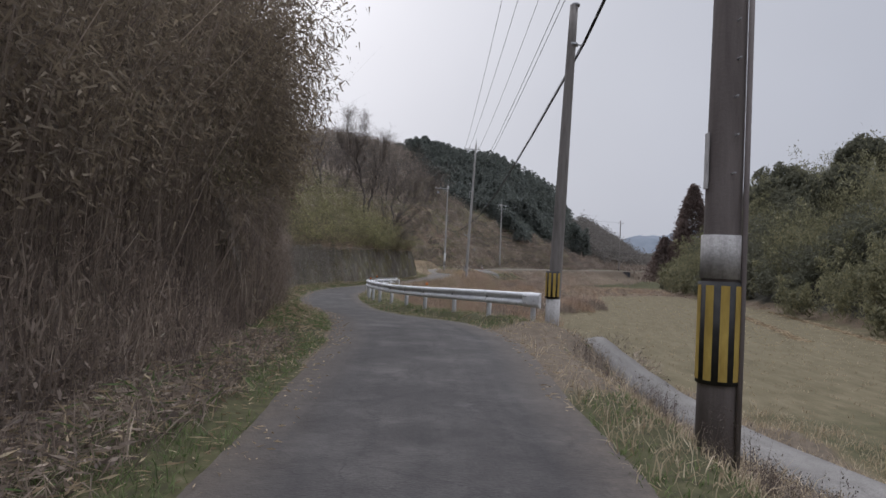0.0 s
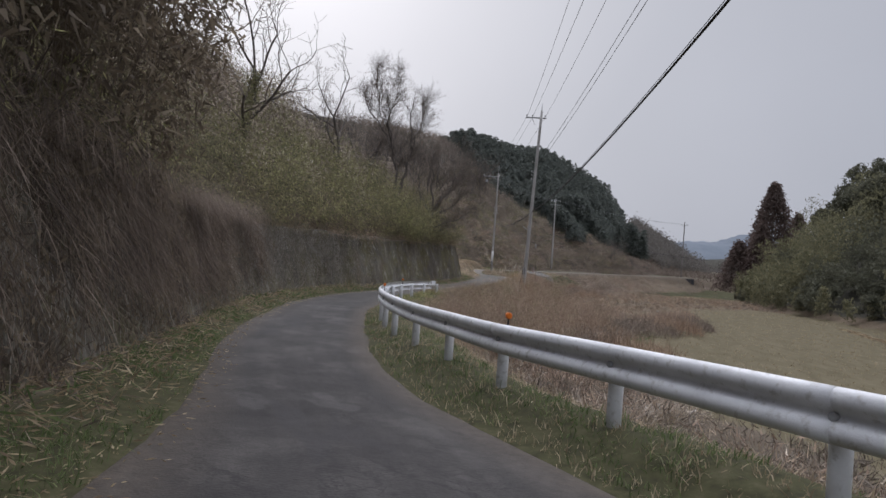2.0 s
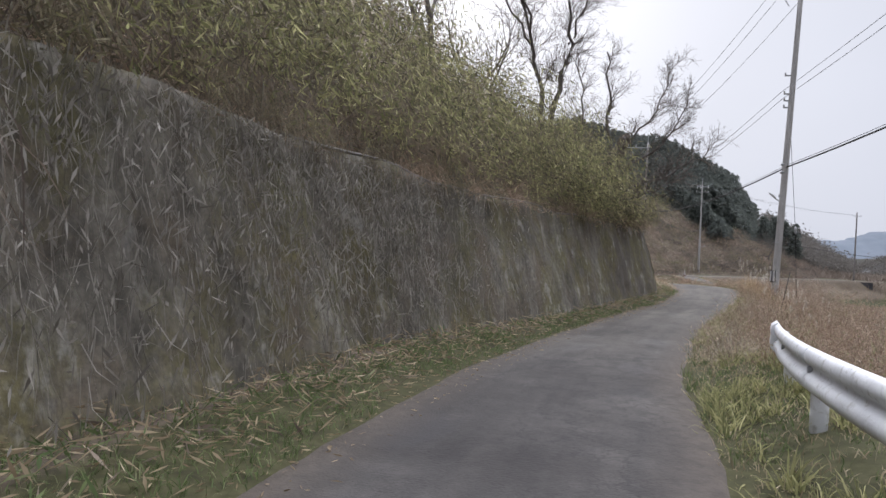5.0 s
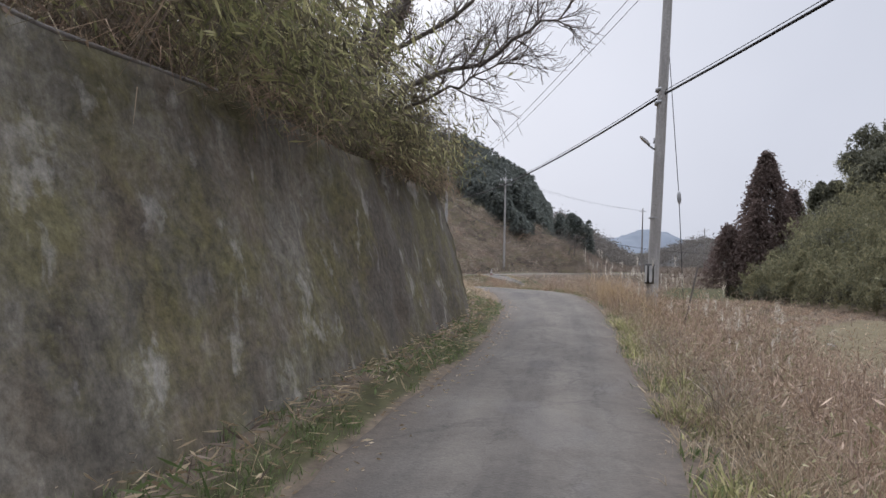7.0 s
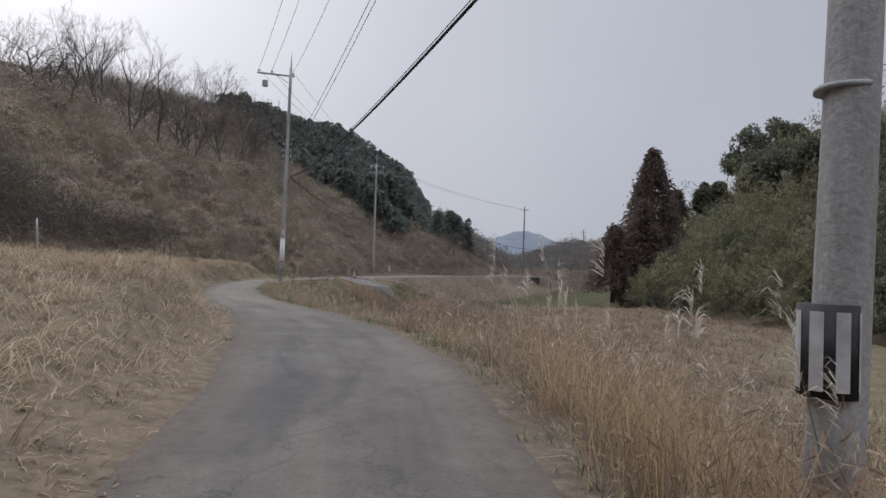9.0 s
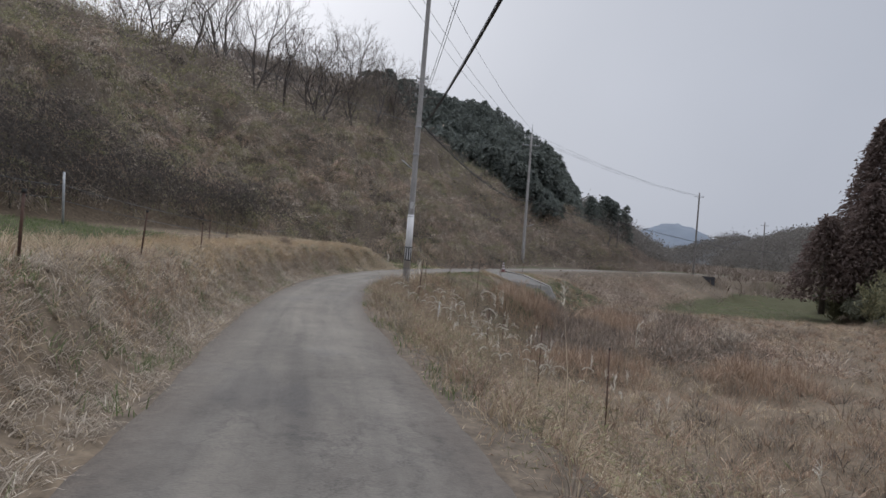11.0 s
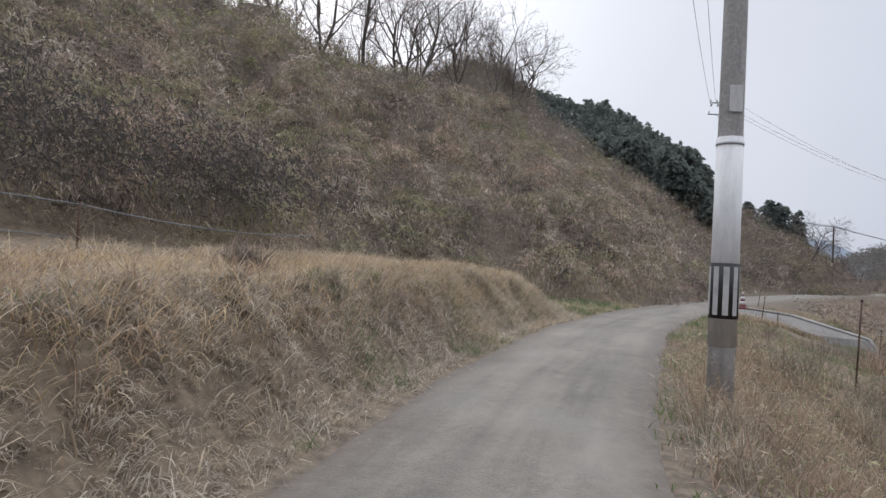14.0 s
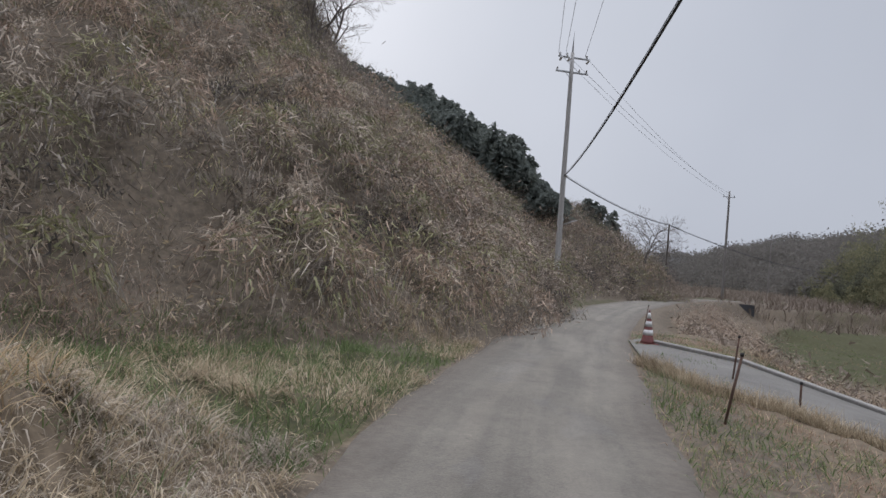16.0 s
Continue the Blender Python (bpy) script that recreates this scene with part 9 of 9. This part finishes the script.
def fan(rng, p, d, length, r, depth, out, spread, rise, least):
    """One limb that bends upwards, with side shoots all along it and a fork at its end."""
    own = len(out)
    n = (3, 3, 4, 5, 6)[min(depth, 4)]
    for k in range(n):
        d = (d + Vector(rng.normal(0, 0.11, 3)) + Vector((0, 0, rise))).normalized()
        q = p + d * (length / n)
        r1 = max(r * (1 - 0.42 / n), least)
        out.append((tuple(p), tuple(q), r, r1, depth, own))
        p, r = q, r1
        if depth > 0 and k > 0:
            shoots = 2 if k == n - 1 else 1
            for _ in range(shoots):
                side = Vector(rng.normal(0, 1, 3))
                side = (side - d * side.dot(d)).normalized()
                nd = (d * 0.85 + side * spread).normalized()
                fan(rng, p, nd, length * rng.uniform(0.42, 0.66), max(r * 0.62, least), depth - 1, out, spread, rise, least)


def bare_tree(seed, at, height, spread=0.75, stems=1, lean=(0, 0), depth=4, least=0.008, label="leafless grey tree with fine spreading twigs", rise=0.07):
    rng = np.random.default_rng(seed)
    out = []
    for k in range(stems):
        a = rng.uniform(0, 6.28)
        tilt = 0.42 if stems > 1 else 0.05
        d = Vector((lean[0] + tilt * math.cos(a + 6.28 * k / stems), lean[1] + tilt * math.sin(a + 6.28 * k / stems), 1)).normalized()
        fan(rng, Vector((0.12 * k, 0, -0.4)), d, height * 0.52, height * (0.0105 if stems > 1 else 0.0145), depth, out, spread, rise, least)
    ob = thing("bare_tree", at, label, "tree", "leafless trees")
    limbs = {}
    for seg in out:
        limbs.setdefault(seg[5] if seg[4] >= depth - 1 else "fine", []).append(seg)
    for key, sel in limbs.items():
        fine = key == "fine"
        v, q = limb_mesh(sel, 3 if fine else 7)
        o = new("twig_crown" if fine else "trunk" if sel[0][4] == depth else "limb", mesh_np("limb", v, q, mats=[M_TWIG if fine else M_BARK], smooth_faces=not fine))
        o.parent = ob
        if fine:
            tagged(o, kind="stuff")
    return ob


FORK = (("trunk", ((-5.05, 62.35, 2.0), (-4.95, 62.25, 3.6), (-4.85, 62.2, 4.6)), 0.19, 0.15, 0),
        ("limb", ((-4.85, 62.2, 4.5), (-4.95, 62.3, 6.2), (-4.9, 62.3, 7.6), (-5.1, 62.3, 9.2)), 0.10, 0.03, 14),
        ("limb", ((-4.9, 62.2, 4.4), (-5.4, 62.3, 5.2), (-5.9, 62.4, 6.3), (-5.9, 62.4, 7.7), (-6.3, 62.4, 8.8)), 0.085, 0.02, 14),
        ("limb", ((-4.7, 61.9, 3.7), (-4.2, 60.8, 3.65), (-2.9, 60.6, 4.1), (-2.2, 60.4, 4.6), (-1.6, 60.2, 4.95)), 0.075, 0.014, 18),
        ("limb", ((-4.8, 62.1, 4.3), (-4.1, 61.6, 4.7), (-3.0, 61.3, 5.4), (-2.5, 61.2, 6.2), (-2.2, 61.1, 7.0)), 0.07, 0.012, 18),
        ("limb", ((-4.8, 62.2, 4.8), (-4.3, 62.4, 5.6), (-3.4, 62.6, 6.5), (-2.8, 62.6, 7.8), (-2.6, 62.6, 8.8)), 0.065, 0.012, 18),
        ("limb", ((-4.8, 61.8, 3.4), (-4.1, 60.4, 3.3), (-3.3, 59.9, 3.5), (-2.7, 59.7, 3.9)), 0.045, 0.01, 12),
        ("stub", ((-4.85, 62.25, 4.5), (-4.4, 62.7, 5.3), (-4.15, 63.0, 6.0)), 0.17, 0.20, 0))
TWIN = (("trunk", ((-7.15, 60.8, 2.6), (-7.15, 60.8, 4.4), (-7.13, 60.8, 5.2)), 0.22, 0.19, 0),
        ("limb", ((-7.1, 60.8, 5.0), (-6.95, 60.8, 6.8), (-6.6, 60.8, 8.3), (-6.5, 60.8, 10.0), (-6.6, 60.7, 12.2)), 0.16, 0.03, 26),
        ("limb", ((-7.2, 60.8, 5.0), (-7.4, 60.8, 7.2), (-7.8, 60.8, 8.6), (-8.3, 60.8, 10.6), (-8.5, 60.8, 13.4)), 0.14, 0.02, 30),
        ("limb", ((-7.9, 60.8, 9.0), (-8.8, 61.2, 10.4), (-9.9, 61.4, 11.8), (-10.4, 61.4, 13.0)), 0.07, 0.012, 28),
        ("limb", ((-8.0, 60.8, 9.4), (-8.2, 60.2, 11.0), (-7.7, 59.8, 12.6), (-7.6, 59.7, 14.2)), 0.065, 0.012, 28),
        ("limb", ((-8.2, 60.8, 10.2), (-9.0, 60.6, 11.8), (-9.3, 60.4, 13.2), (-9.2, 60.3, 14.5)), 0.06, 0.012, 28),
        ("limb", ((-6.55, 60.8, 9.0), (-6.1, 61.0, 10.2), (-5.9, 61.0, 11.4), (-6.0, 61.0, 12.4)), 0.06, 0.012, 26))


def shaped_tree(seed, base, limbs, label):
    """Tree along given limbs, with twigs growing from them."""
    rng = np.random.default_rng(seed)
    ob = thing("bare_tree", base, label, "tree", "leafless trees")
    org = Vector(base)
    for name, pts, r0, r1, twigs in limbs:
        pts = [Vector(p) - org for p in pts]
        if name == "limb":
            bent = [pts[0]]
            for p, q in zip(pts, pts[1:]):
                step = (q - p).length
                bent += [p.lerp(q, 0.35) + Vector(rng.normal(0, 0.05 * step, 3)), p.lerp(q, 0.7) + Vector(rng.normal(0, 0.06 * step, 3)), q]
            pts = bent
        radii = [0.78 * (r0 + (r1 - r0) * k / (len(pts) - 1)) for k in range(len(pts))]
        branch = part(name, bm_tube(pts, radii, 9), M_BARK, ob)
        if name == "stub":
            m = 2600
            u = rng.uniform(0, 1, m)
            c = np.array(pts[0])[None, :] * (1 - u[:, None]) + np.array(pts[2])[None, :] * u[:, None] + rng.normal(0, 0.11, (m, 3))
            v, q, t = leaves_mesh(c, rng.normal(0, 1, (m, 3)), U(rng, 0.05, 0.11, m), U(rng, 0.03, 0.06, m), rng)
            ivy = new("ivy", mesh_np("ivy", v, q, t, [M_DEAD]))
            ivy.parent = branch
            tagged(ivy, "withered brown ivy wrapped round the stub", kind="stuff")
        if twigs:
            out = []
            for k in range(twigs):
                u = (0.22 + 0.78 * k / (twigs - 1)) * (len(pts) - 1)
                i = min(int(u), len(pts) - 2)
                p = pts[i].lerp(pts[i + 1], u - i)
                d = (pts[i + 1] - pts[i]).normalized() * 0.8 + Vector((0.15, -0.05, 0.35)) + Vector(rng.normal(0, 0.55, 3))
                grow(rng, p, d.normalized(), rng.uniform(0.42, 0.9) * (1.6 if twigs > 25 else 1.0) * (1.15 - 0.35 * u / len(pts)), 0.016, 2, out, 0.6, 0.0035)
            v, q = limb_mesh(out, 3)
            tw = new("twig_crown", mesh_np("twig_crown", v, q, mats=[M_TWIG]))
            tw.parent = ob
            tagged(tw, kind="stuff")


def put_trees():
    def at(x, y, dz=0.0):
        return (x, y, ground_at(x, y) + dz)
    # above the end of the wall, reaching over the lane
    shaped_tree(21, at(-4.9, 62.3), FORK, "leafless tree with a broken ivy-clad stub leaning over the lane")
    shaped_tree(22, at(-7.15, 60.8), TWIN, "dark two-stemmed leafless tree above the wall")
    firsts = [bare_tree(30 + k, at(x, y), h, sp, st, label=lab, rise=rise) for k, (x, y, h, sp, st, rise, lab) in enumerate((
        (-9.3, 142.2, 10.5, 0.95, 3, 0.03, "wide leafless tree with several spreading stems on the crest"),
        (-15.6, 141.6, 11.0, 0.62, 2, 0.10, "tall leafless tree with upright fine twigs on the crest"),
        (-12.9, 142.6, 10.5, 0.72, 1, 0.08, "slim leafless tree with a rounded twiggy crown")))]
    ivied = bare_tree(36, at(-13.2, 45.6), 10.5, 0.85, 1, lean=(0.16, -0.05), label="dark leafless tree with an ivy-clad trunk above the wall", rise=0.04)
    rng = np.random.default_rng(41)
    u = rng.uniform(0, 1, 2400)
    c = np.stack([0.16 * 4.6 * u, -0.05 * 4.6 * u, 4.6 * u], 1) + rng.normal(0, 0.20, (2400, 3)) * np.array([1, 1, 0.5])
    v, q, t = leaves_mesh(c, rng.normal(0, 1, (2400, 3)), U(rng, 0.07, 0.15, 2400), U(rng, 0.05, 0.09, 2400), rng)
    ivy = new("ivy", mesh_np("ivy", v, q, t, [M_SCRUBG]))
    ivy.parent = ivied
    tagged(ivy, "dark ivy wrapped round the trunk", kind="stuff")
    bare_tree(37, at(-10.9, 57.5), 8.8, 0.72, 1, label="slender leafless tree with a rounded twiggy crown", rise=0.06)
    spots = ((-18.2, 140.6, 1), (-6.2, 145.5, 2), (-21.5, 142, 2), (-24.5, 140.5, 0), (-11.2, 145.5, 1), (-4.6, 155, 2), (-3, 163, 0), (-8, 166, 1), (-12.5, 163, 2), (-5, 170, 0), (-17, 157, 1), (-1.5, 168.5, 2),
             (-12, 178, 0), (-20, 172, 1), (-28, 165, 2), (-17, 186, 0), (-25, 182, 1), (-34, 176, 2), (-22, 196, 0), (-30, 192, 1), (-40, 186, 2), (-31, 152, 1), (-38, 160, 2), (-24, 160, 1), (-9, 184, 2),
             (-10, 64, 2), (-14.5, 63, 1), (-14.5, 69, 0))
    rng = np.random.default_rng(40)
    for x, y, k in spots:
        s = rng.uniform(0.85, 1.05) * (0.82 if y < 80 else 1.0)
        ob = copy_thing(firsts[k], Matrix.Identity(4))
        ob.matrix_world = Matrix.LocRotScale((x, y, ground_at(x, y)), Euler((0, 0, rng.uniform(0, 6.28))), (s, s, s * rng.uniform(0.9, 1.1)))
    # flat-topped tree on the far bend
    ob = bare_tree(50, (29.3, 172.0, 4.6), 6.4, 1.15, 3, rise=-0.01, label="low flat-topped tree with a dense twiggy crown")


put_trees()
